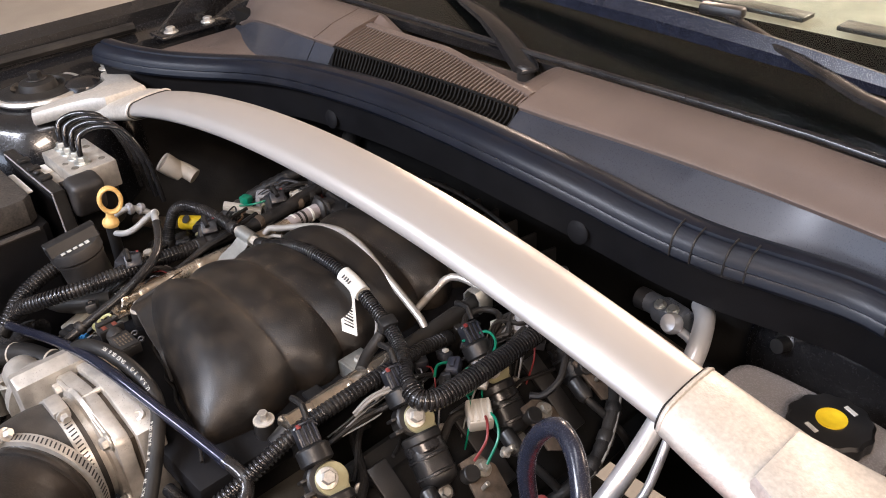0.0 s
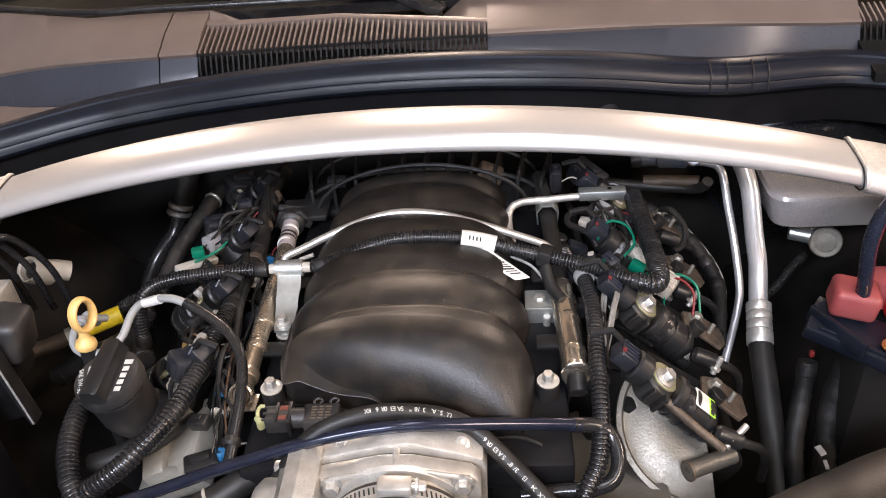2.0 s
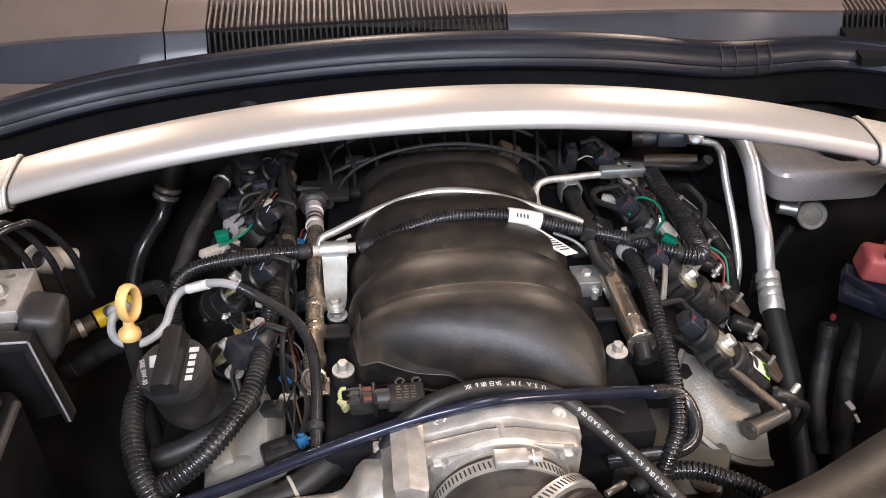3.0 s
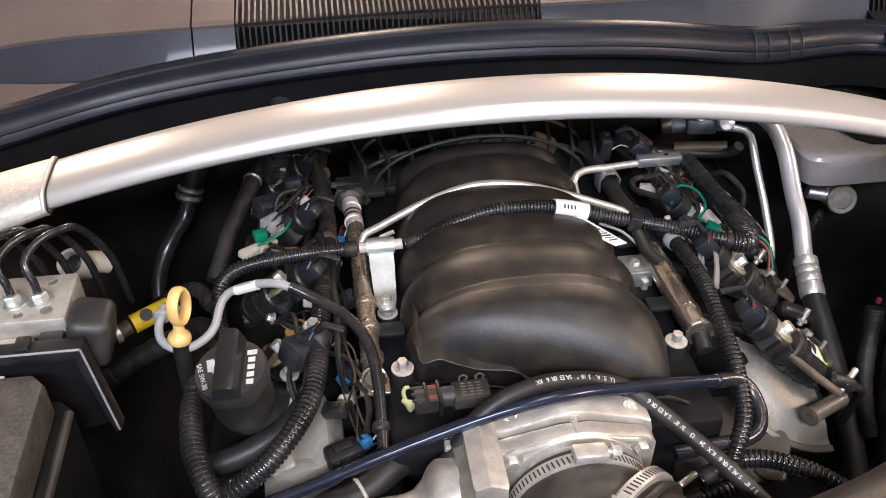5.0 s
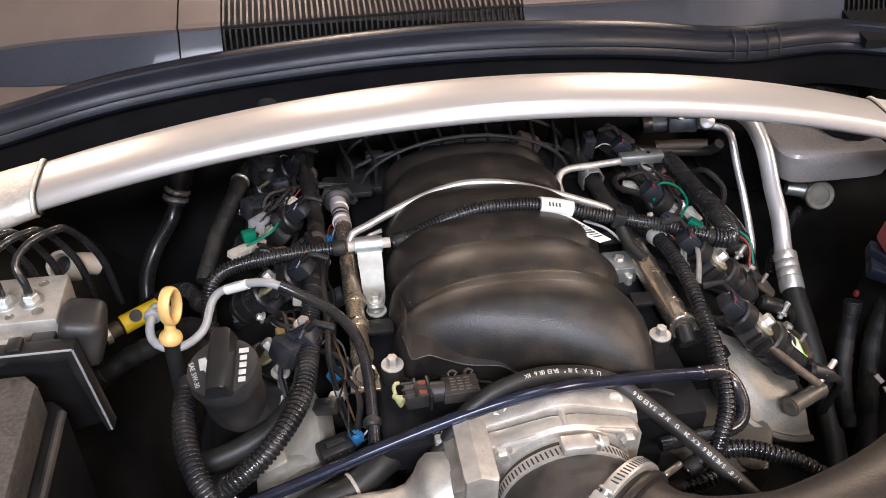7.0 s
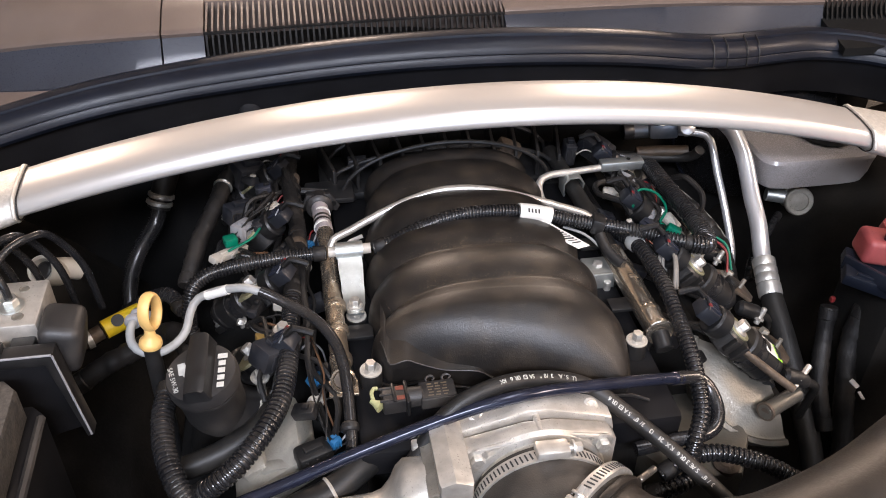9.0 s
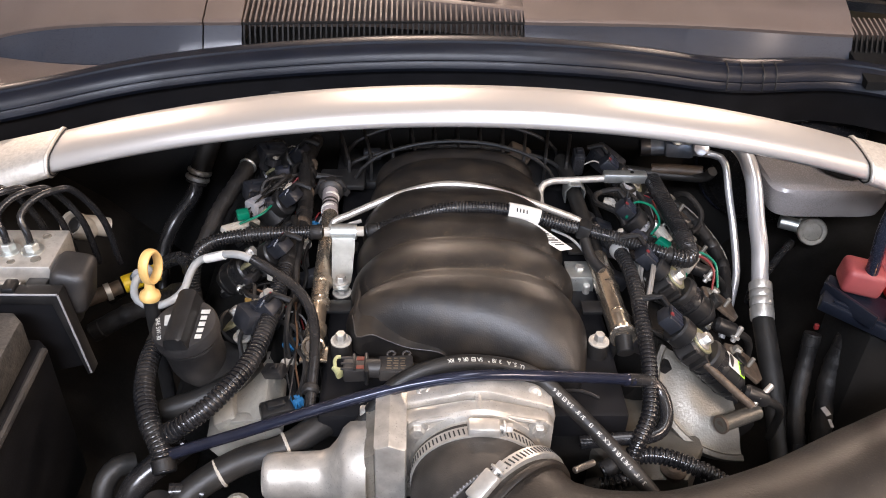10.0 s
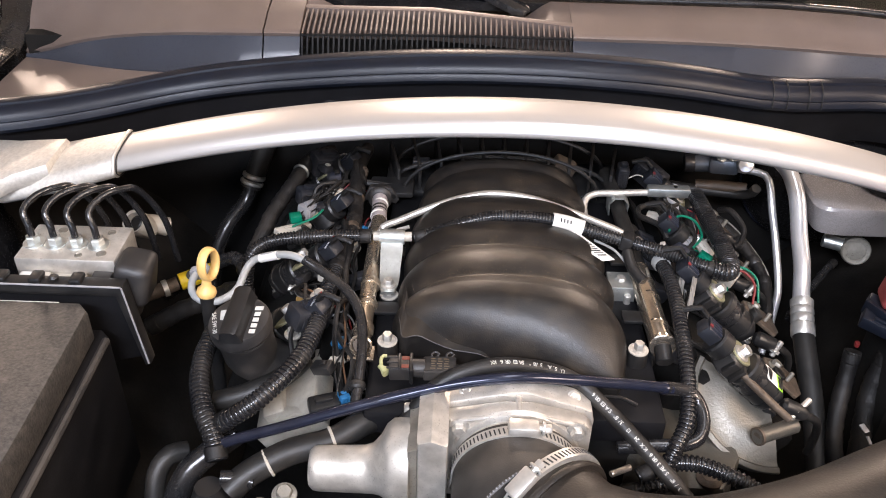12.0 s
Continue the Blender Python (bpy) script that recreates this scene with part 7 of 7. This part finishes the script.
slab(bm, [(-0.60, 0.002), (-0.418, 0.002), (-0.407, -0.010), (-0.405, -0.15), (-0.405, -0.33), (-0.60, -0.33)], "z", 0.842, 0.880, 0.004)
part("lid", bm, mat("textured_black_lid", (0.036, 0.033, 0.030), 0.6, 0, 0.5, 300, 0.9, 420, dirt=(0.12, 0.105, 0.09), dirt_amount=0.35), fb, "grained grey-black lid")
bm = bmesh.new()
slab(bm, [(-0.60, 0.010), (-0.408, 0.010), (-0.398, 0.0), (-0.397, -0.17), (-0.397, -0.34), (-0.60, -0.34)], "z", 0.66, 0.840, 0.004)
part("base", bm, M_PLENUM, fb)
bm = bmesh.new()
sweep(bm, [(-0.399, -0.005, 0.838), (-0.398, -0.12, 0.838), (-0.398, -0.3, 0.838)], 0.004, 8)
part("rim_edge", bm, M_BLACK_DUSTY, fb)
part("white_label", box(bmesh.new(), (-0.48, 0.010, 0.868), (0.07, 0.008, 0.003), 0.001), M_WHITE, fb)
# grommet with hole on the inner fender
gm = thing("wall_grommet", (-0.43, 0.2, 0.84), "pale paper-covered cable grommet on the inner fender", "grommet")
bm = bmesh.new()
lathe(bm, [(0.0125, -0.024), (0.0145, -0.012), (0.0150, 0.006), (0.0142, 0.008), (0.0115, 0.006), (0.0105, -0.010), (0.003, -0.012)], (-0.432, 0.195, 0.842), (-0.30, -0.62, 0.72), 26)
part("sleeve", bm, M_IVORY, gm)
bm = bmesh.new()
lathe(bm, [(0.0095, -0.010), (0.0095, 0.0), (0.006, 0.003), (0.002, 0.003)], (-0.432, 0.195, 0.842), (-0.30, -0.62, 0.72), 20)
part("dark_mouth", bm, M_BLACK, gm, "black plug inside the sleeve")
bm = bmesh.new()
sweep(bm, [(-0.432, 0.205, 0.835), (-0.420, 0.215, 0.828), (-0.408, 0.222, 0.820)], 0.0115, 16, 0.006)
part("torn_tail", bm, M_IVORY, gm, "torn paper tail")

# heater hose with clamp against the firewall
hh = thing("heater_hose", (-0.35, 0.42, 0.78), "black heater hose with a bright clamp near the firewall", "hose")
part("hose", tube([(-0.315, 0.455, 0.86), (-0.330, 0.448, 0.82), (-0.345, 0.438, 0.785), (-0.357, 0.425, 0.755)], 0.0145, 18, 0.006), M_RUBBER, hh)
part("pipe", tube([(-0.352, 0.430, 0.770), (-0.362, 0.415, 0.74), (-0.385, 0.385, 0.715), (-0.40, 0.36, 0.68), (-0.40, 0.33, 0.64)], 0.0105, 16, 0.006), M_GLOSS, hh, "shiny black pipe")
for off in (0, 0.010):
    bm = bmesh.new()
    lathe(bm, [(0.0148, -0.0035), (0.0168, -0.002), (0.0168, 0.002), (0.0148, 0.0035)], (-0.3515 - off * 0.35, 0.4315 - off * 0.35, 0.770 - off * 0.85), (0.3, 0.35, 0.9), 24)
    part("clamp_ring", bm, M_BOLT, hh, "bright metal clamp ring")

# ---- passenger side connectors ----
def connector(at, size, r, material, label, wires=0, wire_mat=None, tabs=True):
    t = thing("wiring_connector", at, label, "connector", "loose connectors")
    b_ = bmesh.new()
    box(b_, at, size, min(size) * 0.18, r)
    part("shell", b_, material, t)
    if tabs:
        b_ = bmesh.new()
        box(b_, Vector(at) + r @ Vector((0, 0, size[2] * 0.55)), (size[0] * 0.55, size[1] * 0.35, size[2] * 0.25), 0.0008, r)
        part("latch", b_, material, t)
        for k in range(3):
            b_ = bmesh.new()
            box(b_, Vector(at) + r @ Vector((size[0] * (-0.3 + 0.3 * k), -size[1] * 0.5, 0)), (size[0] * 0.08, 0.002, size[2] * 0.7), 0.0004, r)
            part("rib", b_, material, t)
    for k in range(wires):
        a = Vector(at) + r @ Vector((size[0] * 0.5, size[1] * (k / max(1, wires - 1) - 0.5) * 0.6, 0))
        b_ = bmesh.new()
        sweep(b_, [a, a + r @ Vector((0.012, 0.002 * k, 0.006)), a + r @ Vector((0.028, 0.004 * k - 0.004, -0.004)), a + r @ Vector((0.04, -0.01, -0.03))], 0.0009, 6, 0.004)
        part("wire", b_, wire_mat or (M_REDWIRE if k == 1 else M_GREYCONN), t)
    return t


connector((-0.236, 0.236, 0.842), (0.026, 0.018, 0.018), rot(0, 8, 52), M_GREYCONN, "grey wiring connector with a green wire", 2, M_REDWIRE)
connector((-0.249, 0.214, 0.845), (0.014, 0.012, 0.010), rot(0, 0, 20), M_GREEN, "small green connector lock", 0, None, False)
connector((-0.252, 0.208, 0.833), (0.050, 0.011, 0.008), rot(8, 14, 50), M_IVORY, "pale slotted connector strip below the lock", 0)
connector((-0.232, 0.345, 0.845), (0.040, 0.028, 0.028), rot(10, 15, 35), M_SLATE, "dark coil connector near the firewall", 3)
connector((-0.240, 0.275, 0.838), (0.036, 0.024, 0.022), rot(0, 10, 30), M_SLATE, "dark coil connector beside the harness", 3)
connector((-0.205, 0.265, 0.848), (0.016, 0.014, 0.010), rot(0, 0, 30), M_IVORY, "pale wire bundle clip", 2)
connector((-0.168, 0.205, 0.836), (0.009, 0.009, 0.009), rot(0, 0, 60), M_BLUE, "small blue connector by the rail", 2)
connector((-0.222, 0.150, 0.828), (0.034, 0.024, 0.022), rot(5, 10, 20), M_BLACK, "black coil connector under the conduit", 2)
connector((-0.205, 0.035, 0.846), (0.042, 0.026, 0.024), rot(5, 20, 40), M_SLATE, "dark ribbed sensor connector with red wires", 3)
connector((-0.215, 0.055, 0.838), (0.012, 0.022, 0.018), rot(0, 0, 15), mat("amber_insert", (0.30, 0.18, 0.05), 0.5), "amber plastic connector insert", 0, None, False)
connector((-0.172, 0.010, 0.832), (0.014, 0.010, 0.009), rot(20, 15, 40), M_BLUE, "blue and orange injector connector", 2)
connector((-0.172, -0.010, 0.826), (0.015, 0.009, 0.009), rot(15, 20, 35), M_IVORY, "pale ivory injector connector", 2, M_TAPE)
connector((-0.160, -0.052, 0.820), (0.010, 0.012, 0.010), rot(0, 0, 30), M_BLUE, "bright blue connector by the breather tube", 1)
connector((-0.178, -0.058, 0.812), (0.030, 0.020, 0.018), rot(0, 0, 20), M_BLACK, "black and brown connector by the breather tube", 2, M_TAPE)
connector((0.182, 0.245, 0.842), (0.022, 0.012, 0.012), rot(0, 0, -20), M_IVORY, "pale connector clip on the coil harness", 3, M_TAPE)
connector((0.188, 0.330, 0.852), (0.044, 0.026, 0.026), rot(0, 20, -40), M_SLATE, "dark coil connector near the firewall with red wires", 3)
connector((0.150, 0.318, 0.858), (0.014, 0.020, 0.030), rot(10, 0, 0), M_SLATE, "dark cylindrical sensor plug at the rail's end", 1, M_IVORY)
connector((0.205, 0.195, 0.842), (0.020, 0.018, 0.016), rot(0, 20, -30), M_GREYCONN, "white coil bolt boss", 1, M_GREEN)
connector((0.222, 0.160, 0.845), (0.016, 0.010, 0.012), rot(0, 20, -30), M_GREEN, "small green connector lock", 1, M_GREEN, False)
connector((0.160, 0.155, 0.842), (0.020, 0.014, 0.014), rot(0, 0, -25), M_SLATE, "slate injector connector beside the rail", 2)
for pts, m_, lab in (([(0.185, 0.19, 0.86), (0.198, 0.21, 0.868), (0.216, 0.205, 0.866), (0.222, 0.185, 0.858), (0.21, 0.17, 0.852)], M_GREEN, "thin green wire loop by the coils"),
                     ([(0.19, 0.17, 0.850), (0.187, 0.155, 0.853), (0.193, 0.145, 0.848)], M_GREEN, "thin green wire among connectors"),
                     ([(-0.252, 0.205, 0.838), (-0.225, 0.213, 0.848), (-0.212, 0.24, 0.852)], M_GREEN, "thin green wire among connectors"),
                     ([(0.095, 0.155, 0.868), (0.115, 0.14, 0.866), (0.13, 0.12, 0.858)], M_GREYTUBE, "short pale wire beside the rail")):
    part("wire", tube(pts, 0.0014, 8, 0.004), m_, thing("loose_wire", pts[0], lab, "wire", "loose wires"))
rngw = random.Random(11)
for k in range(16):
    sx = -1 if k < 9 else 1
    x0, y0 = sx * rngw.uniform(0.165, 0.25), rngw.uniform(0.0, 0.33)
    p = [Vector((x0, y0, 0.815 + rngw.uniform(0, 0.02)))]
    d = Vector((rngw.uniform(-0.02, 0.02), rngw.uniform(0.015, 0.035), 0))
    for j in range(4):
        d = d + Vector((rngw.uniform(-0.012, 0.012), rngw.uniform(-0.006, 0.01), rngw.uniform(-0.006, 0.006)))
        nxt = p[-1] + d
        p.append(Vector((sx * min(0.255, max(0.16, abs(nxt.x))), nxt.y, nxt.z)))
    part("wire", tube(p, rngw.choice([0.002, 0.003, 0.0042]), 8, 0.006), M_TAPE, thing("loose_wire", p[0], "dark taped wire among the connectors", "wire", "loose wires"))
# small bright heads between the left connectors
for at in ((-0.197, 0.052, 0.856), (-0.175, 0.165, 0.838), (-0.22, 0.02, 0.832)):
    b = thing("cover_bolt", at, "bright flanged valve cover bolt", "bolt", "valve cover bolts")
    bm = bmesh.new()
    bolt(bm, at, (0.1, -0.1, 1), 0.0056, 0.007)
    rod(bm, Vector(at) - Vector((0, 0, 0.03)), at, 0.004)
    part("head", bm, M_BOLT, b)
# bare alloy showing below the filler
bm = bmesh.new()
box(bm, (-0.213, -0.020, 0.782), (0.07, 0.09, 0.03), 0.004, rot(0, -32, 4))
box(bm, (-0.232, -0.030, 0.792), (0.022, 0.05, 0.018), 0.003, rot(8, -20, 12))
box(bm, (-0.205, -0.055, 0.792), (0.030, 0.012, 0.022), 0.002, rot(0, -20, -15))
rod(bm, (-0.222, 0.008, 0.79), (-0.218, 0.002, 0.812), 0.009, 16)
single("head_casting", bm, M_PALE, (-0.215, -0.02, 0.79), "bare cast aluminium head corner below the filler neck", "engine casting")
bm = bmesh.new()
rod(bm, (-0.272, -0.142, 0.70), (-0.272, -0.138, 0.760), 0.017, 26)
wp = single("thermostat_housing", bm, M_ALU_DULL, (-0.272, -0.14, 0.73), "dull aluminium thermostat pipe low at the front", "housing")
bm = bmesh.new()
lathe(bm, [(0.0165, 0), (0.0175, 0.003), (0.0160, 0.006), (0.0175, 0.009), (0.0160, 0.012), (0.0175, 0.015), (0.0155, 0.020), (0.012, 0.03)], (-0.272, -0.138, 0.758), (0, 0.05, 1), 24)
part("ribbed_boot", bm, M_BLACK, wp, "black ribbed boot")
bm = bmesh.new()
sweep(bm, [(-0.262, -0.130, 0.792), (-0.245, -0.128, 0.790), (-0.232, -0.130, 0.788)], 0.007, 12)
part("side_spout", bm, M_GLOSS, wp, "shiny black side spout")
for at in ((-0.225, -0.150, 0.775), (-0.205, -0.135, 0.778)):
    b = thing("housing_bolt", at, "dull flanged bolt beside the thermostat pipe", "bolt", "front bolts")
    bm = bmesh.new()
    bolt(bm, at, (0.1, -0.3, 1), 0.0075, 0.008)
    rod(bm, Vector(at) - Vector((0, 0, 0.04)), at, 0.009)
    part("head", bm, M_ALU_DULL, b)

# ---- small things on the driver's side ----
trunk_pts = [(0.225, 0.355, 0.815), (0.240, 0.338, 0.815), (0.262, 0.322, 0.806), (0.281, 0.305, 0.799), (0.304, 0.278, 0.789), (0.317, 0.25, 0.779), (0.324, 0.222, 0.769), (0.321, 0.19, 0.758), (0.312, 0.15, 0.745)]
trunk = conduit(trunk_pts, 0.0076, "taped black coil harness trunk curving beside the coils", ribbed=False, name="wiring_harness", category="harness")
for k, at in enumerate(trunk_pts[1:-2]):
    bm = bmesh.new()
    nxt = Vector(trunk_pts[k + 2]) - Vector(trunk_pts[k])
    lathe(bm, [(0.0077, -0.006), (0.0086, -0.004), (0.0086, 0.004), (0.0077, 0.006)], at, nxt.normalized(), 14)
    part("tape_turn", bm, M_TAPE if k % 2 else M_BLACK, trunk)
for pts, m_, lab in (([(0.276, 0.318, 0.806), (0.296, 0.300, 0.800), (0.314, 0.272, 0.790), (0.327, 0.242, 0.779), (0.331, 0.215, 0.768), (0.324, 0.185, 0.757)], M_TWINE, "pale thin wire hanging beside the harness trunk"),
                     ([(0.262, 0.262, 0.846), (0.270, 0.245, 0.856), (0.281, 0.222, 0.848), (0.276, 0.205, 0.838), (0.266, 0.198, 0.836)], M_TAPE, "dark twisted wire near the rear coil"),
                     ([(0.252, 0.150, 0.836), (0.263, 0.144, 0.840), (0.274, 0.132, 0.832), (0.272, 0.118, 0.815)], M_REDWIRE, "thin red wire from the ivory connector"),
                     ([(0.250, 0.154, 0.836), (0.264, 0.152, 0.840), (0.279, 0.142, 0.832), (0.281, 0.125, 0.812)], M_GREEN, "thin green wire from the ivory connector"),
                     ([(0.185, 0.19, 0.850), (0.178, 0.203, 0.858), (0.166, 0.212, 0.860), (0.157, 0.225, 0.858), (0.160, 0.243, 0.857), (0.174, 0.249, 0.857), (0.187, 0.240, 0.856), (0.190, 0.222, 0.852), (0.186, 0.20, 0.842)], M_TAPE, "black taped lead coiled in a small loop"),
                     ([(0.205, 0.262, 0.848), (0.213, 0.244, 0.856), (0.217, 0.22, 0.852), (0.219, 0.20, 0.846)], M_TAPE, "black taped lead between coil plugs")):
    part("wire", tube(pts, 0.0034 if m_ is M_TAPE else 0.0013, 8, 0.004), m_, thing("loose_wire", pts[0], lab, "wire", "loose wires"))
ic = connector((0.247, 0.150, 0.832), (0.026, 0.024, 0.018), rot(0, 18, -35), M_IVORY, "ivory multi-pin connector hanging below the conduit", 0, None, False)
for k in range(4):
    bm = bmesh.new()
    box(bm, Vector((0.247, 0.150, 0.832)) + rot(0, 18, -35) @ Vector((0, -0.009 + 0.006 * k, 0.0095)), (0.022, 0.0032, 0.002), 0.0005, rot(0, 18, -35))
    part("pin_cell", bm, M_IVORY, ic)
connector((0.200, 0.254, 0.852), (0.022, 0.016, 0.014), rot(0, 15, -30), M_GREYCONN, "grey coil plug with a red lock", 2)
connector((0.196, 0.168, 0.848), (0.018, 0.013, 0.012), rot(10, 10, -55), M_PLUGBLUE, "slate blue injector plug with a red lock", 1)
connector((0.226, 0.176, 0.846), (0.020, 0.012, 0.008), rot(0, 25, -60), M_IVORY, "pale connector lock strip by the green wire", 1, M_TWINE)
for k, (x, y, z) in enumerate(((0.286, 0.034, 0.786), (0.284, 0.118, 0.796), (0.280, 0.205, 0.804), (0.274, 0.288, 0.808))):
    pl = thing("coil_mount_plate", (x, y, z), "brown-stained steel coil mounting plate with a stud", "bracket", "coil mounting plates")
    bm = bmesh.new()
    slab(bm, [(-0.026, -0.012), (0.020, -0.016), (0.028, -0.004), (0.022, 0.016), (-0.008, 0.018), (-0.026, 0.008)], "z", -0.002, 0.002, 0.0006)
    bmesh.ops.transform(bm, matrix=Matrix.Translation((x, y, z)) @ rot(0, 36, -12 + 7 * k).to_4x4(), verts=bm.verts)
    part("plate", bm, M_RUST, pl)
    bm = bmesh.new()
    bolt(bm, (x - 0.008, y + 0.006, z + 0.008), (0.5, 0.05, 0.85), 0.0055, 0.006)
    part("nut", bm, M_ALU_DULL, pl)
    bm = bmesh.new()
    rod(bm, (x + 0.004, y - 0.006, z), (x + 0.009, y - 0.004, z + 0.010), 0.0024, 10)
    part("stud", bm, M_ALU_DULL, pl)
    bm = bmesh.new()
    rod(bm, (x - 0.014, y - 0.008, z + 0.004), (x - 0.006, y - 0.008, z + 0.014), 0.008, 16)
    part("rubber_boot", bm, M_RUBBER, pl, "black rubber boot")
# spark plug leads under the coils
for k in range(4):
    y = 0.0 + 0.0985 * k
    pts = [(0.262, y - 0.03, 0.81), (0.285, y - 0.035, 0.802), (0.305, y - 0.025, 0.782), (0.318, y - 0.01, 0.75), (0.322, y, 0.71)]
    ld = thing("spark_lead", pts[1], "black spark plug lead dropping past the head", "cable", "spark plug leads")
    part("lead", tube(pts, 0.0042, 10, 0.006), M_RUBBER, ld)
    bm = bmesh.new()
    lathe(bm, [(0.0055, 0), (0.008, 0.003), (0.008, 0.022), (0.0055, 0.026)], pts[0], (0.023, -0.005, -0.008), 14)
    part("boot", bm, M_BLACK, ld)

# bundles of thin wires among the connectors on both sides
M_BROWNWIRE = mat("brown_wire", (0.10, 0.05, 0.025), 0.45, 0, 0.2, 90, 0.1)
M_GREYWIRE = mat("grey_wire", (0.20, 0.20, 0.20), 0.45, 0, 0.2, 90, 0.1)
rngb = random.Random(23)


def bundle(start, ways, count, label, spread=0.008):
    t = thing("wire_bundle", start, label, "wires", "wire bundles")
    for k in range(count):
        pts = []
        for j, w in enumerate(ways):
            e = spread * (0.4 if j in (0, len(ways) - 1) else 1.0)
            pts.append(Vector(w) + Vector((rngb.gauss(0, e), rngb.gauss(0, e), rngb.gauss(0, e * 0.6))))
        m_ = rngb.choice([M_TAPE, M_TAPE, M_TAPE, M_RUBBER, M_BLACK, M_BLACK, M_BROWNWIRE, M_GREYWIRE, M_TAPE, M_BLACK])
        part("wire", tube(pts, rngb.choice([0.0008, 0.0010, 0.0013]) if m_ is not M_TAPE else 0.0026, 6, 0.005), m_, t)
    return t


bundle((-0.165, 0.0, 0.83), [(-0.176, 0.075, 0.835), (-0.170, 0.045, 0.842), (-0.168, 0.012, 0.838), (-0.163, -0.022, 0.832), (-0.160, -0.055, 0.822)], 7, "thin mixed wires leading to the front injector plug")
bundle((-0.2, 0.06, 0.83), [(-0.228, 0.088, 0.835), (-0.212, 0.070, 0.848), (-0.200, 0.048, 0.850), (-0.198, 0.022, 0.842), (-0.208, 0.0, 0.828)], 10, "thin mixed wires round the sensor connector")
bundle((-0.22, 0.25, 0.84), [(-0.245, 0.222, 0.838), (-0.232, 0.246, 0.850), (-0.214, 0.268, 0.853), (-0.204, 0.294, 0.850), (-0.198, 0.322, 0.846)], 12, "thin mixed wires behind the grey connector")
bundle((-0.23, 0.17, 0.83), [(-0.240, 0.200, 0.834), (-0.226, 0.185, 0.842), (-0.214, 0.165, 0.840), (-0.206, 0.14, 0.832), (-0.200, 0.11, 0.828)], 10, "dark mixed wires under the conduit")
bundle((0.2, 0.2, 0.84), [(0.206, 0.285, 0.850), (0.196, 0.262, 0.856), (0.198, 0.235, 0.856), (0.206, 0.205, 0.850), (0.210, 0.18, 0.842)], 11, "thin mixed wires among the coil plugs")
bundle((0.19, 0.08, 0.84), [(0.180, 0.15, 0.842), (0.188, 0.125, 0.850), (0.186, 0.095, 0.850), (0.180, 0.065, 0.842), (0.176, 0.03, 0.832)], 8, "dark mixed wires beside the coil harness", 0.006)
# little clips, sockets and bolt bosses in the gaps
for k, (x, y, z, m_, lab) in enumerate(((-0.196, 0.105, 0.842, M_IVORY, "pale plastic wire clip"), (-0.222, 0.108, 0.838, M_BLACK, "black plastic wire clip"), (-0.182, -0.03, 0.836, M_BLACK, "black plastic wire clip"),
                                        (-0.212, 0.30, 0.852, M_PLUGBLUE, "slate blue plug"), (-0.228, 0.322, 0.850, M_SLATE, "black plug"), (-0.215, 0.232, 0.850, M_SLATE, "black plug"), (-0.196, 0.19, 0.842, M_BLACK, "black plastic wire clip"),
                                        (0.188, 0.282, 0.856, M_SLATE, "black plug"), (0.176, 0.175, 0.846, M_SLATE, "black plug"), (0.206, 0.148, 0.846, M_BLACK, "black plastic wire clip"), (0.228, 0.252, 0.846, M_SLATE, "black plug"))):
    cl = thing("wire_clip", (x, y, z), lab + " among thin wires", "clip", "wire clips")
    r_ = rot(rngb.uniform(-20, 20), rngb.uniform(-20, 20), rngb.uniform(-60, 60))
    bm = bmesh.new()
    box(bm, (x, y, z), (rngb.uniform(0.012, 0.022), rngb.uniform(0.008, 0.014), rngb.uniform(0.008, 0.013)), 0.0015, r_)
    part("body", bm, m_, cl)
    bm = bmesh.new()
    box(bm, Vector((x, y, z)) + r_ @ Vector((0.003, 0, 0.0065)), (0.006, 0.005, 0.003), 0.0008, r_)
    part("latch", bm, M_IVORY if k % 4 == 0 else M_BLACK, cl)
    bm = bmesh.new()
    box(bm, Vector((x, y, z)) + r_ @ Vector((-0.008, 0, 0)), (0.005, 0.010, 0.009), 0.001, r_)
    part("collar", bm, M_SLATE, cl)
